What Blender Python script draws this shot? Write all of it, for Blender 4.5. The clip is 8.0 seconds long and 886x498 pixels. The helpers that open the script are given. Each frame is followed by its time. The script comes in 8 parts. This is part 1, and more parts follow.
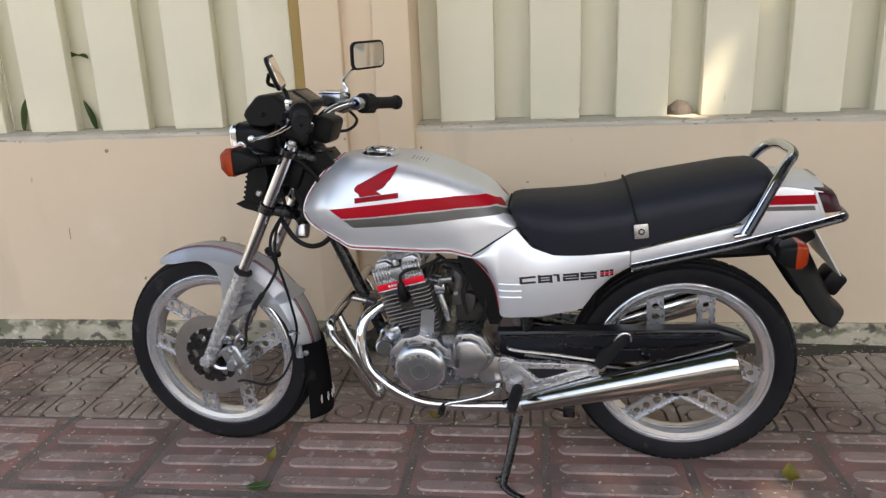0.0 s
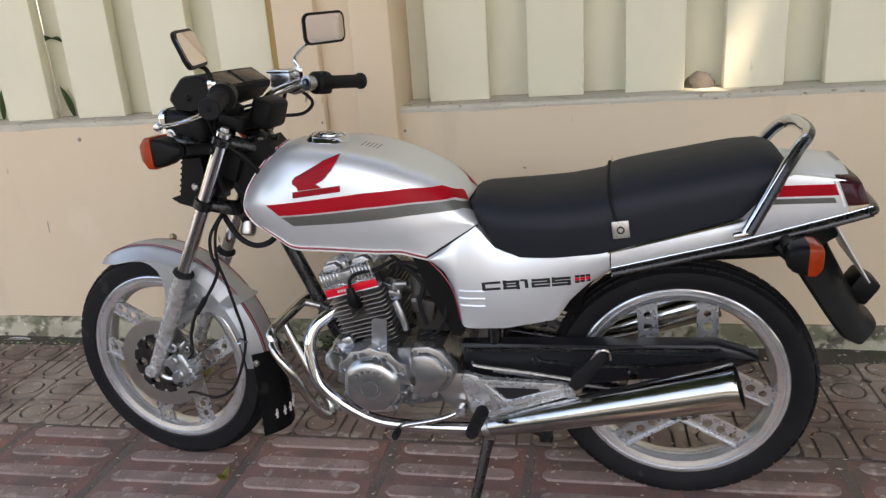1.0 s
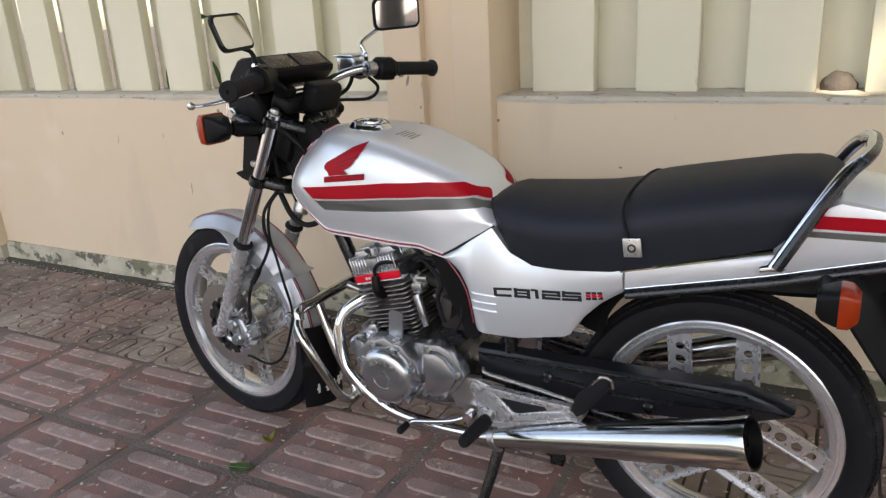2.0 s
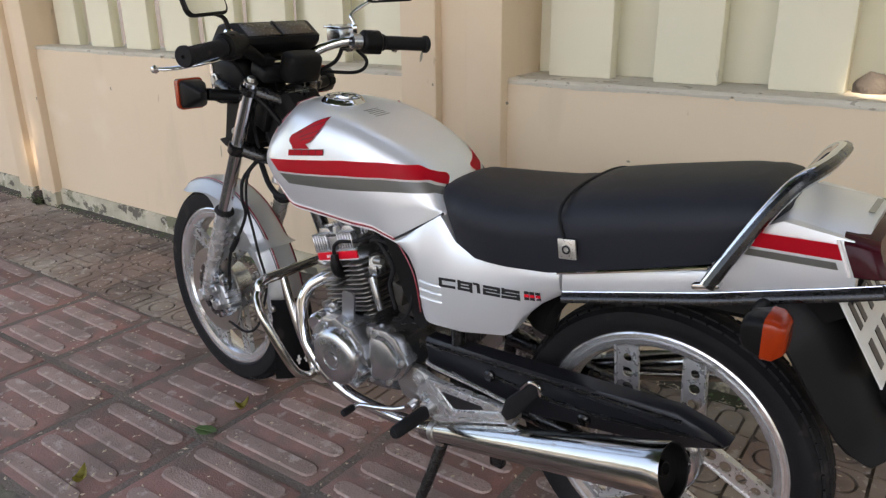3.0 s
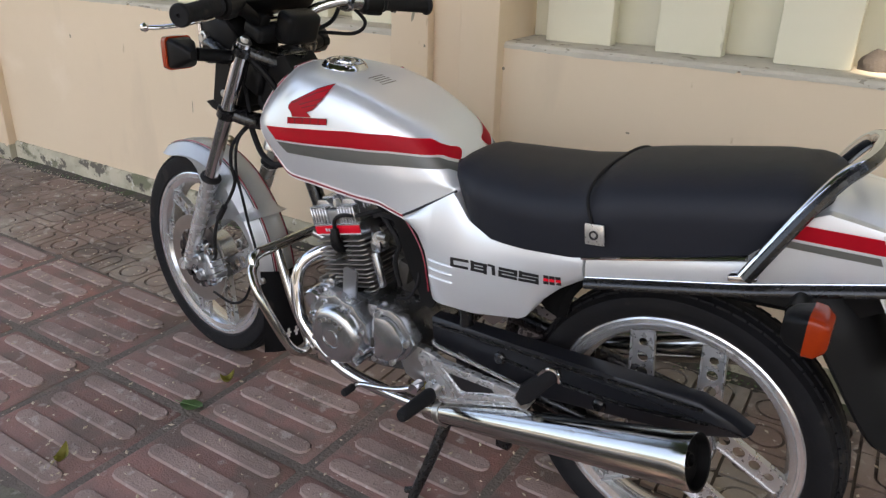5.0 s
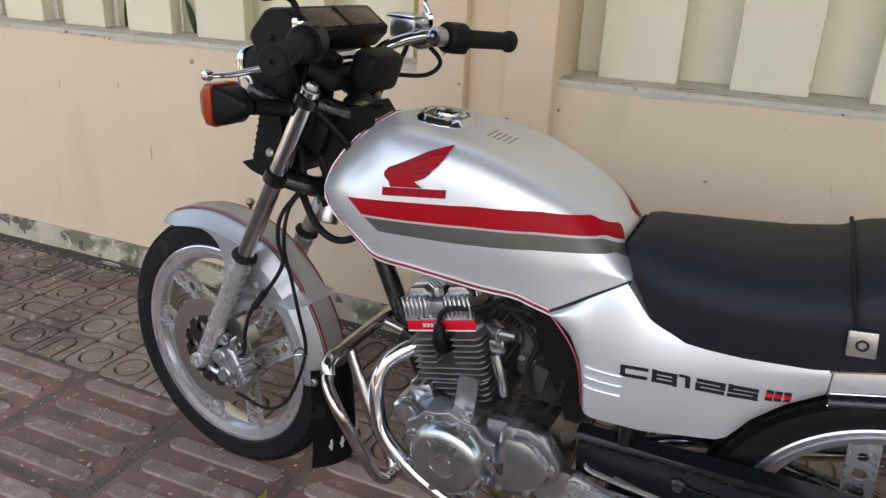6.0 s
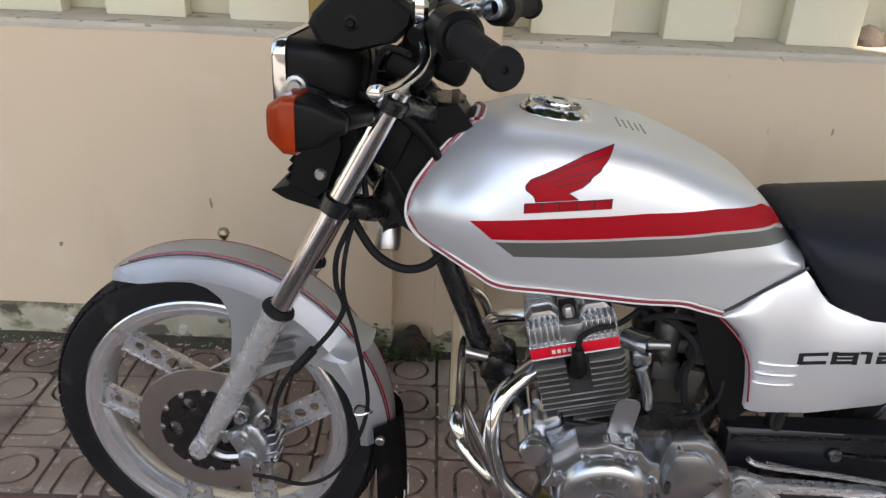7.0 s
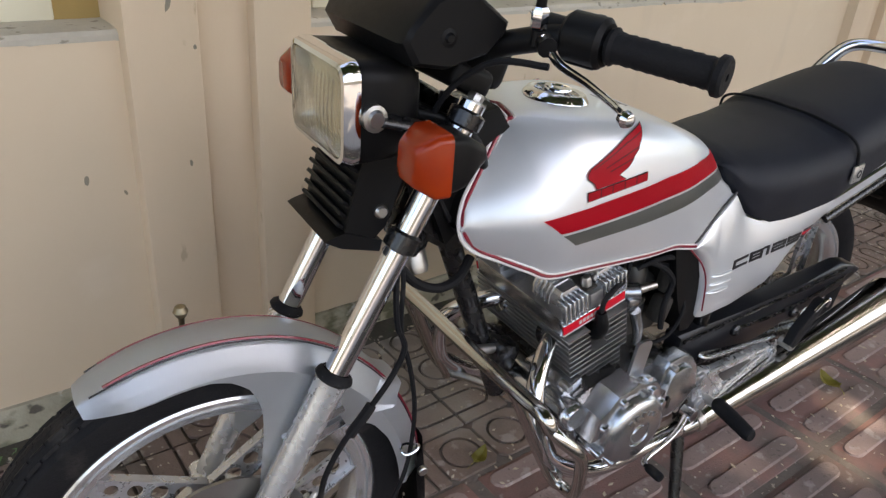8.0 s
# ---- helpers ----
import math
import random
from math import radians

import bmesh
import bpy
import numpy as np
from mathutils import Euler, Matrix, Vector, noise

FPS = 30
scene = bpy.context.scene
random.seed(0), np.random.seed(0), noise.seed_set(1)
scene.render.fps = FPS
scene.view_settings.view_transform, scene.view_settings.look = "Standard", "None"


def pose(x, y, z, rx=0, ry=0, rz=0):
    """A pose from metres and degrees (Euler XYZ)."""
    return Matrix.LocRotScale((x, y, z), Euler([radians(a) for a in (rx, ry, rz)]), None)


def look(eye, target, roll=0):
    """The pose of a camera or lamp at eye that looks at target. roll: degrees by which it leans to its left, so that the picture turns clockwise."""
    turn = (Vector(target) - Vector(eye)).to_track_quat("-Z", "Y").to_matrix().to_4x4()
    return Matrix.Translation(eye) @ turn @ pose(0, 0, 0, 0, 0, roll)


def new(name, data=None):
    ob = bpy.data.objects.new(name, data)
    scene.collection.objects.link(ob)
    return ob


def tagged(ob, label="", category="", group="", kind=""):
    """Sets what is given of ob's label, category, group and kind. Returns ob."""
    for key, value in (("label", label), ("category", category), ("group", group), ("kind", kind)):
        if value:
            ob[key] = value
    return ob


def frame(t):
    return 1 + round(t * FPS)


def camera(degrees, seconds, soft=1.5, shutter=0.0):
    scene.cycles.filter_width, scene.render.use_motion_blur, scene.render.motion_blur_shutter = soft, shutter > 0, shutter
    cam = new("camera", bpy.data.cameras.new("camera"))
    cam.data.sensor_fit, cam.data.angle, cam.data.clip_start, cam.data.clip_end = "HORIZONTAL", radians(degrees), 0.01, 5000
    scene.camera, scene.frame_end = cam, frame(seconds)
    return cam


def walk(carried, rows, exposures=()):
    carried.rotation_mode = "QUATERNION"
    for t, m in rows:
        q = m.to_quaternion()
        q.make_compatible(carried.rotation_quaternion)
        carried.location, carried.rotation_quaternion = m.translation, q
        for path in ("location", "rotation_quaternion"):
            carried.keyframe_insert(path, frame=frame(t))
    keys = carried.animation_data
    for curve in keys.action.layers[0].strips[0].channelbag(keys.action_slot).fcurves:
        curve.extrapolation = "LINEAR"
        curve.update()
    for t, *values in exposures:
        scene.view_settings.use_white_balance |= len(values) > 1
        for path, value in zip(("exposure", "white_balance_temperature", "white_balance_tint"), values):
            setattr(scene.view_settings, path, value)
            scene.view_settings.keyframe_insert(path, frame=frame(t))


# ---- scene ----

cam = camera(62.0, 8.0, soft=1.35)
# seconds, x, y, z, yaw, pitch, lean of the carried camera
ROWS = [
    (0.0, -0.0018, -0.0040, 1.1208, 6.67, -16.31, -2.28),
    (0.2, 0.0550, 0.0550, 1.1086, 10.13, -17.15, -3.14),
    (0.4, 0.1095, 0.1020, 1.1022, 8.71, -17.87, -3.50),
    (0.5, 0.1220, 0.1224, 1.0961, 8.30, -17.77, -3.96),
    (0.6, 0.1403, 0.1481, 1.0926, 8.69, -17.96, -4.51),
    (0.8, 0.1640, 0.2024, 1.0840, 9.68, -18.31, -4.69),
    (1.0, 0.1978, 0.2720, 1.0828, 11.67, -17.62, -4.00),
    (1.2, 0.2427, 0.3300, 1.0881, 13.93, -18.18, -5.07),
    (1.4, 0.3002, 0.3757, 1.0890, 15.82, -17.85, -6.04),
    (1.5, 0.3351, 0.3936, 1.0869, 16.90, -18.11, -6.02),
    (1.7, 0.4265, 0.4119, 1.0819, 22.32, -17.65, -4.76),
    (2.8, 0.7105, 0.6147, 1.0615, 34.07, -20.03, -1.78),
    (3.0, 0.7372, 0.6384, 1.0661, 35.47, -19.58, -0.60),
    (3.2, 0.7761, 0.6574, 1.0609, 38.15, -20.04, -0.06),
    (3.5, 0.8295, 0.6637, 1.0525, 40.93, -21.92, 0.19),
    (3.8, 0.8604, 0.6634, 1.0601, 40.04, -21.94, 0.16),
    (4.0, 0.8615, 0.6622, 1.0612, 40.79, -22.43, -0.33),
    (4.2, 0.8530, 0.6653, 1.0594, 41.21, -22.21, -0.74),
    (5.3, 0.4836, 0.6307, 1.0960, 29.56, -23.35, 2.19),
    (5.5, 0.3932, 0.6416, 1.0784, 30.84, -23.50, 3.18),
    (5.7, 0.2821, 0.6783, 1.0785, 27.28, -22.93, 2.68),
    (5.8, 0.2323, 0.7043, 1.0805, 26.42, -21.47, 2.32),
    (6.0, 0.1014, 0.7340, 1.0740, 22.91, -21.33, 2.64),
    (6.2, -0.0190, 0.7575, 1.0781, 19.64, -20.84, 4.47),
    (6.3, -0.0814, 0.7654, 1.0780, 18.37, -20.84, 4.02),
    (6.5, -0.2217, 0.7584, 1.0790, 14.44, -21.71, 1.67),
    (6.6, -0.3075, 0.7637, 1.0879, 9.44, -24.45, 2.46),
    (6.8, -0.4179, 0.7813, 1.0836, 3.48, -25.53, 3.01),
    (7.0, -0.5305, 0.8381, 1.0794, -1.53, -24.89, 2.85),
    (7.2, -0.6385, 0.9171, 1.0767, -8.49, -27.90, 2.46),
    (7.4, -0.7321, 0.9844, 1.0923, -15.81, -26.63, 3.25),
    (7.5, -0.7743, 1.0116, 1.0987, -19.17, -26.36, 3.72),
    (7.8, -0.9703, 1.0865, 1.0914, -30.58, -24.37, 3.13),
    (8.0, -1.1019, 1.1179, 1.1021, -38.70, -26.97, 4.30),
]
walk(cam, [(t, pose(x, y, z, 0, 0, yaw) @ pose(0, 0, 0, 90 + pitch) @ pose(0, 0, 0, 0, 0, lean)) for t, x, y, z, yaw, pitch, lean in ROWS],
     exposures=[(0.0, 2.08, 7900, 14.5), (8.0, 2.08, 7900, 14.5)])

# ---- light ----
SUN_EL, SUN_AZ = 58.0, 155.0
world = bpy.data.worlds.new("sky")
scene.world = world
world.use_nodes = True
wn = world.node_tree.nodes
sky = wn.new("ShaderNodeTexSky")
sky.sky_type = "NISHITA"
sky.sun_disc = False
sky.sun_elevation, sky.sun_rotation = radians(SUN_EL), radians(SUN_AZ)
sky.air_density, sky.dust_density = 1.0, 2.0
wn["Background"].inputs["Strength"].default_value = 0.15
world.node_tree.links.new(sky.outputs["Color"], wn["Background"].inputs["Color"])
sun_data = bpy.data.lights.new("sun", "SUN")
sun_data.energy, sun_data.angle, sun_data.color = 3.0, radians(0.6), (1.0, 0.93, 0.82)
sun = new("sun", sun_data)
sun_way = Vector((math.sin(radians(SUN_AZ)) * math.cos(radians(SUN_EL)), math.cos(radians(SUN_AZ)) * math.cos(radians(SUN_EL)), math.sin(radians(SUN_EL))))
sun.matrix_world = look(sun_way * 30, (0, 0, 0))


# ---- materials ----
def material(name, color, rough=0.5, metal=0.0, second=None, big=3.0, fine=60.0, mix=0.5, bump=0.0, bump_scale=200.0, coat=0.0, rough_var=0.1,
             spec=0.5, by_object=0.0, contrast=0.2, fine_mix=0.3, world_space=False, marks=None):
    """A surface with a base and a second colour mixed at two scales, varied gloss and fine relief."""
    m = bpy.data.materials.new(name)
    m.use_nodes = True
    n, l = m.node_tree.nodes, m.node_tree.links
    b = n["Principled BSDF"]
    where = n.new("ShaderNodeNewGeometry").outputs["Position"] if world_space else n.new("ShaderNodeTexCoord").outputs["Object"]
    second = second or tuple(c * 0.75 for c in color)
    n1, n2 = n.new("ShaderNodeTexNoise"), n.new("ShaderNodeTexNoise")
    for node, scale, detail in ((n1, big, 5.0), (n2, fine, 3.0)):
        node.inputs["Scale"].default_value, node.inputs["Detail"].default_value = scale, detail
        l.new(where, node.inputs["Vector"])
    ramp = n.new("ShaderNodeMapRange")
    ramp.inputs["From Min"].default_value, ramp.inputs["From Max"].default_value = 0.5 - contrast, 0.5 + contrast
    l.new(n1.outputs["Fac"], ramp.inputs["Value"])
    add = n.new("ShaderNodeMath")
    add.operation = "MULTIPLY_ADD"
    l.new(n2.outputs["Fac"], add.inputs[0])
    add.inputs[1].default_value = fine_mix
    l.new(ramp.outputs["Result"], add.inputs[2])
    sub = n.new("ShaderNodeMath")
    sub.operation = "MULTIPLY"
    sub.use_clamp = True
    l.new(add.outputs[0], sub.inputs[0])
    sub.inputs[1].default_value = mix
    cm = n.new("ShaderNodeMix")
    cm.data_type = "RGBA"
    cm.inputs["A"].default_value, cm.inputs["B"].default_value = (*color, 1), (*second, 1)
    l.new(sub.outputs[0], cm.inputs["Factor"])
    out = cm.outputs["Result"]
    for tint, scale, stretch, rarity, soft_edge, depth in marks or ():
        # scattered marks with a shape of their own: scuffs, drips, dust
        mp, nz, mr2, mx = n.new("ShaderNodeMapping"), n.new("ShaderNodeTexNoise"), n.new("ShaderNodeMapRange"), n.new("ShaderNodeMix")
        mp.inputs["Scale"].default_value = (scale, scale, scale * stretch)
        mp.inputs["Location"].default_value = (scale * 0.37, 1.3, rarity * 7)
        nz.inputs["Scale"].default_value, nz.inputs["Detail"].default_value = 1.0, 6.0
        mr2.inputs["From Min"].default_value, mr2.inputs["From Max"].default_value = rarity, rarity + soft_edge
        mr2.inputs["To Max"].default_value = depth
        mx.data_type = "RGBA"
        mx.inputs["B"].default_value = (*tint, 1)
        l.new(where, mp.inputs["Vector"])
        l.new(mp.outputs["Vector"], nz.inputs["Vector"])
        l.new(nz.outputs["Fac"], mr2.inputs["Value"])
        l.new(mr2.outputs["Result"], mx.inputs["Factor"])
        l.new(out, mx.inputs["A"])
        out = mx.outputs["Result"]
    if by_object:
        oi, hs, mr = n.new("ShaderNodeObjectInfo"), n.new("ShaderNodeHueSaturation"), n.new("ShaderNodeMapRange")
        mr.inputs["To Min"].default_value, mr.inputs["To Max"].default_value = 1 - by_object, 1 + by_object
        l.new(oi.outputs["Random"], mr.inputs["Value"])
        l.new(mr.outputs["Result"], hs.inputs["Value"])
        l.new(out, hs.inputs["Color"])
        out = hs.outputs["Color"]
    l.new(out, b.inputs["Base Color"])
    rr = n.new("ShaderNodeMapRange")
    rr.inputs["To Min"].default_value, rr.inputs["To Max"].default_value = max(0.02, rough - rough_var), min(1.0, rough + rough_var)
    l.new(n2.outputs["Fac"], rr.inputs["Value"])
    l.new(rr.outputs["Result"], b.inputs["Roughness"])
    b.inputs["Metallic"].default_value = metal
    b.inputs["Specular IOR Level"].default_value = spec
    b.inputs["Coat Weight"].default_value = coat
    b.inputs["Coat Roughness"].default_value = 0.05
    if bump:
        n3, bp = n.new("ShaderNodeTexNoise"), n.new("ShaderNodeBump")
        n3.inputs["Scale"].default_value, n3.inputs["Detail"].default_value = bump_scale, 4.0
        l.new(where, n3.inputs["Vector"])
        bp.inputs["Strength"].default_value, bp.inputs["Distance"].default_value = bump, 0.004
        l.new(n3.outputs["Fac"], bp.inputs["Height"])
        l.new(bp.outputs["Normal"], b.inputs["Normal"])
    return m


SILVER = material("silver_paint", (0.70, 0.72, 0.735), 0.37, 0.58, (0.65, 0.67, 0.685), 4, 900, 0.3, coat=0.35, rough_var=0.03)
RED = material("red_decal", (0.66, 0.008, 0.024), 0.42, 0.0, (0.56, 0.007, 0.020), 8, 200, 0.3, coat=0.06, spec=0.2)
DARK_RED = material("dark_red_line", (0.24, 0.006, 0.022), 0.3, 0.0, None, 8, 200, 0.3, coat=0.4)
GREY = material("grey_decal", (0.22, 0.22, 0.20), 0.35, 0.2, None, 8, 200, 0.3, coat=0.4)
WHITE = material("white_line", (0.78, 0.75, 0.72), 0.35, 0.0, None, 10, 200, 0.3)
BLACK = material("black_plastic", (0.0045, 0.0045, 0.005), 0.42, 0.0, (0.010, 0.0095, 0.009), 6, 150, 0.4, bump=0.10, bump_scale=900, spec=0.14)
GLOSS = material("black_enamel", (0.006, 0.006, 0.007), 0.27, 0.0, (0.014, 0.0135, 0.013), 8, 60, 0.4, coat=0.2, rough_var=0.06)
GROOVE = material("tile_groove", (0.052, 0.040, 0.032), 0.95, 0.0, (0.105, 0.083, 0.067), 9, 120, 0.8, bump=0.6, bump_scale=160, world_space=True)
RUBBER = material("rubber", (0.0068, 0.0068, 0.0082), 0.66, 0.0, (0.015, 0.0145, 0.015), 9, 120, 0.6, bump=0.25, bump_scale=350, spec=0.17, marks=[((0.055, 0.050, 0.044), 18.0, 1.0, 0.62, 0.08, 0.4)])
VINYL = material("seat_vinyl", (0.0080, 0.0095, 0.0150), 0.55, 0.0, (0.0128, 0.0148, 0.0215), 5, 260, 0.4, bump=0.22, bump_scale=1400, spec=0.30)
CHROME = material("chrome", (0.72, 0.73, 0.76), 0.07, 1.0, (0.52, 0.52, 0.515), 7, 40, 0.4, rough_var=0.03, fine_mix=0.1)
OLD_CHROME = material("dulled_chrome", (0.56, 0.55, 0.53), 0.13, 1.0, (0.34, 0.31, 0.265), 14, 60, 0.5, rough_var=0.05, fine_mix=0.2)
WORN_CHROME = material("worn_chrome", (0.56, 0.56, 0.545), 0.15, 1.0, (0.36, 0.355, 0.335), 10, 90, 0.5, rough_var=0.06, fine_mix=0.3, marks=[((0.28, 0.26, 0.22), 26.0, 3.0, 0.62, 0.08, 0.5)])
STEEL = material("dull_steel", (0.52, 0.51, 0.49), 0.36, 1.0, (0.34, 0.31, 0.27), 12, 50, 0.5, rough_var=0.05, fine_mix=0.1)
ALLOY = material("cast_alloy", (0.52, 0.535, 0.555), 0.25, 0.95, (0.36, 0.37, 0.385), 7, 60, 0.4, bump=0.05, bump_scale=500, rough_var=0.05, marks=[((0.16, 0.145, 0.12), 20.0, 1.0, 0.60, 0.08, 0.5)])
POLISHED = material("polished_alloy", (0.60, 0.62, 0.655), 0.17, 0.96, (0.38, 0.385, 0.40), 9, 40, 0.45, rough_var=0.05, fine_mix=0.1)
RIM = material("rim_alloy", (0.71, 0.72, 0.73), 0.21, 0.82, (0.62, 0.625, 0.63), 6, 30, 0.4, rough_var=0.05, fine_mix=0.1, marks=[((0.20, 0.18, 0.15), 30.0, 1.0, 0.64, 0.06, 0.45)])
FIN = material("worn_fin", (0.36, 0.355, 0.345), 0.42, 0.75, (0.20, 0.19, 0.175), 14, 60, 0.6)
SPOKE = material("satin_spoke_paint", (0.56, 0.565, 0.572), 0.28, 0.73, (0.42, 0.423, 0.427), 9, 70, 0.4, rough_var=0.05, marks=[((0.22, 0.20, 0.17), 30.0, 1.0, 0.64, 0.08, 0.22)])
CAST = material("matt_cast_alloy", (0.43, 0.44, 0.45), 0.36, 0.88, (0.31, 0.315, 0.32), 12, 70, 0.5, bump=0.05, bump_scale=500)
DULL = material("dull_carburettor_alloy", (0.15, 0.145, 0.135), 0.45, 0.7, (0.07, 0.064, 0.055), 16, 90, 0.6, bump=0.1, bump_scale=300)
CASE = material("black_moulded_plastic", (0.011, 0.012, 0.015), 0.30, 0.0, (0.019, 0.019, 0.021), 5, 60, 0.4, rough_var=0.03, spec=0.28)
SLIDER = material("satin_fork_alloy", (0.66, 0.67, 0.675), 0.27, 0.72, (0.58, 0.585, 0.585), 9, 60, 0.4, rough_var=0.04)
GLASS = material("lamp_glass", (0.93, 0.93, 0.88), 0.08, 0.0, (0.86, 0.86, 0.80), 20, 90, 0.4, rough_var=0.03)
GLASS.node_tree.nodes["Principled BSDF"].inputs["Transmission Weight"].default_value = 1.0
GLASS.node_tree.nodes["Principled BSDF"].inputs["IOR"].default_value = 1.45
REFLECTOR = material("silvered_bowl", (0.78, 0.77, 0.70), 0.16, 1.0, (0.60, 0.59, 0.52), 30, 120, 0.5, bump=0.25, bump_scale=120, rough_var=0.05)
# darker than the engine covers, with blackish blotches
CRANK = material("dark_crankcase_alloy", (0.30, 0.305, 0.315), 0.26, 0.92, (0.12, 0.118, 0.112), 9, 70, 0.6, bump=0.06, bump_scale=400, rough_var=0.06, marks=[((0.05, 0.044, 0.036), 16.0, 1.0, 0.58, 0.08, 0.6)])
# real grime, and also the dark stand-in for shaded gaps and slots
GRIME_SHADE = material("engine_grime_and_shade", (0.020, 0.018, 0.016), 0.6, 0.3, (0.055, 0.048, 0.040), 18, 140, 0.6, bump=0.3, bump_scale=250)
AMBER = material("amber_lens", (0.34, 0.036, 0.006), 0.20, 0.0, (0.21, 0.015, 0.004), 26, 120, 0.6, coat=0.0, spec=0.3)
TAIL_RED = material("tail_lens", (0.030, 0.0035, 0.007), 0.20, 0.0, (0.055, 0.006, 0.009), 20, 90, 0.5, spec=0.16, rough_var=0.04)
LENS = material("headlight_lens", (0.40, 0.40, 0.36), 0.14, 0.35, (0.28, 0.28, 0.25), 30, 90, 0.5, coat=0.8)
SMOKE = material("smoked_screen", (0.030, 0.026, 0.023), 0.25, 0.0, (0.060, 0.048, 0.038), 9, 200, 0.6)
MIRROR = material("mirror_glass", (0.88, 0.88, 0.88), 0.03, 1.0, (0.84, 0.84, 0.84), 4, 60, 0.3, rough_var=0.01)
BADGE = material("badge_metal", (0.66, 0.65, 0.62), 0.3, 0.8, None, 40, 300, 0.4)
INK = material("black_print", (0.012, 0.012, 0.014), 0.35, 0.0, None, 20, 200, 0.4)
PLATE_WHITE = material("plate_white", (0.66, 0.66, 0.62), 0.4, 0.0, (0.48, 0.47, 0.43), 14, 160, 0.5)
BRASS = material("tarnished_brass", (0.30, 0.24, 0.15), 0.4, 0.8, None, 40, 300, 0.5)

WALL = material("beige_wall_paint", (0.69, 0.556, 0.396), 0.78, 0.0, (0.632, 0.503, 0.352), 1.3, 25, 0.5, bump=0.10, bump_scale=40, rough_var=0.06, spec=0.25,
                marks=[((0.40, 0.29, 0.19), 16.0, 0.45, 0.715, 0.03, 0.55), ((0.50, 0.40, 0.29), 5.0, 0.25, 0.60, 0.12, 0.30), ((0.76, 0.64, 0.50), 3.0, 1.0, 0.60, 0.10, 0.35)])
PILLAR = material("peach_pillar_paint", (0.69, 0.54, 0.380), 0.75, 0.0, (0.627, 0.485, 0.330), 2.0, 25, 0.5, bump=0.10, bump_scale=40, spec=0.25,
                  marks=[((0.38, 0.27, 0.17), 14.0, 0.5, 0.70, 0.03, 0.5), ((0.50, 0.385, 0.26), 5.0, 0.2, 0.58, 0.12, 0.35)])
SLAT = material("cream_slat_paint", (0.73, 0.68, 0.515), 0.62, 0.0, (0.66, 0.615, 0.465), 2.2, 30, 0.5, bump=0.08, bump_scale=60, spec=0.3, by_object=0.04, world_space=True,
                marks=[((0.42, 0.37, 0.27), 15.0, 0.35, 0.70, 0.03, 0.5), ((0.62, 0.57, 0.44), 4.0, 0.3, 0.58, 0.12, 0.4)])
CHIP = material("bare_plaster", (0.20, 0.175, 0.13), 0.95, 0.0, (0.36, 0.30, 0.215), 60, 200, 0.7, bump=0.5, bump_scale=300, world_space=True)
LEDGE = material("dusty_ledge", (0.58, 0.53, 0.43), 0.9, 0.0, (0.40, 0.36, 0.29), 9, 90, 0.6, bump=0.4, bump_scale=120, marks=[((0.20, 0.17, 0.13), 26.0, 2.5, 0.63, 0.03, 0.7)])
OCHRE = material("ochre_strip", (0.40, 0.27, 0.10), 0.75, 0.0, (0.30, 0.20, 0.08), 3, 30, 0.5, bump=0.1, bump_scale=60, spec=0.25)
PLINTH = material("stained_plinth", (0.50, 0.455, 0.345), 0.9, 0.0, (0.30, 0.275, 0.195), 9, 60, 0.7, bump=0.6, bump_scale=90, contrast=0.15, world_space=True,
                  marks=[((0.105, 0.110, 0.060), 7.0, 1.6, 0.53, 0.07, 0.85), ((0.060, 0.052, 0.042), 16.0, 1.2, 0.57, 0.05, 0.85), ((0.66, 0.62, 0.53), 22.0, 1.0, 0.62, 0.05, 0.6)])
PAVER = material("red_paver", (0.275, 0.140, 0.122), 0.85, 0.0, (0.165, 0.112, 0.098), 7, 130, 0.75, bump=0.5, bump_scale=240, by_object=0.18, world_space=True,
                 marks=[((0.140, 0.112, 0.097), 8.0, 1.0, 0.47, 0.13, 0.75), ((0.30, 0.135, 0.115), 11.0, 1.0, 0.60, 0.08, 0.4), ((0.37, 0.325, 0.295), 24.0, 1.0, 0.63, 0.06, 0.6), ((0.50, 0.45, 0.39), 70.0, 1.0, 0.69, 0.03, 0.7)])
BAR = material("worn_paver_rib", (0.320, 0.236, 0.213), 0.85, 0.0, (0.235, 0.165, 0.146), 9, 170, 0.65, bump=0.6, bump_scale=200, by_object=0.18, world_space=True,
               marks=[((0.140, 0.112, 0.097), 8.0, 1.0, 0.47, 0.13, 0.45), ((0.43, 0.375, 0.34), 26.0, 1.0, 0.58, 0.08, 0.6), ((0.13, 0.105, 0.09), 90.0, 1.0, 0.64, 0.04, 0.7), ((0.55, 0.50, 0.44), 70.0, 1.0, 0.70, 0.03, 0.7)])
TILE = material("grey_brown_tile", (0.250, 0.178, 0.145), 0.85, 0.0, (0.145, 0.104, 0.084), 6, 130, 0.7, bump=0.5, bump_scale=200, by_object=0.16, world_space=True,
                marks=[((0.37, 0.335, 0.28), 2.2, 1.0, 0.46, 0.16, 0.65), ((0.115, 0.095, 0.08), 5.0, 1.0, 0.55, 0.10, 0.7), ((0.43, 0.39, 0.34), 22.0, 1.0, 0.60, 0.07, 0.55), ((0.56, 0.51, 0.44), 60.0, 1.0, 0.68, 0.03, 0.7)])
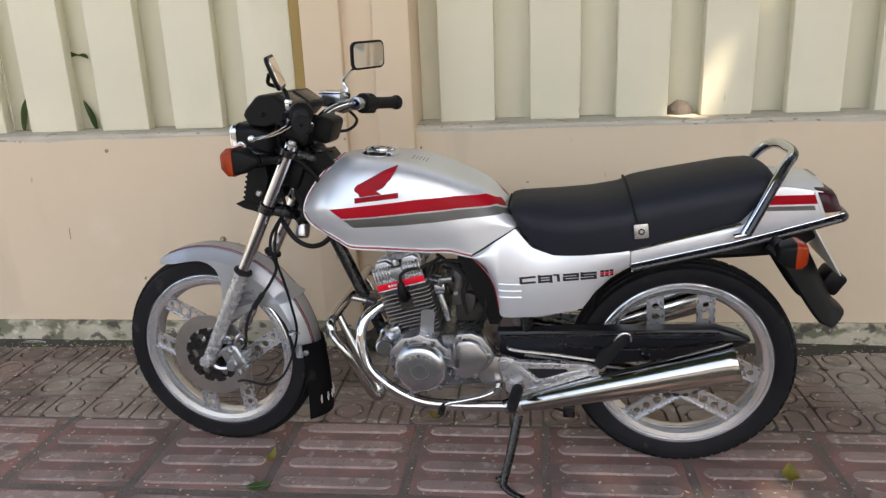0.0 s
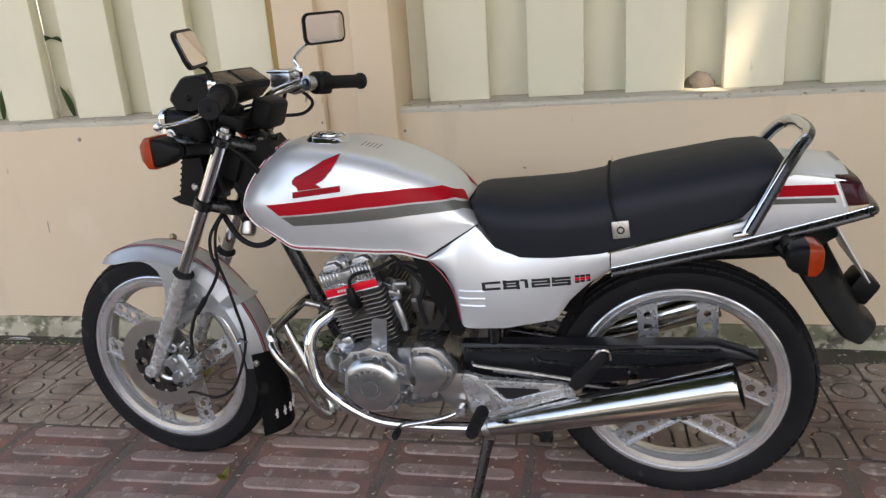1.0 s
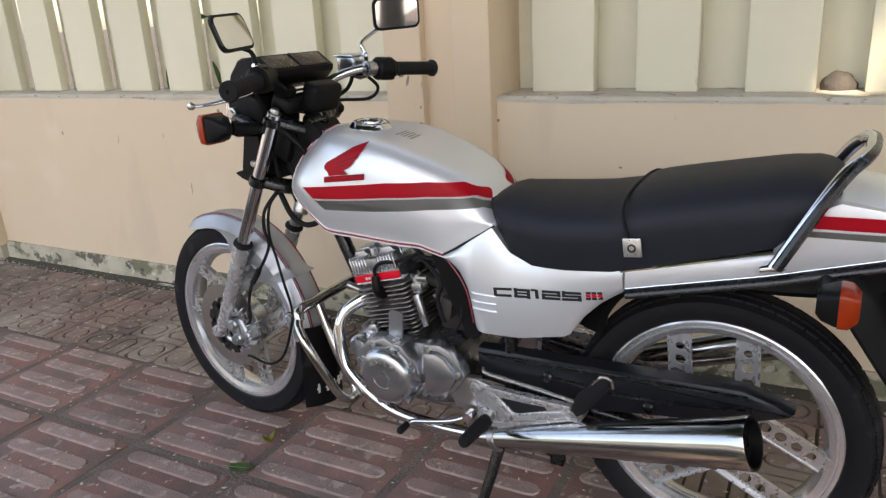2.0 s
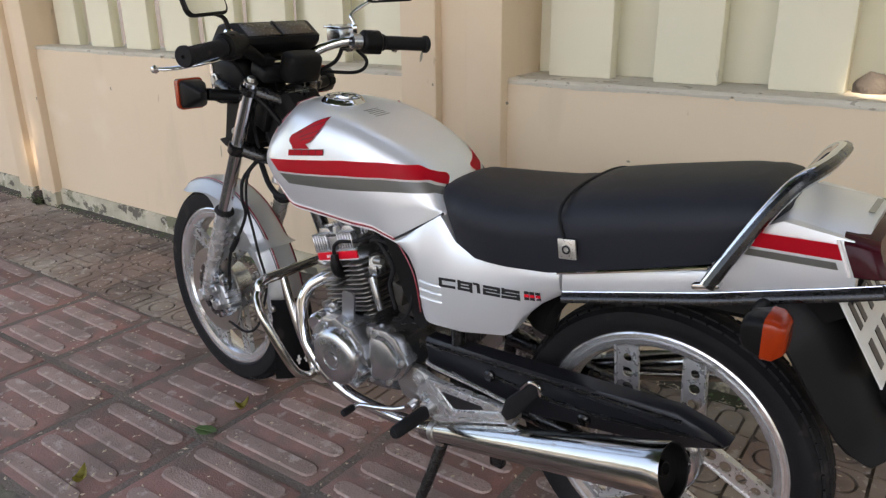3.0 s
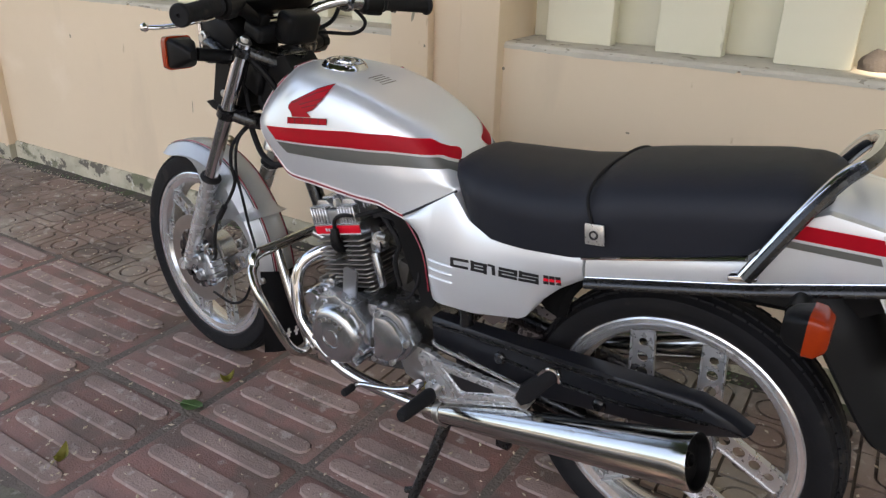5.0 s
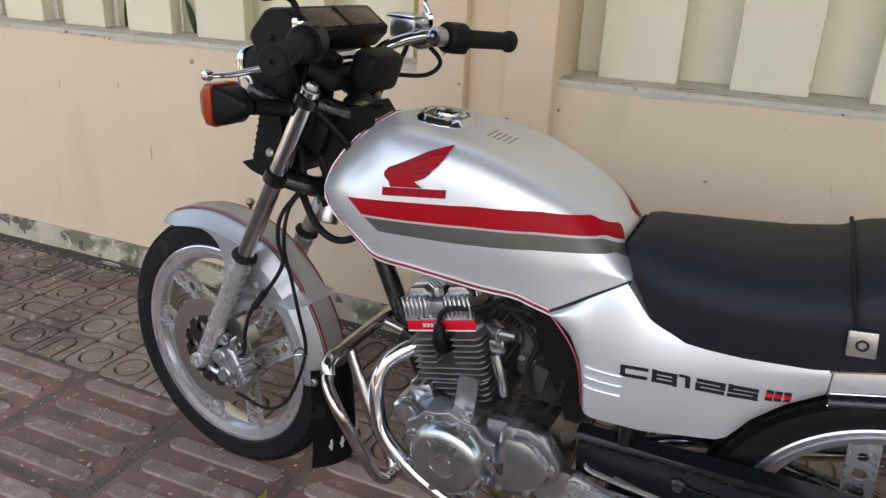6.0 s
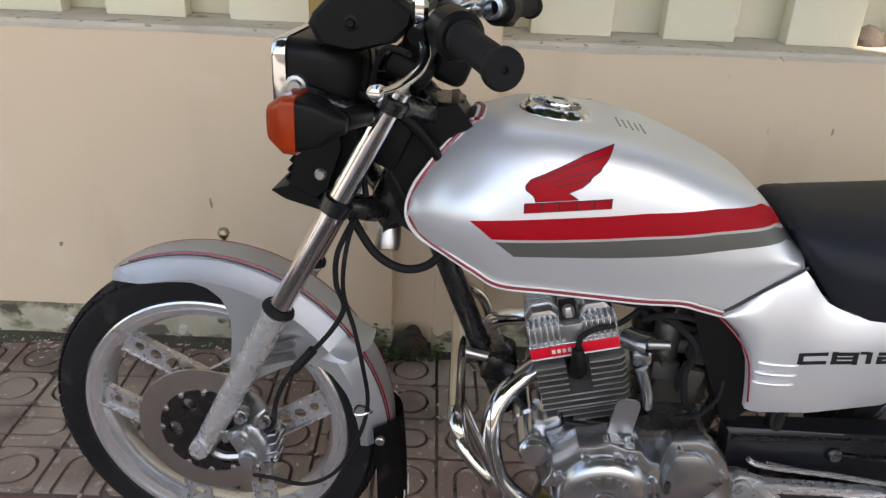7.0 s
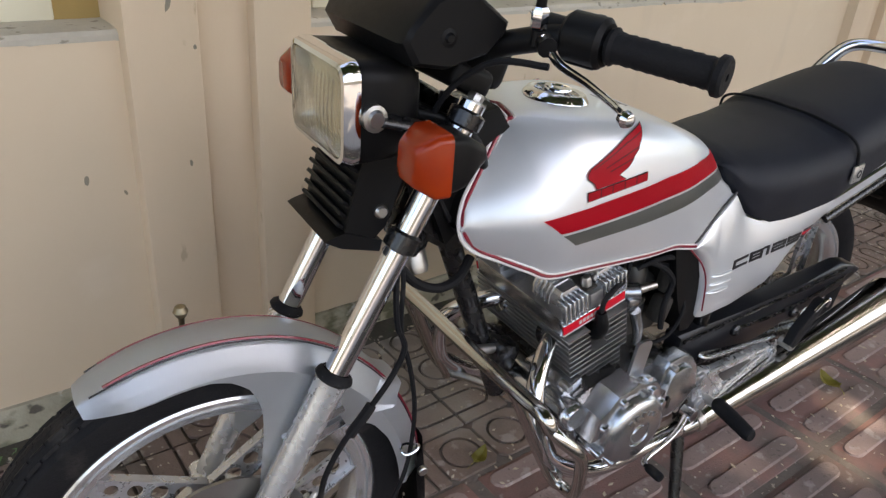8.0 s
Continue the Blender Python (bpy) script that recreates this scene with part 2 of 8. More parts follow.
GROUT = material("dirty_joint", (0.112, 0.092, 0.080), 0.95, 0.0, (0.155, 0.132, 0.113), 9, 120, 0.7, bump=0.9, bump_scale=110, world_space=True, marks=[((0.20, 0.140, 0.122), 12.0, 1.0, 0.54, 0.10, 0.5), ((0.42, 0.37, 0.30), 60.0, 1.0, 0.66, 0.03, 0.7)])
KERB = material("mossy_concrete", (0.190, 0.176, 0.145), 0.92, 0.0, (0.095, 0.095, 0.065), 9, 80, 0.75, bump=0.9, bump_scale=90, world_space=True, marks=[((0.055, 0.048, 0.034), 7.0, 1.0, 0.50, 0.08, 0.85), ((0.36, 0.34, 0.29), 16.0, 1.0, 0.60, 0.06, 0.6), ((0.06, 0.085, 0.03), 11.0, 1.0, 0.58, 0.08, 0.7)])
SOIL = material("soil", (0.032, 0.024, 0.018), 0.95, 0.0, (0.066, 0.050, 0.036), 9, 90, 0.6, bump=0.9, bump_scale=80)
DRIFT = material("gathered_dirt", (0.040, 0.034, 0.026), 0.95, 0.0, (0.085, 0.072, 0.056), 14, 110, 0.7, bump=0.9, bump_scale=100, world_space=True, marks=[((0.40, 0.36, 0.30), 45.0, 1.0, 0.66, 0.04, 0.7), ((0.045, 0.060, 0.022), 10.0, 1.0, 0.56, 0.08, 0.7)])
ASPHALT = material("pale_street", (0.27, 0.26, 0.245), 0.9, 0.0, (0.21, 0.20, 0.19), 3, 150, 0.6, bump=0.4, bump_scale=200)
LEAF_GREEN = material("green_leaf", (0.075, 0.165, 0.045), 0.5, 0.0, (0.11, 0.20, 0.06), 30, 160, 0.6)
LEAF_YELLOW = material("yellow_leaf", (0.33, 0.29, 0.05), 0.55, 0.0, (0.20, 0.19, 0.04), 30, 160, 0.6)
LITTER = material("dry_litter", (0.62, 0.54, 0.42), 0.85, 0.0, (0.36, 0.27, 0.16), 30, 160, 0.6, by_object=0.3)
FOLIAGE = material("foliage", (0.055, 0.105, 0.030), 0.55, 0.0, (0.090, 0.150, 0.045), 1.5, 20, 0.7)
BARK = material("bark", (0.14, 0.11, 0.085), 0.9, 0.0, (0.08, 0.065, 0.05), 6, 50, 0.7, bump=0.8, bump_scale=40)
ROCK = material("dark_lump", (0.060, 0.050, 0.045), 0.9, 0.0, (0.11, 0.095, 0.08), 20, 140, 0.6, bump=0.6, bump_scale=160)


# ---- mesh helpers ----
def place(bm, start, m):
    if m is not None:
        bm.verts.ensure_lookup_table()
        for v in bm.verts[start:]:
            v.co = m @ v.co


def part(name, bm, mat, parent=None, label="", angle=38.0):
    """One bmesh as one mesh object, under a thing or under a part."""
    bmesh.ops.recalc_face_normals(bm, faces=bm.faces[:])
    me = bpy.data.meshes.new(name)
    bm.to_mesh(me)
    bm.free()
    for each in mat if isinstance(mat, (list, tuple)) else (mat,):
        me.materials.append(each)
    me.polygons.foreach_set("use_smooth", [True] * len(me.polygons))
    me.set_sharp_from_angle(angle=radians(angle))
    ob = new(name, me)
    ob.parent = parent
    return tagged(ob, label)


def empty(name, m, label, category, group="", kind=""):
    ob = new(name)
    ob.matrix_world = m
    return tagged(ob, label, category, group, kind)


def curve_through(points, steps=6, closed=False):
    """A smooth line through the points."""
    p = [Vector(q) for q in points]
    if len(p) < 3:
        return p
    n, out = len(p), []
    for i in range(n if closed else n - 1):
        if closed:
            a, b, c, d = p[i - 1], p[i], p[(i + 1) % n], p[(i + 2) % n]
        else:
            a, b, c, d = p[max(i - 1, 0)], p[i], p[i + 1], p[min(i + 2, n - 1)]
        for k in range(steps):
            t = k / steps
            out.append(0.5 * ((2 * b) + (c - a) * t + (2 * a - 5 * b + 4 * c - d) * t * t + (3 * b - a - 3 * c + d) * t ** 3))
    if not closed:
        out.append(p[-1])
    return out


def tube(bm, points, radius, n=10, steps=6, m=None, flat=1.0, closed=False):
    """A round bar along the points; radius may be a list, one for each point."""
    start = len(bm.verts)
    line = curve_through(points, steps, closed)
    if isinstance(radius, (int, float)):
        radii = [radius] * len(line)
    else:
        radii = np.interp(np.linspace(0, 1, len(line)), np.linspace(0, 1, len(radius)), radius)
    rings, up = [], None
    for i, q in enumerate(line):
        if closed:
            way = (line[(i + 1) % len(line)] - line[i - 1]).normalized()
        else:
            way = (line[min(i + 1, len(line) - 1)] - line[max(i - 1, 0)]).normalized()
        if up is None:
            up = way.orthogonal().normalized()
        up = (up - way * up.dot(way)).normalized()
        side = way.cross(up)
        rings.append([bm.verts.new(q + (up * math.cos(a) + side * flat * math.sin(a)) * radii[i]) for a in (2 * math.pi * k / n for k in range(n))])
    for i in range(len(rings) if closed else len(rings) - 1):
        ra, rb = rings[i], rings[(i + 1) % len(rings)]
        for k in range(n):
            bm.faces.new((ra[k], ra[(k + 1) % n], rb[(k + 1) % n], rb[k]))
    if not closed:
        bm.faces.new(rings[0][::-1])
        bm.faces.new(rings[-1])
    place(bm, start, m)


def lathe(bm, profile, n=48, m=None, closed=False):
    """A turned form about the y axis, from pairs of radius and y."""
    start = len(bm.verts)
    rings = []
    for r, y in profile:
        if r < 1e-6:
            rings.append([bm.verts.new((0, y, 0))])
        else:
            rings.append([bm.verts.new((r * math.cos(2 * math.pi * k / n), y, r * math.sin(2 * math.pi * k / n))) for k in range(n)])
    pairs = list(zip(rings, rings[1:]))
    if closed:
        pairs.append((rings[-1], rings[0]))
    for a, b in pairs:
        for k in range(n):
            j = (k + 1) % n
            if len(a) == 1 and len(b) == 1:
                continue
            if len(a) == 1:
                bm.faces.new((a[0], b[j], b[k]))
            elif len(b) == 1:
                bm.faces.new((a[k], a[j], b[0]))
            else:
                bm.faces.new((a[k], a[j], b[j], b[k]))
    place(bm, start, m)


def merge(bm, scratch, m):
    """Adds a scratch bmesh, laid by m, to bm."""
    if m is not None:
        scratch.transform(m)
    scratch.verts.index_update()
    vs = [bm.verts.new(v.co) for v in scratch.verts]
    for f in scratch.faces:
        bm.faces.new([vs[v.index] for v in f.verts]).material_index = f.material_index
    scratch.free()


def box(bm, size, m=None, bevel=0.0, segments=2):
    scratch = bmesh.new()
    bmesh.ops.create_cube(scratch, size=1.0)
    for v in scratch.verts:
        v.co = Vector((v.co.x * size[0], v.co.y * size[1], v.co.z * size[2]))
    if bevel:
        bmesh.ops.bevel(scratch, geom=scratch.edges[:], offset=bevel, segments=segments, affect="EDGES", profile=0.5)
    merge(bm, scratch, m)


def loft(bm, rings, m=None, cap=True, closed=True):
    """A skin over rings of equal count."""
    start = len(bm.verts)
    vs = [[bm.verts.new(p) for p in ring] for ring in rings]
    n = len(vs[0])
    for a, b in zip(vs, vs[1:]):
        for k in range(n if closed else n - 1):
            bm.faces.new((a[k], a[(k + 1) % n], b[(k + 1) % n], b[k]))
    if cap:
        bm.faces.new(vs[0][::-1])
        bm.faces.new(vs[-1])
    place(bm, start, m)
    return vs


def slab(bm, outline, y0, y1, holes=(), bevel=0.0, m=None):
    """A plate cut to an outline in x and z, between two y, with round holes (x, z, radius); the edge at y1 may be rounded."""
    scratch = bmesh.new()
    edges = []
    loops = [[(x, z) for x, z in outline]] + [[(x + r * math.cos(a), z + r * math.sin(a)) for a in (2 * math.pi * k / 14 for k in range(14))] for x, z, r in holes]
    for loop in loops:
        vs = [scratch.verts.new((x, y0, z)) for x, z in loop]
        edges += [scratch.edges.new((vs[k], vs[(k + 1) % len(vs)])) for k in range(len(vs))]
    if holes:
        made = bmesh.ops.triangle_fill(scratch, use_beauty=True, use_dissolve=False, edges=edges)
        faces = [g for g in made["geom"] if isinstance(g, bmesh.types.BMFace)]
    else:
        faces = [scratch.faces.new(scratch.verts[:])]
    grown = bmesh.ops.extrude_face_region(scratch, geom=faces, use_keep_orig=True)["geom"]
    top = {g for g in grown if isinstance(g, bmesh.types.BMVert)}
    for v in top:
        v.co.y = y1
    if bevel:
        rim = [e for e in scratch.edges if e.verts[0] in top and e.verts[1] in top and any(not all(w in top for w in f.verts) for f in e.link_faces)]
        bmesh.ops.bevel(scratch, geom=rim, offset=bevel, segments=2, affect="EDGES", profile=0.5)
    merge(bm, scratch, m)


def round_rect(w, h, r, n=5):
    """The outline of a rectangle with rounded corners, about the origin."""
    out = []
    for cx, cz, a0 in ((w / 2 - r, h / 2 - r, 0), (-w / 2 + r, h / 2 - r, 90), (-w / 2 + r, -h / 2 + r, 180), (w / 2 - r, -h / 2 + r, 270)):
        out += [(cx + r * math.cos(radians(a0 + 90 * k / n)), cz + r * math.sin(radians(a0 + 90 * k / n))) for k in range(n + 1)]
    return out


def knob(bm, at, r, length=0.006, m=None, way="y"):
    """A bolt head."""
    turn = {"y": pose(0, 0, 0), "z": pose(0, 0, 0, 90), "x": pose(0, 0, 0, 0, 0, 90)}[way]
    mm = Matrix.Translation(at) @ turn
    lathe(bm, [(0, -length), (r * 0.8, -length), (r, -length * 0.7), (r, length), (0, length)], 12, (m @ mm) if m is not None else mm)

# ---- the setting: wall, pavement, planting strip ----
PERIOD, PAIR, FACE, FRONT = 2.685, -0.56, 2.54, 2.50
BAYS = range(-3, 3)


def build_wall():
    x0, x1 = PAIR + PERIOD * BAYS[0], PAIR + PERIOD * (BAYS[-1] + 1)
    bm = bmesh.new()
    box(bm, (x1 - x0, 0.24, 0.80), pose((x0 + x1) / 2, FACE + 0.12, 0.40))
    wall = part("wall_north", bm, WALL)
    tagged(wall, "low beige painted garden wall with scuffs", "wall", kind="structure")
    # mortar ledge in each bay: an uneven top and a broken lip that runs down over the paint
    bm = bmesh.new()
    for k in BAYS:
        a, b = PAIR + PERIOD * k + 0.182, PAIR + PERIOD * (k + 1) - 0.184
        rows = []
        for i in range(241):
            x = a + (b - a) * i / 240
            wave = noise.noise((x * 3.1, k, 2.0))
            ragged = noise.noise((x * 17, k, 5.0)) * 0.6 + noise.noise((x * 48, k, 8.0)) * 0.4
            lip = 0.797 - 0.010 * max(0.0, wave + 0.15) - 0.007 * max(0.0, ragged) + (0.012 if ragged > 0.42 else 0.0)
            out = 0.0035 + 0.002 * ragged
            top = 0.8155 + 0.0020 * ragged + 0.0015 * wave
            rows.append([Vector((x, y, z)) for y, z in ((FACE + 0.02, lip), (FACE - out, lip + 0.002), (FACE - out, 0.806 + 0.002 * ragged), (FACE + 0.004, top - 0.002), (FACE + 0.05, top + 0.0012 * noise.noise((x * 30, 4, k))), (FACE + 0.12, top), (FACE + 0.24, top), (FACE + 0.24, lip))])
        loft(bm, rows)
    part("ledge", bm, LEDGE, wall, "dusty cracked mortar ledge")
    bm = bmesh.new()
    for k in BAYS:
        a, b = PAIR + PERIOD * k + 0.19, PAIR + PERIOD * (k + 1) - 0.19
        n, rows = 60, []
        for i in range(n + 1):
            x = a + (b - a) * i / n
            wob = 0.003 * noise.noise((x * 6, k, 0.0)) + 0.002 * noise.noise((x * 25, k, 3.0))
            chip = 0.006 * max(0.0, noise.noise((x * 14, k, 7.0)))
            rows.append([Vector((x, y, z)) for y, z in ((FACE + 0.01, -0.02), (FACE - 0.017 + wob, -0.02), (FACE - 0.015 + wob, 0.080 - chip), (FACE - 0.009, 0.092 - chip), (FACE + 0.01, 0.093))])
        loft(bm, rows)
    part("plinth", bm, PLINTH, wall, "mossy stained plinth along the foot")
    for k in list(BAYS) + [BAYS[-1] + 1]:
        c = PAIR + PERIOD * k
        for dx, w in ((-0.1175, 0.135), (0.12, 0.125)):
            bm = bmesh.new()
            box(bm, (w, 0.36, 2.6), pose(c + dx, FRONT + 0.18, 1.30), 0.006)
            part("pillar", bm, PILLAR, wall, "peach painted pillar beside a vertical joint")
        for dx, w in ((-0.1175, 0.135), (0.12, 0.125)):
            # mossy foot of the pillar with a ragged upper edge
            bm = bmesh.new()
            rows = []
            for i in range(15):
                x = c + dx - w / 2 - 0.003 + (w + 0.006) * i / 14
                h = 0.075 + 0.035 * noise.noise((x * 9, 3.0, 1.0)) + 0.018 * noise.noise((x * 40, 1.0, 6.0))
                rows.append([Vector((x, y, z)) for y, z in ((FRONT + 0.05, -0.02), (FRONT - 0.004, -0.02), (FRONT - 0.0035, h - 0.004), (FRONT + 0.001, h), (FRONT + 0.05, h))])
            loft(bm, rows)
            part("pillar_foot", bm, PLINTH, wall, "mossy stained pillar foot")
        bm = bmesh.new()
        box(bm, (0.115, 0.20, 2.58), pose(c + 0.004, FRONT + 0.132, 1.30))
        part("recess", bm, PILLAR, wall)
        # ochre strip set back in the gap between slat and pillar
        bm = bmesh.new()
        box(bm, (0.10, 0.03, 1.46), pose(c - 0.225, FACE + 0.125, 1.545))
        part("joint_strip", bm, OCHRE, wall, "ochre strip in the gap beside the pillar")
    bm = bmesh.new()
    box(bm, (x1 - x0, 0.30, 0.30), pose((x0 + x1) / 2, FACE + 0.12, 2.40), 0.01)
    part("coping", bm, SLAT, wall, "cream top beam over the slats")
    # small dark chips where the paint has come off: x, z, on the pillar or not, half width, half height, lean
    for x, z, proud, w, h, lean in ((-0.835, 0.540, 0, 0.005, 0.010, 10), (-0.768, 0.503, 0, 0.003, 0.006, -20), (-1.063, 0.389, 0, 0.0035, 0.012, -6), (-0.663, 0.866, 1, 0.005, 0.016, 18), (-0.621, 0.782, 1, 0.003, 0.005, 0),
                                    (-0.648, 0.558, 1, 0.003, 0.006, 0), (-1.450, 0.263, 0, 0.005, 0.007, 30), (0.427, 0.635, 0, 0.003, 0.009, 0), (-1.523, 0.754, 0, 0.007, 0.008, 15), (-1.726, 0.445, 0, 0.0022, 0.022, 3),
                                    (0.006, 0.612, 0, 0.006, 0.003, 0), (-0.311, 0.443, 0, 0.004, 0.006, 0), (-2.461, 0.645, 0, 0.005, 0.009, 0), (-0.356, 0.747, 1, 0.004, 0.005, 0), (-3.069, 0.562, 1, 0.004, 0.009, 0)):
        bm = bmesh.new()
        ring = [(w * math.cos(q) * (1 + 0.5 * noise.noise((x * 30, z * 30, q))), h * math.sin(q) * (1 + 0.5 * noise.noise((z * 30, x * 30, q)))) for q in (2 * math.pi * k / 11 for k in range(11))]
        slab(bm, ring, 0.0008, -0.0006, [], 0.0, pose(x, FRONT if proud else FACE, z, 0, lean, 0))
        part("paint_chip", bm, CHIP, wall)
    return wall


def build_slats():
    """Front slats as they stand, uneven in width and spacing, and a back row behind the gaps."""
    uneven = {0: ([-0.301, 0.017, 0.314, 0.601, 0.882, 1.166, 1.452, 1.735], [0.194, 0.173, 0.174, 0.169, 0.177, 0.175, 0.174, 0.176])}
    meshes = {}

    def slat(m, width, label, group):
        key = round(width, 3)
        if key not in meshes:
            bm = bmesh.new()
            box(bm, (width, 0.048, 1.46), None, 0.004)
            ob = part("fence_slat", bm, SLAT)
            meshes[key] = ob.data
        else:
            ob = new("fence_slat", meshes[key])
        ob.matrix_world = m
        tagged(ob, label, "fence slat", group)

    for k in BAYS:
        base = PAIR + PERIOD * k + 0.271 + (0 if k >= 0 else -0.057)
        lefts, widths = uneven.get(k, ([base + 0.2885 * i for i in range(8)], [0.187] * 8))
        for left, width in zip(lefts, widths):
            slat(pose(left + width / 2, 2.669, 1.545), width, "upright cream painted concrete slat on the ledge", "fence slats")
        gaps = [lefts[0] - 0.060] + [a + w + 0.055 for a, w in zip(lefts, widths)]
        for x in gaps:
            slat(pose(x + random.uniform(-0.006, 0.006), 2.758, 1.545), 0.18, "cream painted concrete slat in the back row", "back fence slats")


def build_ground():
    bm = bmesh.new()
    # one sheet to the horizon; the strip under the paving lies a little lower
    xs = [-400, -60, -20] + [-12 + 0.5 * i for i in range(45)] + [14, 20, 60, 400]
    ys = [-400, -60, -20, -8, -4, 1.13, 1.132, 3.2, 8, 60, 400]
    grid = [[bm.verts.new((x, y, -0.03 if y > 1.131 else -0.035)) for x in xs] for y in ys]
    for r, s in zip(grid, grid[1:]):
        for i in range(len(xs) - 1):
            bm.faces.new((r[i], r[i + 1], s[i + 1], s[i]))
    ground = part("ground", bm, SOIL)
    tagged(ground, "dark bare soil with litter under the trees", "ground", kind="structure")
    bm = bmesh.new()
    # worn, uneven edging: a rough strip whose outer side is crumbled away
    nz = noise
    lines = []
    for k in range(561):
        x = -9 + 0.025 * k
        ragged = 0.030 * nz.noise(Vector((x * 2.3, 0, 4))) + 0.016 * nz.noise(Vector((x * 9, 3, 0)))
        row = []
        for y, z in ((1.218, -0.012), (1.205, -0.008), (1.185, -0.007), (1.160 + ragged * 0.3, -0.009), (1.135 + ragged * 0.7, -0.013), (1.118 + ragged, -0.022), (1.104 + ragged, -0.045), (1.104 + ragged, -0.09)):
            row.append(bm.verts.new((x, y, z + 0.005 * nz.noise(Vector((x * 14, y * 14, 1))) + 0.004 * nz.noise(Vector((x * 45, y * 45, 7))))))
        lines.append(row)
    for r, s in zip(lines, lines[1:]):
        for i in range(len(r) - 1):
            bm.faces.new((r[i], s[i], s[i + 1], r[i + 1]))
    kerb = part("kerb", bm, KERB)
    tagged(kerb, "low mossy concrete edging beside the pavers", "kerb", kind="structure")
    bm = bmesh.new()
    box(bm, (24, 1.37, 0.05), pose(-2, 1.885, -0.0335))
    bed = part("pavement", bm, GROUT)
    tagged(bed, "patterned pavement with dark dirty joints", "pavement", kind="structure")
    # unseen street; kept pale so it bounces sunlight onto wall and motorcycle
    bm = bmesh.new()
    box(bm, (160, 18, 0.02), pose(0, -8.85, -0.03))
    road = part("road", bm, ASPHALT)
    tagged(road, "unseen street, kept pale to bounce fill light", "road", kind="structure")
    # unseen wall added to darken low reflections in paint and mirror
    bm = bmesh.new()
    box(bm, (90, 0.3, 3.0), pose(0, -13.2, 1.45))
    far = part("added_wall_south", bm, WALL)
    tagged(far, "unseen plain wall added across the street to dim reflections", "wall", kind="structure")
    return bed


def build_drift():
    """Dark dirt gathered along the foot of the wall, with a ragged edge."""
    bm = bmesh.new()
    lines = []
    for k in range(481):
        x = -8 + 0.025 * k
        reach = 0.040 + 0.055 * max(0.0, noise.noise(Vector((x * 1.7, 0, 9))) + 0.25) + 0.012 * noise.noise(Vector((x * 11, 5, 0)))
        row = []
        for f, z in ((0.0, 0.010), (0.3, 0.008), (0.7, 0.003), (1.0, -0.006)):
            row.append(bm.verts.new((x, (FACE - 0.012) - max(0.014, reach) * f, z * (0.6 + reach * 14) + 0.003 * noise.noise(Vector((x * 40, f * 9, 2))))))
        lines.append(row)
    for r, s in zip(lines, lines[1:]):
        for i in range(3):
            bm.faces.new((r[i], r[i + 1], s[i + 1], s[i]))
    drift = part("dirt_drift", bm, DRIFT)
    tagged(drift, "dark dirt and crumbs gathered along the wall foot", "dirt", kind="stuff")


def paver_mesh():
    """A square paver with four round-ended ribs."""
    bm = bmesh.new()
    w, d = 0.354, 0.357
    box(bm, (w, d, 0.03), pose(0, 0, -0.0195), 0.011, 2)
    for i in range(4):
        y, r, hl = -d / 2 + 0.0445 + i * 0.0910, 0.0245, 0.1285
        outline = []
        for cx, a0 in ((hl, -90), (-hl, 90)):
            outline += [(cx + r * math.cos(radians(a0 + 36 * k)), y + r * math.sin(radians(a0 + 36 * k))) for k in range(6)]
        low = [bm.verts.new((x, q, -0.006)) for x, q in outline]
        top = [bm.verts.new((x * 0.985, y + (q - y) * 0.80, 0.0002)) for x, q in outline]
        for k in range(12):
            f = bm.faces.new((low[k], low[(k + 1) % 12], top[(k + 1) % 12], top[k]))
            f.material_index = 1
        bm.faces.new(top).material_index = 1
    return bm


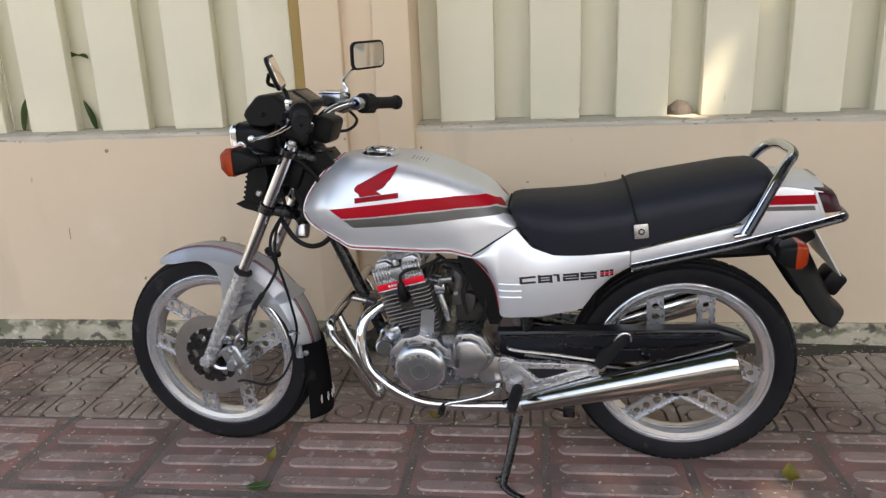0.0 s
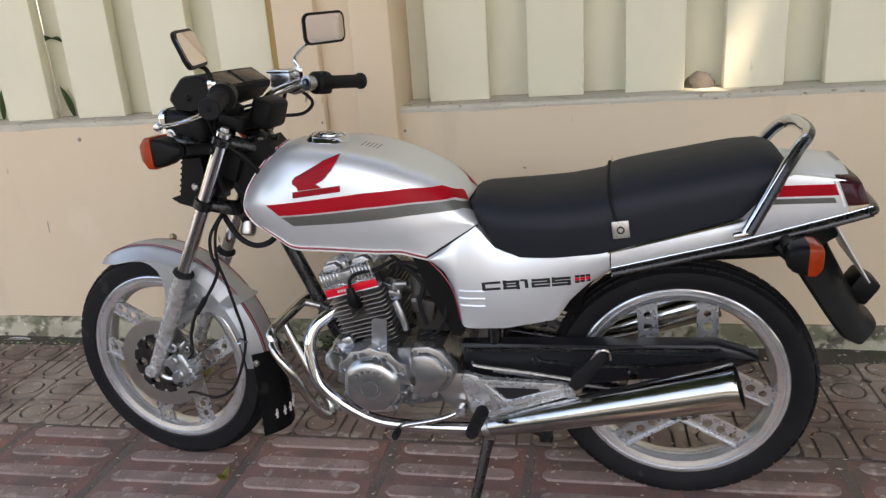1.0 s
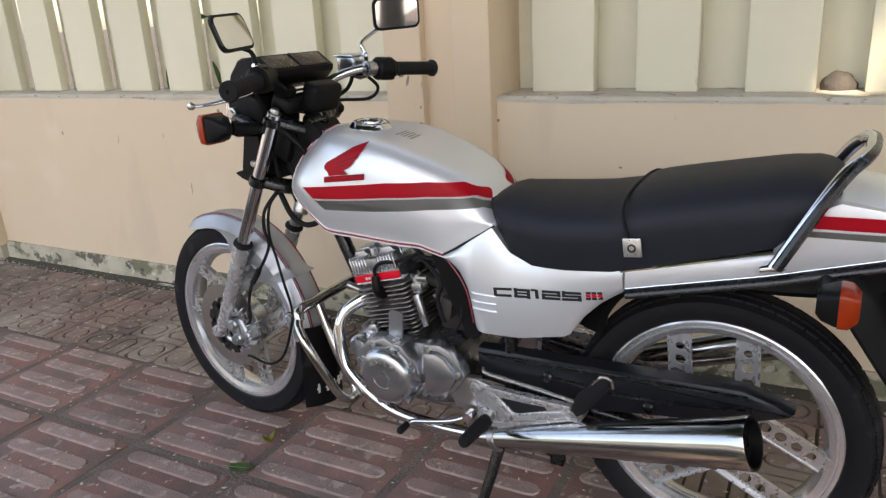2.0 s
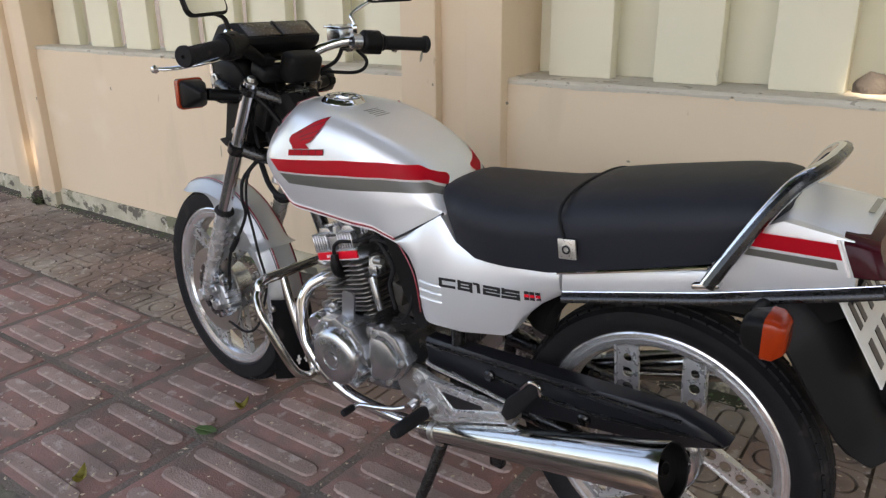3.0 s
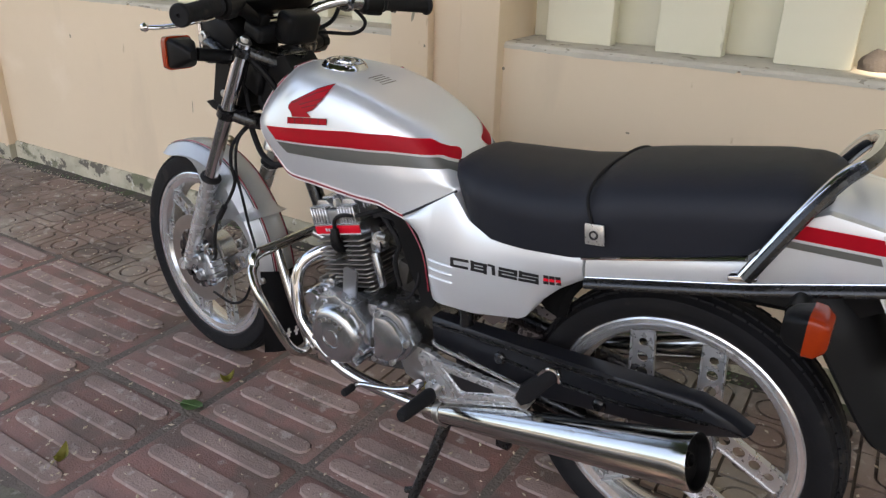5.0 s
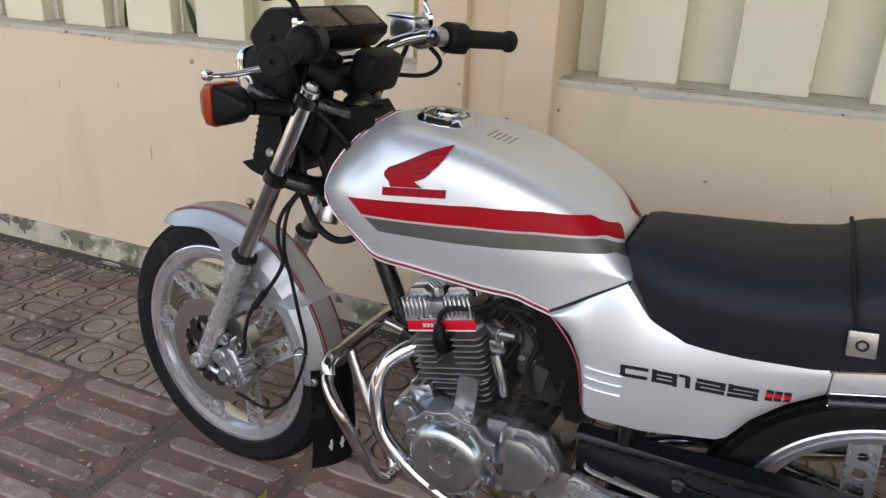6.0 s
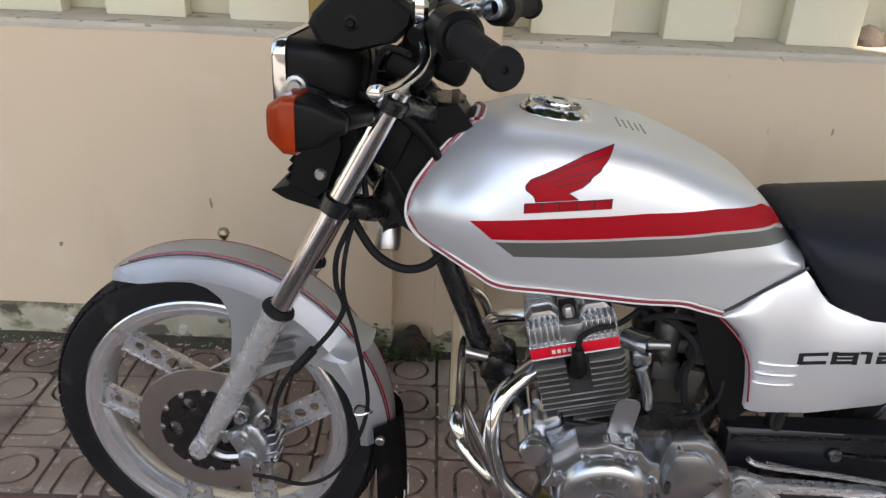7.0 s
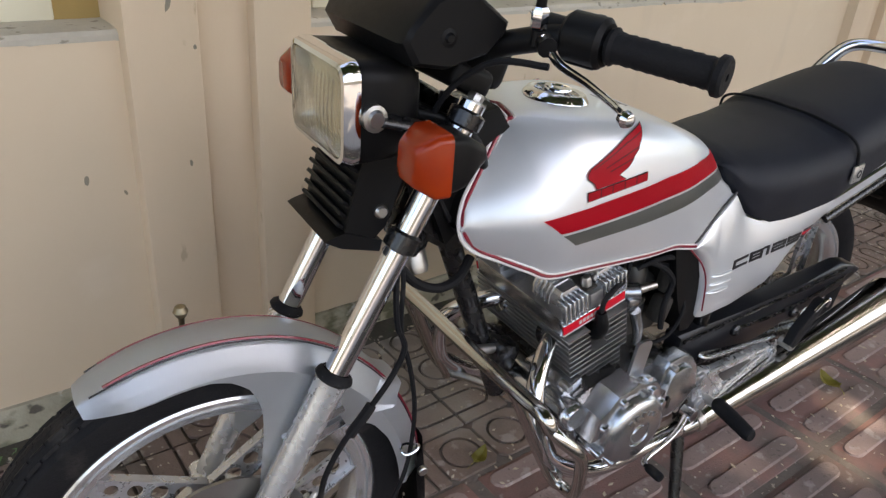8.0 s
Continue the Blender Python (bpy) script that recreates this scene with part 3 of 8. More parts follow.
def pattern_mesh():
    """A square tile whose raised fields leave narrow grooves: discs in the corners, arches on the sides, a ring in the middle."""
    bm = bmesh.new()
    s, g, deep = 0.394, 0.0038, -0.0085
    box(bm, (s, s, 0.02), pose(0, 0, -0.0170), 0.002, 1)
    for f in bm.faces:
        f.material_index = 1

    def walls(loop):
        low = [bm.verts.new((v.co.x, v.co.y, deep)) for v in loop]
        n = len(loop)
        for j in range(n):
            bm.faces.new((low[j], low[(j + 1) % n], loop[(j + 1) % n], loop[j]))

    def field(pts):
        loop = [bm.verts.new((x, y, 0.0)) for x, y in pts]
        walls(loop)
        bm.faces.new(loop)

    def pane(x0, x1, y0, y1, hole):
        """A rectangle with a round hole, skinned sector by sector."""
        cx, cy, r = hole
        inner, outer = [], []
        n = 24
        for k in range(n):
            c, q = math.cos(2 * math.pi * (k + 0.5) / n), math.sin(2 * math.pi * (k + 0.5) / n)
            reach = min(((x1 - cx) if c > 0 else (x0 - cx)) / c, ((y1 - cy) if q > 0 else (y0 - cy)) / q)
            inner.append(bm.verts.new((cx + r * c, cy + r * q, 0.0)))
            outer.append(bm.verts.new((cx + reach * c, cy + reach * q, 0.0)))
        for k in range(n):
            bm.faces.new((inner[k], inner[(k + 1) % n], outer[(k + 1) % n], outer[k]))
        walls(inner)
        walls(outer)

    def disc(cx, cy, r, n=20):
        field([(cx + r * math.cos(2 * math.pi * k / n), cy + r * math.sin(2 * math.pi * k / n)) for k in range(n)])

    h, a, b = s / 2 - 0.001, 0.068, 0.030
    for sx in (-1, 1):
        for sy in (-1, 1):
            x0, x1 = sorted((sx * (a + g), sx * h))
            y0, y1 = sorted((sy * (a + g), sy * h))
            cx, cy = (x0 + x1) / 2, (y0 + y1) / 2
            pane(x0, x1, y0, y1, (cx, cy, 0.047))
            disc(cx, cy, 0.047 - 2 * g)
    # arches on the four sides: a round-headed field between two straight strips
    for turn in range(4):
        c, q = (1, 0, -1, 0)[turn], (0, 1, 0, -1)[turn]

        def spin(pts):
            return [(x * c - y * q, x * q + y * c) for x, y in pts]
        arch = [(h, -b + g), (h, b - g)] + [(a + 0.052 + (b - g) * math.cos(t), (b - g) * math.sin(t)) for t in (math.pi * (0.5 + k / 10) for k in range(1, 10))]
        field(spin(arch))
        for e in (-1, 1):
            strip = [(h, e * (b + g)), (h, e * (a - g)), (a + g, e * (a - g)), (a + g, e * g)]
            strip += [(a + 0.052 + (b + g) * math.cos(t), e * (b + g) * math.sin(t)) for t in (math.pi * (0.97 - 0.47 * k / 6) for k in range(7))]
            field(spin(strip if e > 0 else strip[::-1]))
    pane(-a + g, a - g, -a + g, a - g, (0, 0, 0.050))
    disc(0, 0, 0.050 - 2 * g)
    return bm


def build_pavers(bed):
    ribbed, loops = None, None
    for yc in (1.405, 1.777):
        for i in range(-27, 14):
            m = pose(-0.505 + 0.3705 * i, yc, random.uniform(-0.0025, 0.001), random.uniform(-0.45, 0.45), random.uniform(-0.45, 0.45), random.uniform(-0.7, 0.7))
            if ribbed is None:
                ob = ribbed = part("paver", paver_mesh(), (PAVER, BAR), bed, angle=30)
            else:
                ob = new("paver", ribbed.data)
                ob.parent = bed
            ob.matrix_basis = m
    for yc in (2.157, 2.557):
        for i in range(-26, 12):
            m = pose(-1.62 + 0.4 * i, yc, random.uniform(-0.002, 0.001), random.uniform(-0.2, 0.2), random.uniform(-0.2, 0.2), random.uniform(-0.3, 0.3) + (180 if (i * 7) % 3 == 0 else 0))
            if yc > 2.5 and loops is None:
                continue
            if loops is None:
                ob = loops = part("patterned_tile", pattern_mesh(), (TILE, GROOVE), bed, angle=30)
            else:
                ob = new("patterned_tile", loops.data)
                ob.parent = bed
            ob.matrix_basis = m


def leaf(x, y, size, turn, mat, label, curl=0.012, z=0.004, name="fallen_leaf"):
    bm = bmesh.new()
    n, rows = 9, []
    for i in range(n):
        t = i / (n - 1)
        w = 0.34 * size * math.sin(math.pi * min(1, t * 0.94 + 0.06)) ** 0.7
        lift = curl * (abs(t - 0.45) * 2) ** 2
        rows.append([bm.verts.new((t * size - size / 2, s * w, z + lift + abs(s) * curl * 0.6)) for s in (-1, -0.5, 0, 0.5, 1)])
    for a, b in zip(rows, rows[1:]):
        for k in range(4):
            bm.faces.new((a[k], a[k + 1], b[k + 1], b[k]))
    bmesh.ops.solidify(bm, geom=bm.faces[:], thickness=0.0006)
    tube(bm, [(-size / 2 - size * 0.35, 0.004, z + 0.003), (-size / 2, 0, z + curl * 0.8), (size * 0.4, 0, z + 0.001 + curl * 0.4)], size * 0.012, 5, 3)
    ob = part(name, bm, mat)
    ob.matrix_world = pose(x, y, 0.0, 0, 0, turn)
    return tagged(ob, label, "leaf")


def build_litter():
    """Crumbs of dry litter over pavement and soil."""
    rng = np.random.default_rng(5)
    bm = bmesh.new()
    for i in range(2600):
        x, y = rng.uniform(-4.5, 2.2), rng.uniform(1.2, 2.5)
        if rng.random() < 0.25:
            y = 2.5 - abs(rng.normal(0, 0.03))
        s, a = rng.uniform(0.003, 0.009), rng.uniform(0, 3.14)
        c, q = math.cos(a) * s, math.sin(a) * s
        p = [(x - c, y - q), (x + q * 0.5, y - c * 0.5), (x + c, y + q), (x - q * 0.5, y + c * 0.5)]
        v = [bm.verts.new((px, py, 0.004 + 0.002 * rng.random())) for px, py in p]
        t = bm.verts.new((x, y, 0.007))
        for k in range(4):
            bm.faces.new((v[k], v[(k + 1) % 4], t))
    ob = part("litter", bm, LITTER)
    tagged(ob, "pale crumbs of dry plant litter on the pavement", "litter", kind="stuff")
    bm = bmesh.new()
    for i in range(1600):
        x, y = rng.uniform(-4.5, 2.5), rng.uniform(0.1, 1.14)
        s = rng.uniform(0.004, 0.016)
        h = bmesh.ops.create_icosphere(bm, subdivisions=1, radius=s)["verts"] if i % 8 == 0 else None
        if h:
            for v in h:
                v.co = Vector((x + v.co.x * 1.3, y + v.co.y, -0.033 + v.co.z * 0.6))
        else:
            a = rng.uniform(0, 3.14)
            c, q = math.cos(a) * s, math.sin(a) * s
            v = [bm.verts.new((px, py, -0.03 + 0.006 * rng.random())) for px, py in ((x - c, y - q), (x + q * 0.5, y - c * 0.5), (x + c, y + q), (x - q * 0.5, y + c * 0.5))]
            bm.faces.new(v)
    ob = part("soil_litter", bm, (LITTER,))
    tagged(ob, "clods and dry leaf crumbs on the soil", "litter", kind="stuff")


def build_weeds():
    rng = np.random.default_rng(11)
    for cx, cy, z0, count, size, wide in ((-0.66, 1.02, -0.035, 26, 0.11, 0.10), (-0.95, 0.98, -0.035, 20, 0.09, 0.08), (-0.35, 0.9, -0.035, 20, 0.10, 0.10)):
        bm = bmesh.new()
        for i in range(count):
            a, l = rng.uniform(0, 6.28), size * rng.uniform(0.6, 1.2)
            bx, by = cx + rng.normal(0, wide * 0.35), cy + rng.normal(0, wide * 0.35)
            w, prev = 0.0045, None
            for k in range(5):
                t = k / 4
                px, py, pz = bx + math.cos(a) * l * 0.7 * t * t, by + math.sin(a) * l * 0.7 * t * t, z0 + l * (t - 0.35 * t * t)
                ww = w * (1 - t) + 0.0004
                cur = [bm.verts.new((px - math.sin(a) * ww, py + math.cos(a) * ww, pz)), bm.verts.new((px + math.sin(a) * ww, py - math.cos(a) * ww, pz))]
                if prev:
                    bm.faces.new((prev[0], prev[1], cur[1], cur[0]))
                prev = cur
        ob = part("grass_tuft", bm, LEAF_GREEN)
        tagged(ob, "tuft of green grass blades in the soil strip", "grass", "grass tufts")
    for cx, cy, count, size in ((-0.665, 2.478, 22, 0.085), (-0.600, 2.455, 16, 0.055), (-0.520, 2.468, 16, 0.060), (-3.19, 2.47, 14, 0.06)):
        bm = bmesh.new()
        for i in range(count):
            a, l = rng.uniform(3.3, 6.1), size * rng.uniform(0.5, 1.2)
            bx, by = cx + rng.normal(0, 0.022), cy + rng.normal(0, 0.008)
            for k in range(4):
                # small rounded leaflets along each stalk
                t = (k + 1) / 4
                px, py, pz = bx + math.cos(a) * l * 0.35 * t, by + math.sin(a) * l * 0.35 * t, l * t
                w = 0.009 * (1.2 - 0.5 * t)
                e = rng.uniform(0, 6.28)
                quad = [(px + w * math.cos(e + q), py + w * math.sin(e + q) * 0.7, pz + 0.4 * w * math.sin(q)) for q in (0, 1.57, 3.14, 4.71)]
                bm.faces.new([bm.verts.new(q) for q in quad])
        bmesh.ops.solidify(bm, geom=bm.faces[:], thickness=0.0005)
        tagged(part("weed", bm, FOLIAGE), "small leafy weed at the foot of a pillar", "weed", "weeds by the pillars")
    # moss and seedlings along the wall foot
    bm = bmesh.new()
    for i in range(900):
        x = rng.uniform(-4.6, 2.2)
        y = 2.512 - abs(rng.normal(0, 0.016))
        s = rng.uniform(0.002, 0.007)
        a = rng.uniform(0, 6.28)
        v = [bm.verts.new((x + s * math.cos(a + q), y + s * math.sin(a + q), 0.003 + s * rng.uniform(0, 1.6))) for q in (0, 2.1, 4.2)]
        bm.faces.new(v)
    ob = part("moss", bm, LEAF_GREEN)
    tagged(ob, "moss and tiny weeds along the wall foot", "moss", kind="stuff")


# spots on wall and pavement meant to catch sun, with the gap cut for each
SUN_FLECKS = [(-1.86, 1.52, 0.0, 0.11), (-1.98, 1.50, 0.0, 0.09), (-4.10, 2.29, 0.0, 0.11), (0.554, 2.60, 0.814, 0.08), (0.63, 2.645, 0.90, 0.065), (0.69, 2.645, 0.98, 0.065), (-4.63, 2.54, 0.37, 0.07), (-4.60, 2.54, 0.47, 0.06), (-3.26, 2.50, 0.25, 0.09), (-3.20, 2.50, 0.34, 0.08)]


def tree(x, y, trunk, crown_z, crown_r, leaves, seed, label, crown_shift=(0, 0)):
    """A street tree: tapered trunk, limbs, and a crown of many small leaves in clumps."""
    rng = np.random.default_rng(seed)
    top = Vector((x + crown_shift[0], y + crown_shift[1], crown_z))
    base = empty("street_tree", pose(x, y, -0.05), label, "tree", "street trees")
    inv = Matrix.Translation((-x, -y, 0.05))
    bm = bmesh.new()
    tube(bm, [(x, y, -0.1), (x + 0.05, y, trunk * 0.5), (x + 0.02, y + 0.03, trunk), (top.x, top.y, crown_z)], [0.19, 0.14, 0.11, 0.03], 12, 6, inv)
    for i in range(9):
        a = 2.4 * i
        end = top + Vector((math.cos(a), math.sin(a), rng.uniform(-0.1, 0.5))) * crown_r * 0.75
        mid = Vector((x, y, trunk)).lerp(end, 0.5) + Vector((0, 0, 0.3))
        tube(bm, [(x + 0.02, y + 0.03, trunk - 0.1 + 0.05 * i), mid, end], [0.06, 0.035, 0.01], 7, 5, inv)
    part("trunk", bm, BARK, base)
    verts, faces = [], []
    clumps = [(rng.normal(0, 0.5, 3) * [crown_r, crown_r, crown_r * 0.38]) for _ in range(110)]
    for i in range(leaves):
        c = clumps[rng.integers(len(clumps))]
        p = np.array(top) + c + rng.normal(0, 0.34, 3)
        s = rng.uniform(0.08, 0.15)
        d, e = rng.normal(0, 1, 3), rng.normal(0, 1, 3)
        d /= np.linalg.norm(d)
        e -= d * e.dot(d)
        e /= np.linalg.norm(e)
        n0 = len(verts)
        off = np.array([-x, -y, 0.05])
        verts += [tuple(p - d * s + off), tuple(p + e * s * 0.45 + off), tuple(p + d * s + off), tuple(p - e * s * 0.45 + off)]
        faces.append((n0, n0 + 1, n0 + 2, n0 + 3))
    # leaves on the sun's way to each chosen spot are left out
    mids = np.array(verts).reshape(-1, 4, 3).mean(axis=1) + np.array([x, y, -0.05])
    shut = np.ones(len(mids), bool)
    way = np.array(sun_way)
    for gx, gy, gz, r in SUN_FLECKS:
        off = mids - np.array([gx, gy, gz])
        shut &= np.linalg.norm(off - np.outer(off @ way, way), axis=1) > r
    faces = [f for f, keep in zip(faces, shut) if keep]
    me = bpy.data.meshes.new("crown")
    me.from_pydata(verts, [], faces)
    me.materials.append(FOLIAGE)
    crown = new("crown", me)
    crown.parent = base
    tagged(crown, "crown of many small green leaves")
    return base


wall = build_wall()
build_slats()
bed = build_ground()

# ---- the motorcycle: x to the rear, y to its right side, z up, origin on the ground between the wheels ----
motorcycle = empty("motorcycle", pose(-0.236, 1.846, 0.0, 2.0, 0, -2.7), "silver motorcycle with red stripes leaning on its side stand", "motorcycle")
# everything that turns with the bars is turned about the steering head
AXIS = Vector((0.461, 0, 0.887))
HEAD = Vector((-0.43, 0, 0.56))
STEER = Matrix.Translation(HEAD) @ Matrix.Rotation(radians(-5.0), 4, AXIS) @ Matrix.Translation(-HEAD)
FRONT_HUB, REAR_HUB = Vector((-0.632, 0, 0.281)), Vector((0.630, 0, 0.281))


def spoke(bm, turn, y, m, out):
    """A pressed boomerang spoke: two holed arms from a knee by the hub, with a turned lip on the outer edge."""
    def polar(r, deg):
        return Vector((r * math.cos(radians(deg)), 0, r * math.sin(radians(deg))))
    knee = polar(0.068, turn)
    w, ends, holes = 0.021, {}, []
    for s in (-1, 1):
        d = polar(1.0, turn + s * 59)
        reach = -knee.dot(d) + math.sqrt(knee.dot(d) ** 2 - knee.dot(knee) + 0.198 ** 2)
        n = polar(1.0, turn + s * 59 - s * 90)
        e = knee + d * reach
        ends[s] = (e + n * w * 0.92, e - n * w * 0.92, d, n)
        holes += [(*(knee + d * q).xz, r) for q, r in ((0.038, 0.0115), (0.069, 0.0108), (0.100, 0.0098), (0.129, 0.0082))]
    tip, heel = knee + polar(w / math.sin(radians(59)), turn), knee - polar(w / math.sin(radians(59)), turn)
    outline = [ends[-1][0], tip, ends[1][0], ends[1][1], heel, ends[-1][1]]
    slab(bm, [tuple(p.xz) for p in outline], y, y + 0.003, holes, 0.0, m)
    for a, b, rise in ((ends[-1][0], tip, 0.008), (tip, ends[1][0], 0.008), (ends[-1][1], heel, 0.003), (heel, ends[1][1], 0.003)):
        way = (b - a).normalized()
        n = Vector((-way.z, 0, way.x)) * 0.0014
        slab(bm, [tuple((a - n).xz), tuple((b - n).xz), tuple((b + n).xz), tuple((a + n).xz)], y - out * rise, y + out * 0.006, [], 0.0, m)


def wheel(name, hub, tyre_r, tyre_w, turn, m0, label):
    m = m0 @ Matrix.Translation(hub)
    bm = bmesh.new()
    rim_r, w = 0.2265, 0.033
    prof = [(rim_r - 0.003, -w), (rim_r, -w + 0.002), (rim_r, -w + 0.006), (rim_r - 0.010, -w + 0.010), (rim_r - 0.020, -w + 0.018), (rim_r - 0.020, w - 0.018), (rim_r - 0.010, w - 0.010), (rim_r, w - 0.006),
            (rim_r, w - 0.002), (rim_r - 0.003, w), (rim_r - 0.009, w - 0.0005), (rim_r - 0.0105, w - 0.005), (rim_r - 0.0135, w - 0.005), (rim_r - 0.0145, w - 0.002), (rim_r - 0.026, w - 0.006), (rim_r - 0.031, w - 0.016), (rim_r - 0.035, 0.010), (rim_r - 0.036, 0.0),
            (rim_r - 0.035, -0.010), (rim_r - 0.031, -w + 0.016), (rim_r - 0.026, -w + 0.006), (rim_r - 0.0145, -w + 0.002), (rim_r - 0.0135, -w + 0.005), (rim_r - 0.0105, -w + 0.005), (rim_r - 0.009, -w + 0.0005)]
    lathe(bm, prof, 96, m, closed=True)
    rim = part(name, bm, RIM, motorcycle, label)
    bm = bmesh.new()
    t = tyre_w / 2
    mid = (rim_r + tyre_r) / 2
    pro = [(rim_r - 0.006, -w + 0.008), (rim_r + 0.004, -w - 0.001), (rim_r + 0.016, -t + 0.004), (mid + 0.002, -t), (mid + 0.012, -t + 0.002), (tyre_r - 0.012, -t * 0.74), (tyre_r - 0.004, -t * 0.46), (tyre_r, -t * 0.16)]
    pro += [(r, -y) for r, y in reversed(pro)]
    lathe(bm, pro, 120, m)
    part("tyre", bm, RUBBER, rim, "worn black road tyre")
    # tread: shallow blocks round the crown
    bm = bmesh.new()
    n = 64
    for k in range(n):
        for row, (y, wy, r) in enumerate(((-t * 0.62, 0.010, tyre_r - 0.0075), (-t * 0.30, 0.0095, tyre_r - 0.0015), (0.0, 0.0085, tyre_r + 0.0005), (t * 0.30, 0.0095, tyre_r - 0.0015), (t * 0.62, 0.010, tyre_r - 0.0075))):
            a = 2 * math.pi * (k + 0.5 * (row % 2)) / n
            tilt = -y / t * 0.75
            mm = m @ Matrix.Rotation(-a, 4, "Y") @ Matrix.Translation((r - 0.0022, y, 0)) @ Matrix.Rotation(tilt, 4, "Z")
            box(bm, (0.004, wy, 2 * math.pi * tyre_r / n * 0.80), mm)
    part("tread", bm, RUBBER, rim)
    for k in range(3):
        bm = bmesh.new()
        spoke(bm, turn + 120 * k, -0.020, m, 1)
        part("spoke", bm, SPOKE, rim, "pressed alloy boomerang spoke with round holes")
    bm = bmesh.new()
    lathe(bm, [(0.0, -0.050), (0.020, -0.050), (0.024, -0.046), (0.030, -0.034), (0.052, -0.030), (0.058, -0.024), (0.060, 0.024), (0.052, 0.030), (0.030, 0.034), (0.024, 0.046), (0.0, 0.050)], 40, m)
    part("hub", bm, ALLOY, rim)
    bm = bmesh.new()
    tube(bm, [hub + Vector((0, -0.105, 0)), hub + Vector((0, 0.105, 0))], 0.0085, 12, 1, m0)
    part("axle", bm, STEEL, rim)
    return rim


front = wheel("front_wheel", FRONT_HUB, 0.2825, 0.076, 95, STEER, "alloy front wheel with a grooved tyre")
rear = wheel("rear_wheel", REAR_HUB, 0.2835, 0.088, 33, Matrix(), "alloy rear wheel with a wider tyre")


def front_brake():
    m = STEER @ Matrix.Translation(FRONT_HUB)
    bm = bmesh.new()
    lathe(bm, [(0.078, -0.058), (0.118, -0.058), (0.118, -0.053), (0.078, -0.053)], 72, m, closed=True)
    part("brake_disc", bm, STEEL, front, "brushed steel brake disc")
    bm = bmesh.new()
    outline = []
    for k in range(60):
        r = 0.081 if k % 5 else 0.072
        outline.append((r * math.cos(k * math.pi / 30), r * math.sin(k * math.pi / 30)))
    slab(bm, outline, -0.0595, -0.050, [(0.056 * math.cos(a), 0.056 * math.sin(a), 0.013) for a in (math.pi * 2 * k / 6 for k in range(6))], 0.0, m)
    part("disc_carrier", bm, GLOSS, front, "black scalloped disc carrier")
    for k in range(12):
        bm = bmesh.new()
        a = math.pi * 2 * k / 12
        knob(bm, (0.077 * math.cos(a), -0.060, 0.077 * math.sin(a)), 0.0042, 0.003, m)
        part("disc_rivet", bm, STEEL, front)
    # caliper behind the leg: body, two piston bosses, bracket, bolts and pad ribs
    bm = bmesh.new()
    c = Vector((0.083, -0.072, 0.010))
    tilt = pose(0, 0, 0, 0, -28, 0)
    box(bm, (0.050, 0.044, 0.074), m @ Matrix.Translation(c + Vector((0.004, 0, 0))) @ tilt, 0.010, 3)
    box(bm, (0.034, 0.020, 0.060), m @ Matrix.Translation(c + Vector((-0.008, -0.020, 0.004))) @ tilt, 0.006, 2)
    caliper = part("brake_caliper", bm, CAST, front, "cast alloy brake caliper with round bosses and bolts")
    for dx, dz, r in ((-0.010, 0.022, 0.0150), (0.001, -0.016, 0.0160)):
        bm = bmesh.new()
        lathe(bm, [(0, -0.024), (r * 0.70, -0.024), (r * 0.80, -0.022), (r * 0.82, -0.017), (r, -0.014), (r, 0.010)], 24, m @ Matrix.Translation(c + Vector((dx, -0.018, dz))))
        part("piston_boss", bm, CAST, caliper)
    for dx, dz, r in ((-0.040, 0.040, 0.0075), (-0.036, 0.012, 0.0075), (0.026, 0.050, 0.0085), (0.034, -0.026, 0.0070), (0.010, -0.042, 0.0080), (-0.012, 0.052, 0.0090)):
        bm = bmesh.new()
        lathe(bm, [(0, -0.014), (r * 0.8, -0.014), (r, -0.010), (r, -0.004), (r * 1.3, -0.003), (r * 1.3, 0.012)], 8, m @ Matrix.Translation(c + Vector((dx, -0.014, dz))))
        part("caliper_bolt", bm, POLISHED, caliper)
    for k in range(4):
        bm = bmesh.new()
        box(bm, (0.020, 0.040, 0.0045), m @ Matrix.Translation(c + Vector((0.036, -0.004, 0.026 - 0.017 * k))) @ pose(0, 0, 0, 0, -24, 0), 0.0015, 1)
        part("pad_rib", bm, ALLOY, caliper)
    bm = bmesh.new()
    tube(bm, [c + Vector((-0.045, -0.002, 0.045)), c + Vector((-0.052, -0.004, 0.010)), c + Vector((-0.070, -0.006, -0.024)), c + Vector((-0.050, -0.004, -0.040)), c + Vector((-0.012, 0, -0.036))], 0.0085, 8, 5, m)
    part("caliper_bracket", bm, ALLOY, caliper)
    bm = bmesh.new()
    tube(bm, [c + Vector((0.012, -0.018, 0.040)), c + Vector((0.018, -0.024, 0.060)), c + Vector((0.030, -0.020, 0.074))], [0.006, 0.005, 0.0035], 8, 3, m)
    part("bleed_nipple", bm, STEEL, caliper)


front_brake()

# ---- fork, headstock and front mudguard ----
FORK_LOW, FORK_TOP = Vector((-0.628, 0, 0.276)), Vector((-0.322, 0, 0.872))


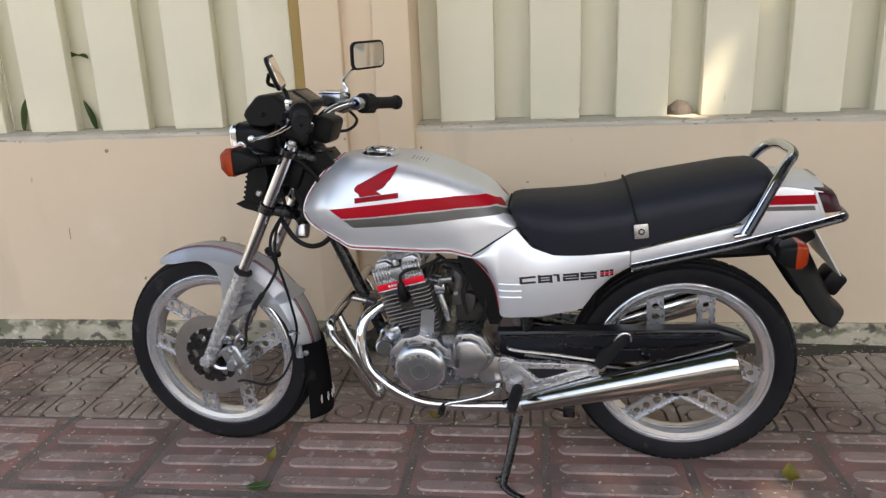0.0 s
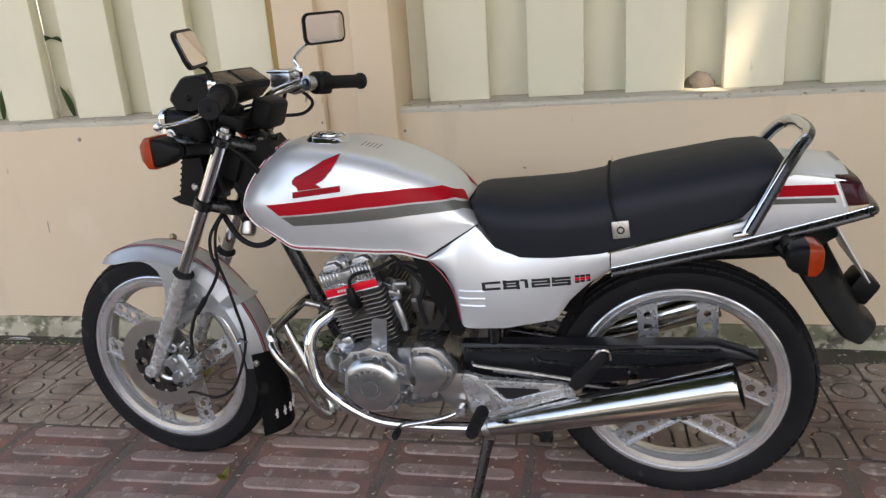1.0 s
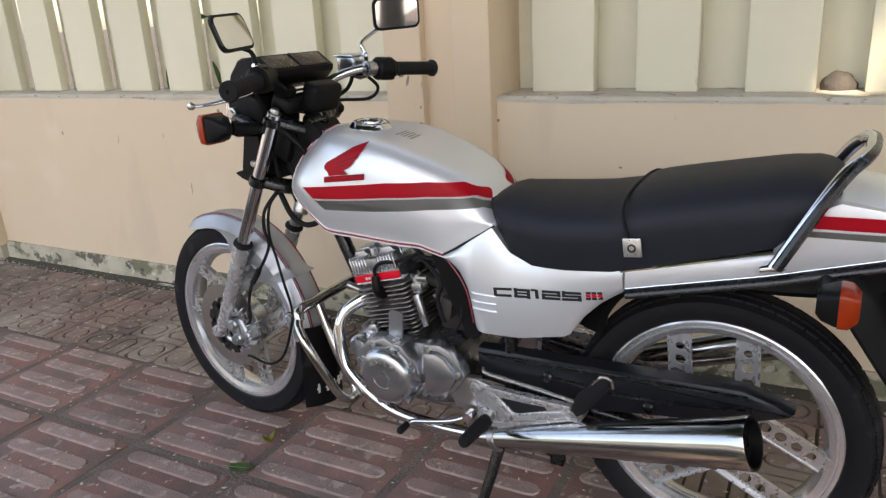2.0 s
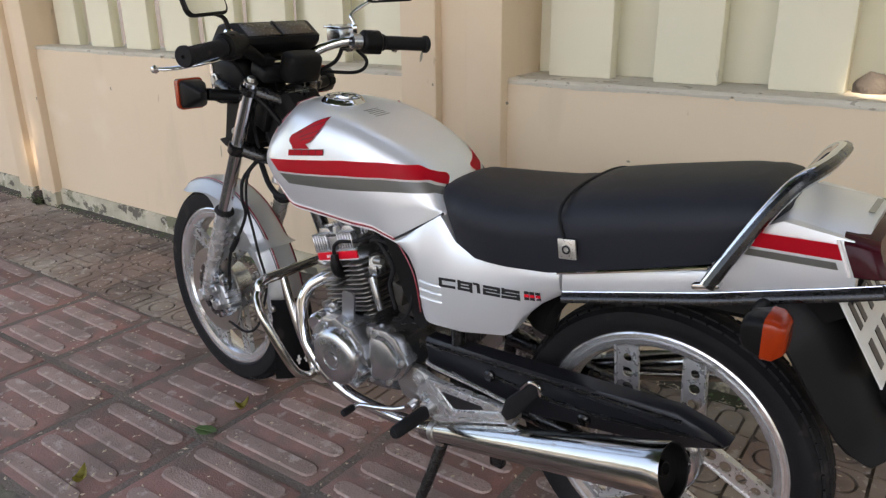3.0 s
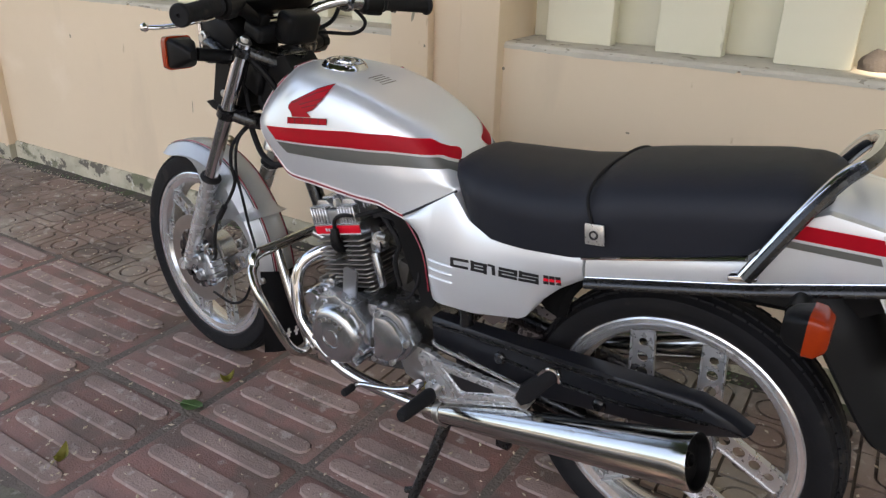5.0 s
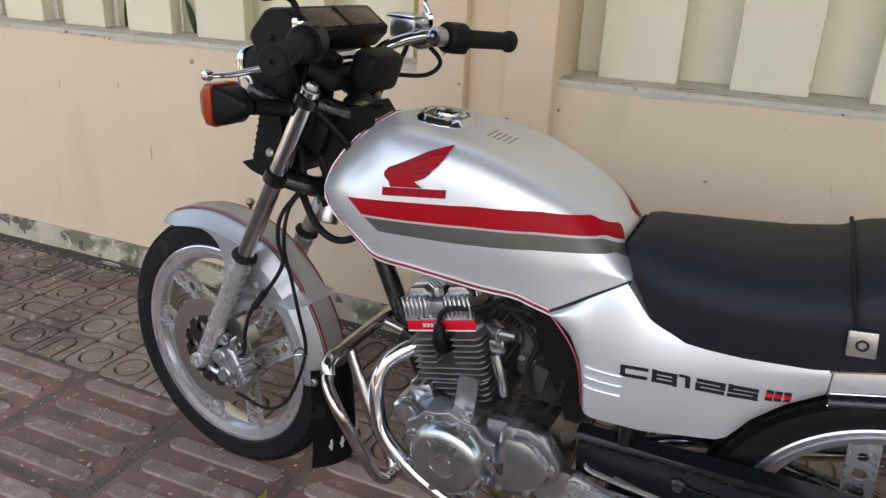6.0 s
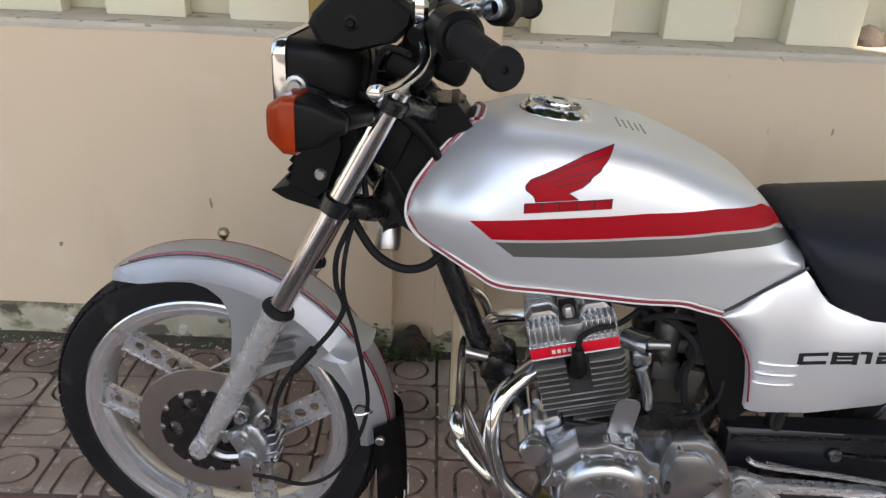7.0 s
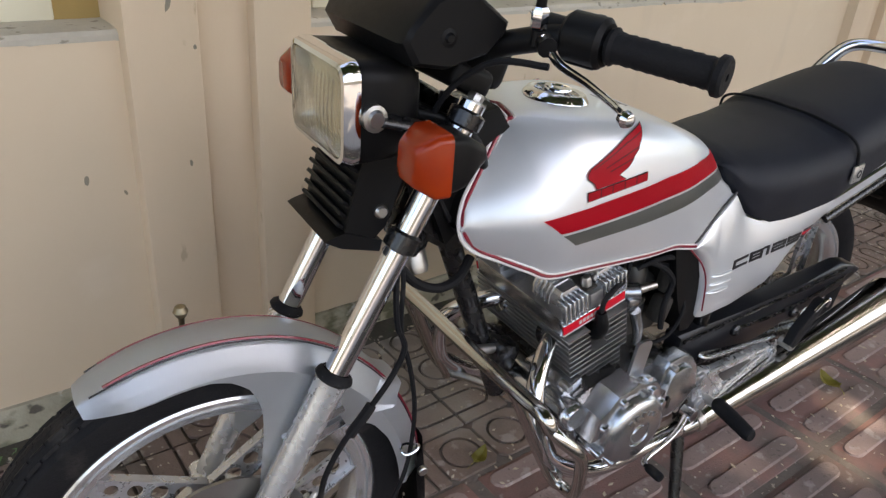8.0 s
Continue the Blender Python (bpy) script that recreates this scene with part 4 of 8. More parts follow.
def fork():
    d = (FORK_TOP - FORK_LOW).normalized()
    for y, name in ((-0.088, "left"), (0.088, "right")):
        off = Vector((0, y, 0))
        low, seal = FORK_LOW + off, FORK_LOW + d * 0.300 + off
        bm = bmesh.new()
        tube(bm, [low - d * 0.012, low + d * 0.02, low + d * 0.10, seal - d * 0.022, seal], [0.012, 0.0175, 0.0195, 0.0205, 0.0245], 20, 5, STEER)
        lathe(bm, [(0, -0.014), (0.0145, -0.014), (0.0165, -0.010), (0.0165, 0.030), (0, 0.030)], 18, STEER @ Matrix.Translation(low + Vector((0, -0.008, 0.005))))
        leg = part("fork_leg", bm, SLIDER, motorcycle, "satin alloy fork slider")
        bm = bmesh.new()
        turn = d.to_track_quat("Y", "Z").to_matrix().to_4x4()
        lathe(bm, [(0.0172, 0.008), (0.0190, 0.007), (0.0235, 0.003), (0.0250, -0.002), (0.0215, -0.006)], 24, STEER @ Matrix.Translation(seal) @ turn)
        part("dust_seal", bm, RUBBER, leg)
        bm = bmesh.new()
        tube(bm, [seal - d * 0.03, FORK_TOP + off], 0.0160, 24, 1, STEER)
        part("stanchion", bm, CHROME, leg, "chromed fork tube")
        bm = bmesh.new()
        lathe(bm, [(0, 0.012), (0.008, 0.012), (0.0100, 0.009), (0.0100, 0.003), (0.016, 0.002), (0.016, -0.004)], 8, STEER @ Matrix.Translation(FORK_TOP + off) @ turn)
        part("fork_cap", bm, STEEL, leg)
    for along, h, name in ((0.490, 0.026, "lower_yoke"), (0.650, 0.022, "upper_yoke")):
        c = FORK_LOW + d * along
        bm = bmesh.new()
        turn = d.to_track_quat("Z", "Y").to_matrix().to_4x4()
        for y in (-0.088, 0.088):
            mm = STEER @ Matrix.Translation(c + Vector((0, y, 0))) @ turn @ pose(0, 0, 0, 90)
            lathe(bm, [(0.0165, -h / 2), (0.0218, -h / 2 + 0.003), (0.0218, h / 2 - 0.003), (0.0165, h / 2)], 22, mm)
        pts = [c + Vector((0.006, -0.080, 0)), c + Vector((0.040, -0.040, -0.02)), c + Vector((0.048, 0, -0.025)), c + Vector((0.040, 0.040, -0.02)), c + Vector((0.006, 0.080, 0))]
        tube(bm, pts, h * 0.62, 10, 5, STEER, 1.2)
        part(name, bm, GLOSS, motorcycle)
    bm = bmesh.new()
    a, b = Vector((-0.354, 0, 0.668)), Vector((-0.279, 0, 0.848))
    tube(bm, [a, a.lerp(b, 0.1), a.lerp(b, 0.9), b], [0.034, 0.030, 0.030, 0.034], 20, 2)
    # gusset plates and wiring behind the headlamp
    slab(bm, [(-0.350, 0.680), (-0.272, 0.838), (-0.222, 0.818), (-0.215, 0.70), (-0.290, 0.640)], -0.030, 0.030, [], 0.004)
    part("steering_head", bm, GLOSS, motorcycle, "black enamelled steering head")


def fender():
    """The front mudguard: a channel bent round the wheel, with deep cheeks by the fork."""
    th = [radians(a) for a in np.linspace(118, 2, 72)]
    rings = []

    def section(a, grow=0.0):
        deg = math.degrees(a)
        r = np.interp(deg, [2, 30, 56, 71, 90, 105, 118], [0.301, 0.305, 0.3125, 0.3150, 0.3135, 0.3105, 0.3045]) + grow
        half = np.interp(deg, [2, 12, 60, 104, 112, 116, 118], [0.052, 0.053, 0.055, 0.052, 0.049, 0.043, 0.036])
        drop = np.interp(deg, [2, 25, 34, 40, 45, 50, 55, 60, 66, 70, 73, 76, 80, 85, 90, 112, 118], [0.046, 0.048, 0.054, 0.066, 0.092, 0.140, 0.185, 0.205, 0.200, 0.168, 0.122, 0.083, 0.058, 0.044, 0.038, 0.035, 0.0345])
        pts = []
        # a gently domed roof, a steep bright shoulder, then the cheek
        shape = [(0.0, 0.0), (0.25, 0.0006), (0.45, 0.0022), (0.555, 0.0042), (0.62, 0.0090), (0.74, 0.0180), (0.87, 0.0270), (1.0, 0.0345)]
        reach = max(0.0345, drop)
        ease = float(np.interp(deg, [104, 108, 113, 116, 118], [1.0, 0.92, 0.62, 0.45, 0.36]))
        for k in range(-9, 10):
            q = abs(k)
            if q < 8:
                y, rr = half * shape[q][0], r - shape[q][1] * ease
            else:
                y, rr = half * (1.0 + 0.30 * (reach - 0.034) * (q - 7)), r - 0.034 * ease - (reach - 0.034) * (q - 7) / 2
            y = math.copysign(y, k)
            pts.append(Vector((rr * math.cos(a), y, rr * math.sin(a))))
        return pts, r, half
    for a in th:
        rings.append(section(a)[0])
    m = STEER @ Matrix.Translation(FRONT_HUB + Vector((0, -0.008, 0)))
    bm = bmesh.new()
    loft(bm, rings, m, cap=False, closed=False)
    bmesh.ops.solidify(bm, geom=bm.faces[:], thickness=0.0022)
    guard = part("front_mudguard", bm, SILVER, motorcycle, "silver front mudguard with red pinstripes")
    for mat, off, fall, wd in ((DARK_RED, 0.47, 0.0026, 0.0021), (INK, 0.555, 0.0044, 0.0012)):
        for side in (-1, 1):
            bm = bmesh.new()
            line = []
            for a in th[4 if mat == DARK_RED else 2:69]:
                _, r, half = section(a)
                lift = r + 0.0006 - (fall + (0.0032 if side > 0 else 0.0)) * float(np.interp(math.degrees(a), [104, 108, 113, 116, 118], [1.0, 0.92, 0.62, 0.45, 0.36]))
                line.append(Vector((lift * math.cos(a), side * half * (off + (0.10 if side > 0 else 0.0)), lift * math.sin(a))))
            tube(bm, line[::4] + [line[-1]], wd, 5, 4, m)
            part("pinstripe", bm, mat, guard)
    # raised lip across the rear of the guard, its ends drawn out sideways
    foot, crest = section(radians(41))[0], section(radians(34), 0.013)[0]
    low, high = [], []
    for k, (p, q) in enumerate(zip(foot, crest)):
        u = abs(k - 9) / 9
        low.append(Vector((p.x, p.y * 1.01, p.z)))
        high.append(Vector((q.x + 0.006 * u ** 2, q.y * (1 + 0.20 * u ** 2), q.z + 0.018 * u ** 2)))
    bm = bmesh.new()
    loft(bm, [low[1:-1], [a.lerp(b, 0.5) - Vector((0.002, 0, 0.002)) for a, b in zip(low, high)][1:-1], high[1:-1]], m, cap=False, closed=False)
    bmesh.ops.solidify(bm, geom=bm.faces[:], thickness=0.0022)
    part("guard_lip", bm, SILVER, guard)
    # slotted stays to the fork
    for y in (-0.066, 0.066):
        for dz in (0.0, -0.022):
            bm = bmesh.new()
            slab(bm, [(0.075, 0.180 + dz), (0.155, 0.206 + dz), (0.160, 0.196 + dz), (0.078, 0.166 + dz)], y - 0.007, y + 0.002, [], 0.002, m)
            part("stay", bm, POLISHED, guard)
    # rubber flap, with plain bars for the lettering
    bm = bmesh.new()
    rows = []
    for k in range(9):
        t = k / 8
        a = Vector((0.296 + 0.010 * t + 0.004 * math.sin(3 * t), 0, 0.050 - 0.215 * t))
        half = 0.058 + 0.012 * t
        rows.append([a + Vector((0.038 * (1 - u * u) - 0.020, u * half, 0)) for u in np.linspace(-1, 1, 9)])
    loft(bm, rows, m, cap=False, closed=False)
    bmesh.ops.solidify(bm, geom=bm.faces[:], thickness=0.004)
    flap = part("mud_flap", bm, RUBBER, guard, "black rubber mud flap with pale lettering")
    for k in range(5):
        u = -0.62 + 0.31 * k
        for wide, tall in ((0.006, 0.024), (0.014, 0.005)):
            bm = bmesh.new()
            box(bm, (0.0014, wide, tall), m @ Matrix.Translation((0.2895 + 0.038 * (1 - u * u), u * 0.066, -0.115)), 0.0)
            part("letter_bar", bm, WHITE, flap)
    for y in (-0.0615, 0.0615):
        bm = bmesh.new()
        knob(bm, (0.288, y, 0.030), 0.0075, 0.004, m)
        part("flap_bolt", bm, STEEL, flap)
    # cable guide ring on the side of the guard
    bm = bmesh.new()
    tube(bm, [(0.262 + 0.014 * math.cos(q), -0.066 - 0.010 * math.sin(q), 0.088 + 0.003 * math.sin(2 * q)) for q in (2 * math.pi * k / 8 for k in range(8))], 0.0022, 6, 3, m, closed=True)
    part("cable_guide", bm, CHROME, guard)
    # tall bolt standing on the far side
    bm = bmesh.new()
    tube(bm, [(-0.004, 0.082, 0.12), (-0.004, 0.083, 0.290)], 0.0038, 8, 1, m)
    lathe(bm, [(0, -0.010), (0.007, -0.007), (0.010, 0.0), (0.007, 0.007), (0, 0.010)], 12, m @ Matrix.Translation((-0.004, 0.083, 0.298)) @ pose(0, 0, 0, 90))
    part("marker_rod", bm, BRASS, guard, "thin rod with a round tarnished head")


fork()
fender()


# ---- fuel tank ----
def flow(x, xs, ys):
    """A line through the points, eased over its corners."""
    return float(np.mean(np.interp([x + d for d in (-0.022, -0.014, -0.007, 0.0, 0.007, 0.014, 0.022)], xs, ys)))


def tank_low(x):
    return float(np.interp(x, [-0.318, -0.300, -0.222, -0.187, 0.004, 0.060, 0.113, 0.205, 0.218], [0.700, 0.672, 0.636, 0.621, 0.617, 0.617, 0.603, 0.658, 0.668]))


def tank_high(x):
    """The shoulder, and ahead of it the slanting front edge."""
    return (flow if x > -0.195 else np.interp)(x, [-0.318, -0.312, -0.290, -0.265, -0.240, -0.226, -0.20, -0.16, -0.06, 0.0, 0.053, 0.123, 0.16, 0.19, 0.205, 0.218], [0.706, 0.735, 0.770, 0.800, 0.825, 0.832, 0.834, 0.834, 0.8255, 0.8130, 0.795, 0.766, 0.7440, 0.7120, 0.6980, 0.684])


def tank_top(x):
    return (flow if x > -0.195 else np.interp)(x, [-0.318, -0.312, -0.290, -0.265, -0.240, -0.226, -0.20, -0.16, -0.06, 0.0, 0.053, 0.123, 0.165, 0.190, 0.218], [0.706, 0.735, 0.770, 0.800, 0.825, 0.834, 0.840, 0.842, 0.832, 0.8195, 0.801, 0.7725, 0.7475, 0.7180, 0.690])


def tank_half(x, z):
    """Half the width at a height; behind a slanting edge the end turns in under the seat."""
    past = max(0.0, x - 0.147 - 0.735 * (0.756 - z))
    return max(0.004, tank_flank(x, z) - 1.15 * past * past / (past + 0.004)) if past else tank_flank(x, z)


def tank_flank(x, z):
    lo, hi, top = tank_low(x), tank_high(x), tank_top(x)
    s = min(1.0, max(0.0, (z - lo) / max(1e-4, hi - lo)))
    most = flow(x, [-0.318, -0.30, -0.27, -0.25, -0.23, -0.18, -0.05, 0.03, 0.08, 0.13, 0.16, 0.19, 0.218], [0.067, 0.088, 0.113, 0.125, 0.133, 0.139, 0.142, 0.139, 0.132, 0.119, 0.111, 0.104, 0.100])
    base = flow(x, [-0.318, -0.30, -0.2, 0.0, 0.113, 0.16, 0.19, 0.218], [0.066, 0.077, 0.113, 0.127, 0.125, 0.113, 0.106, 0.101])
    edge = flow(x, [-0.318, -0.312, -0.290, -0.265, -0.240, -0.226, -0.20, -0.16, -0.08, 0.03, 0.08, 0.12, 0.16, 0.19, 0.218], [0.065, 0.062, 0.055, 0.045, 0.028, 0.024, 0.062, 0.090, 0.103, 0.101, 0.093, 0.085, 0.074, 0.063, 0.052])
    if s < 0.42:
        return base + (most - base) * math.sin(math.pi / 2 * s / 0.42)
    mid = lo + 0.42 * (hi - lo)
    round_off = min(1.0, max(0.0, (top - hi) / 0.006))
    flat_side = most - (most - edge) * ((s - 0.42) / 0.58) ** 1.7
    if z > hi + 1e-4:
        flat_side = edge * (1 - math.asin(min(1.0, (z - hi) / max(1e-4, top - hi))) * 2 / math.pi)
    if round_off == 0.0:
        return flat_side
    w = min(1.0, (z - mid) / (top - mid))
    soft_side = most * (1 - w ** 1.35) ** (1 / tank_bend(lo, hi, top, most, edge))
    return flat_side + (soft_side - flat_side) * round_off


def tank_bend(lo, hi, top, most, edge):
    """How square the section is, so that it passes through the shoulder."""
    mid = lo + 0.42 * (hi - lo)
    left_over = max(1e-3, 1 - ((hi - mid) / (top - mid)) ** 1.35)
    return min(9.0, max(1.2, math.log(left_over) / math.log(edge / most)))


def tank():
    xs = sorted(set([-0.318, -0.316, -0.312, -0.306, -0.300, -0.290, -0.278, -0.265, -0.252, -0.240, -0.233, -0.226, -0.218, -0.21, -0.20, -0.187] + list(np.linspace(-0.175, 0.113, 22)) + list(np.linspace(0.117, 0.218, 34))))
    bm = bmesh.new()
    rings, count_side, count_top = [], 22, 12
    for x in xs:
        lo, hi, top = tank_low(x), tank_high(x), tank_top(x)
        left = [Vector((x, -0.03, lo + 0.012)), Vector((x, -tank_half(x, lo) + 0.016, lo + 0.006))]
        for k in range(count_side + 1):
            z = lo + (hi - lo) * (k / count_side) ** 0.8
            left.append(Vector((x, -tank_half(x, z), z)))
        for k in range(1, count_top + 1):
            z = hi + (top - hi) * math.sin(k / count_top * math.pi / 2)
            left.append(Vector((x, -tank_half(x, z) if k < count_top else 0.0, z)))
        right = [Vector((p.x, -p.y, p.z)) for p in reversed(left[:-1])]
        rings.append(left + right)
    loft(bm, rings)
    bmesh.ops.recalc_face_normals(bm, faces=bm.faces[:])
    # front faces painted black, in place of the dark hollow behind the edge
    for f in bm.faces:
        c = f.calc_center_median()
        if c.x < -0.227 and abs(c.y) < tank_half(c.x, tank_high(c.x)) - 0.001 and c.z > tank_high(c.x) - 0.008:
            f.material_index = 1
    body = part("fuel_tank", bm, (SILVER, BLACK), motorcycle, "silver fuel tank with red and grey stripes", 50)
    # piping round the lower and front edge
    for side in (-1, 1):
        rim = [(-0.227, 0.0, 0.835)] + [(x, tank_half(x, tank_high(x)), tank_high(x)) for x in (-0.232, -0.240, -0.265, -0.290, -0.312)]
        foot = [(x, tank_half(x, tank_low(x)), tank_low(x)) for x in (-0.318, -0.300, -0.262, -0.222, -0.187, -0.12, -0.05, 0.004, 0.055, 0.085, 0.113)]
        for mat, r, back in ((WHITE, 0.0027, 0.0), (DARK_RED, 0.0030, 1.1), (WHITE, 0.0013, 2.0)):
            bm = bmesh.new()
            line = [Vector((x + back * 0.005, side * (y + back * 0.0020 * (y > 0)), z + back * 0.0015)) for x, y, z in rim]
            line += [Vector((x + (back * 0.004 if x < -0.28 else 0), side * (y + back * 0.0026), z + back * 0.0045)) for x, y, z in foot]
            tube(bm, line, r, 7, 5)
            part("piping", bm, mat, body)

    def skin(points, mat, name, lift=0.0010):
        """Cells of a sticker laid on the flanks; points are rows of (x, z)."""
        for side in (-1, 1):
            bm = bmesh.new()
            rows = [[bm.verts.new((x, side * (tank_half(x, z) + lift), z + lift * min(1.2, max(0.0, (z - tank_high(x) + 0.016) / 0.014)))) for x, z in row] for row in points]
            for a, b in zip(rows, rows[1:]):
                for k in range(len(a) - 1):
                    bm.faces.new((a[k], a[k + 1], b[k + 1], b[k]))
            bmesh.ops.solidify(bm, geom=bm.faces[:], thickness=0.0004)
            part(name, bm, mat, body)

    def stripe(top, low, n=60, rows=6):
        """Rows between an upper and a lower line of the flank."""
        out = []
        for f in np.linspace(0, 1, rows + 1):
            x0, x1 = top[0][0] + (low[0][0] - top[0][0]) * f, top[0][-1] + (low[0][-1] - top[0][-1]) * f
            out.append([(x, float(np.interp(x, *top)) * (1 - f) + float(np.interp(x, *low)) * f) for x in np.linspace(x0, x1, n + 1)])
        return out
    red_top = ([-0.233, -0.12, -0.012, 0.080, 0.147, 0.172], [0.725, 0.738, 0.7505, 0.7550, 0.7505, 0.7340])
    red_low = ([-0.203, -0.125, -0.011, 0.082, 0.17, 0.192], [0.703, 0.709, 0.7205, 0.7265, 0.7255, 0.7110])
    grey_top = ([-0.199, -0.125, -0.011, 0.082, 0.17, 0.194], [0.6995, 0.7055, 0.7170, 0.7230, 0.7220, 0.7075])
    grey_low = ([-0.173, -0.046, 0.085, 0.188, 0.206], [0.680, 0.689, 0.7005, 0.7035, 0.6920])
    skin(stripe(red_top, red_low), RED, "red_stripe")
    skin(stripe(red_low, grey_top, rows=1), WHITE, "white_line", 0.0011)
    skin(stripe(grey_top, grey_low), GREY, "grey_stripe")
    # plain wing-like emblem: red feathers edged in black, over a row of plain red blocks
    def lay(px, pz):
        """From the emblem's own grid, 450 wide and 255 high, onto the flank."""
        x = -0.166 + px / 450 * 0.106
        return (x, 0.7545 + pz / 255 * 0.0575 + 0.125 * (x + 0.168))
    crest = ([0, 25, 95, 195, 295, 375, 450], [95, 125, 150, 190, 230, 245, 255])
    under = ([0, 3, 45, 60, 225, 228, 295, 335, 341, 383, 393, 420, 450], [95, 70, 35, 0, 0, 40, 65, 100, 115, 145, 170, 200, 253])
    cols = sorted(set(np.linspace(0, 450, 64)) | {3, 45, 60, 225, 228, 335, 341, 383, 393})
    skin([[lay(x, float(np.interp(x, *under)) * (1 - f) + float(np.interp(x, *crest)) * f) for x in cols] for f in np.linspace(0, 1, 7)], RED, "wing_emblem", 0.0016)
    skin([[lay(x, 0 if f else (280 - x) * 40 / 55) for x in np.linspace(225, 280, 6)] for f in (0, 1)], RED, "wing_emblem", 0.0016)

    def feather(line, wide=2.2):
        pts = []
        for (xa, za), (xb, zb) in zip(line, line[1:]):
            pts += [(xa + (xb - xa) * k / 6, za + (zb - za) * k / 6) for k in range(6)]
        pts.append(line[-1])
        rows = [[], []]
        for i, (x, z) in enumerate(pts):
            (xa, za), (xb, zb) = pts[max(i - 1, 0)], pts[min(i + 1, len(pts) - 1)]
            n = math.hypot(xb - xa, zb - za) or 1.0
            for row, e in zip(rows, (-1, 1)):
                row.append(lay(x - e * wide * (zb - za) / n, z + e * wide * (xb - xa) / n))
        skin(rows, INK, "emblem_line", 0.0021)
    feather([(60, 2), (45, 35), (3, 70), (1, 95), (25, 124), (95, 149), (195, 189), (295, 229), (375, 244), (449, 254)])
    feather([(449, 254), (420, 200), (393, 168), (383, 146), (341, 116), (335, 100), (295, 66), (228, 41), (280, 3)])
    feather([(45, 116), (180, 160), (300, 200), (420, 222)])
    feather([(130, 102), (250, 130), (385, 158)])
    feather([(160, 76), (250, 92), (337, 106)])
    skin([[lay(x, z) for x in np.linspace(0, 460, 18)] for z in (-4, -60)], INK, "emblem_backing", 0.0013)
    for x0, x1 in ((5, 92), (98, 180), (186, 272), (278, 364), (370, 455)):
        skin([[lay(x, z) for x in np.linspace(x0, x1, 5)] for z in (-8, -56)], RED, "emblem_block", 0.0018)
    # filler cap
    bm = bmesh.new()
    lid = pose(-0.125, -0.004, 0.8365, 0, 6, 0)
    lathe(bm, [(0.046, -0.010), (0.0475, 0.001), (0.0465, 0.003), (0.040, 0.0115), (0.037, 0.0125), (0.034, 0.0115), (0.032, 0.0095), (0.019, 0.0095), (0, 0.0095)], 48, lid @ pose(0, 0, 0, 90))
    cap = part("filler_cap", bm, CHROME, body, "low chromed fuel filler cap with a conical rim")
    bm = bmesh.new()
    lathe(bm, [(0.0495, -0.010), (0.0500, -0.001), (0.0475, 0.000), (0.046, -0.004)], 48, lid @ pose(0, 0, 0, 90), True)
    part("gasket", bm, RUBBER, cap)
    bm = bmesh.new()
    lathe(bm, [(0.020, 0.0092), (0.020, 0.0145), (0.0185, 0.0165), (0.012, 0.0170), (0.011, 0.0155), (0, 0.0155)], 28, lid @ pose(0.002, 0.0, 0, 90))
    part("lock_cover", bm, CHROME, cap)
    # black ring laid on the floor of the cap, round the lock
    bm = bmesh.new()
    lathe(bm, [(0.0315, 0.0100), (0.0205, 0.0100)], 40, lid @ pose(0, 0, 0, 90))
    part("cap_black_ring", bm, GLOSS, cap)
    for a in range(30, 390, 120):
        bm = bmesh.new()
        box(bm, (0.012, 0.006, 0.0045), lid @ pose(0.0265 * math.cos(radians(a)), 0.0265 * math.sin(radians(a)), 0.0115, 0, 0, a), 0.0015, 1)
        part("cap_lug", bm, CHROME, cap)
    for k in range(5):
        x = -0.040 + 0.0085 * k
        bm = bmesh.new()
        box(bm, (0.0022, 0.042 - 0.007 * (k % 2), 0.0006), pose(x, -0.010, tank_top(x) + 0.0004, 0, 11.5, 0))
        part("caution_line", bm, GREY, body)


tank()


# ---- side covers, tail and seat ----
def panel_y(x, f, y_out, bulge, tuck=None):
    return y_out(x) + bulge * (1 - abs(2 * f - 1) ** 3) - (f ** 2 * float(np.interp(x, *tuck)) + 0.009 * (1 - f) ** 2 if tuck else 0.0)


def panel(name, xs, low, high, y_out, bulge, thick, mat, label, side, parent=None, rows=9, tuck=None):
    """A gently domed panel on the flank, between a low and a high line."""
    bm = bmesh.new()
    rings = []
    for x in xs:
        lo, hi = float(np.interp(x, *low)), float(np.interp(x, *high))
        hi = max(hi, lo + 0.002)
        ring = []
        for k in range(rows + 1):
            f = 0.5 - 0.5 * math.cos(math.pi * k / rows)
            z = lo + (hi - lo) * f
            ring.append(Vector((x, side * panel_y(x, f, y_out, bulge, tuck), z)))
        inner = [Vector((p.x, side * (abs(p.y) - thick), p.z)) for p in reversed(ring)]
        rings.append(ring + inner)
    loft(bm, rings)
    return part(name, bm, mat, parent or motorcycle, label, 45)


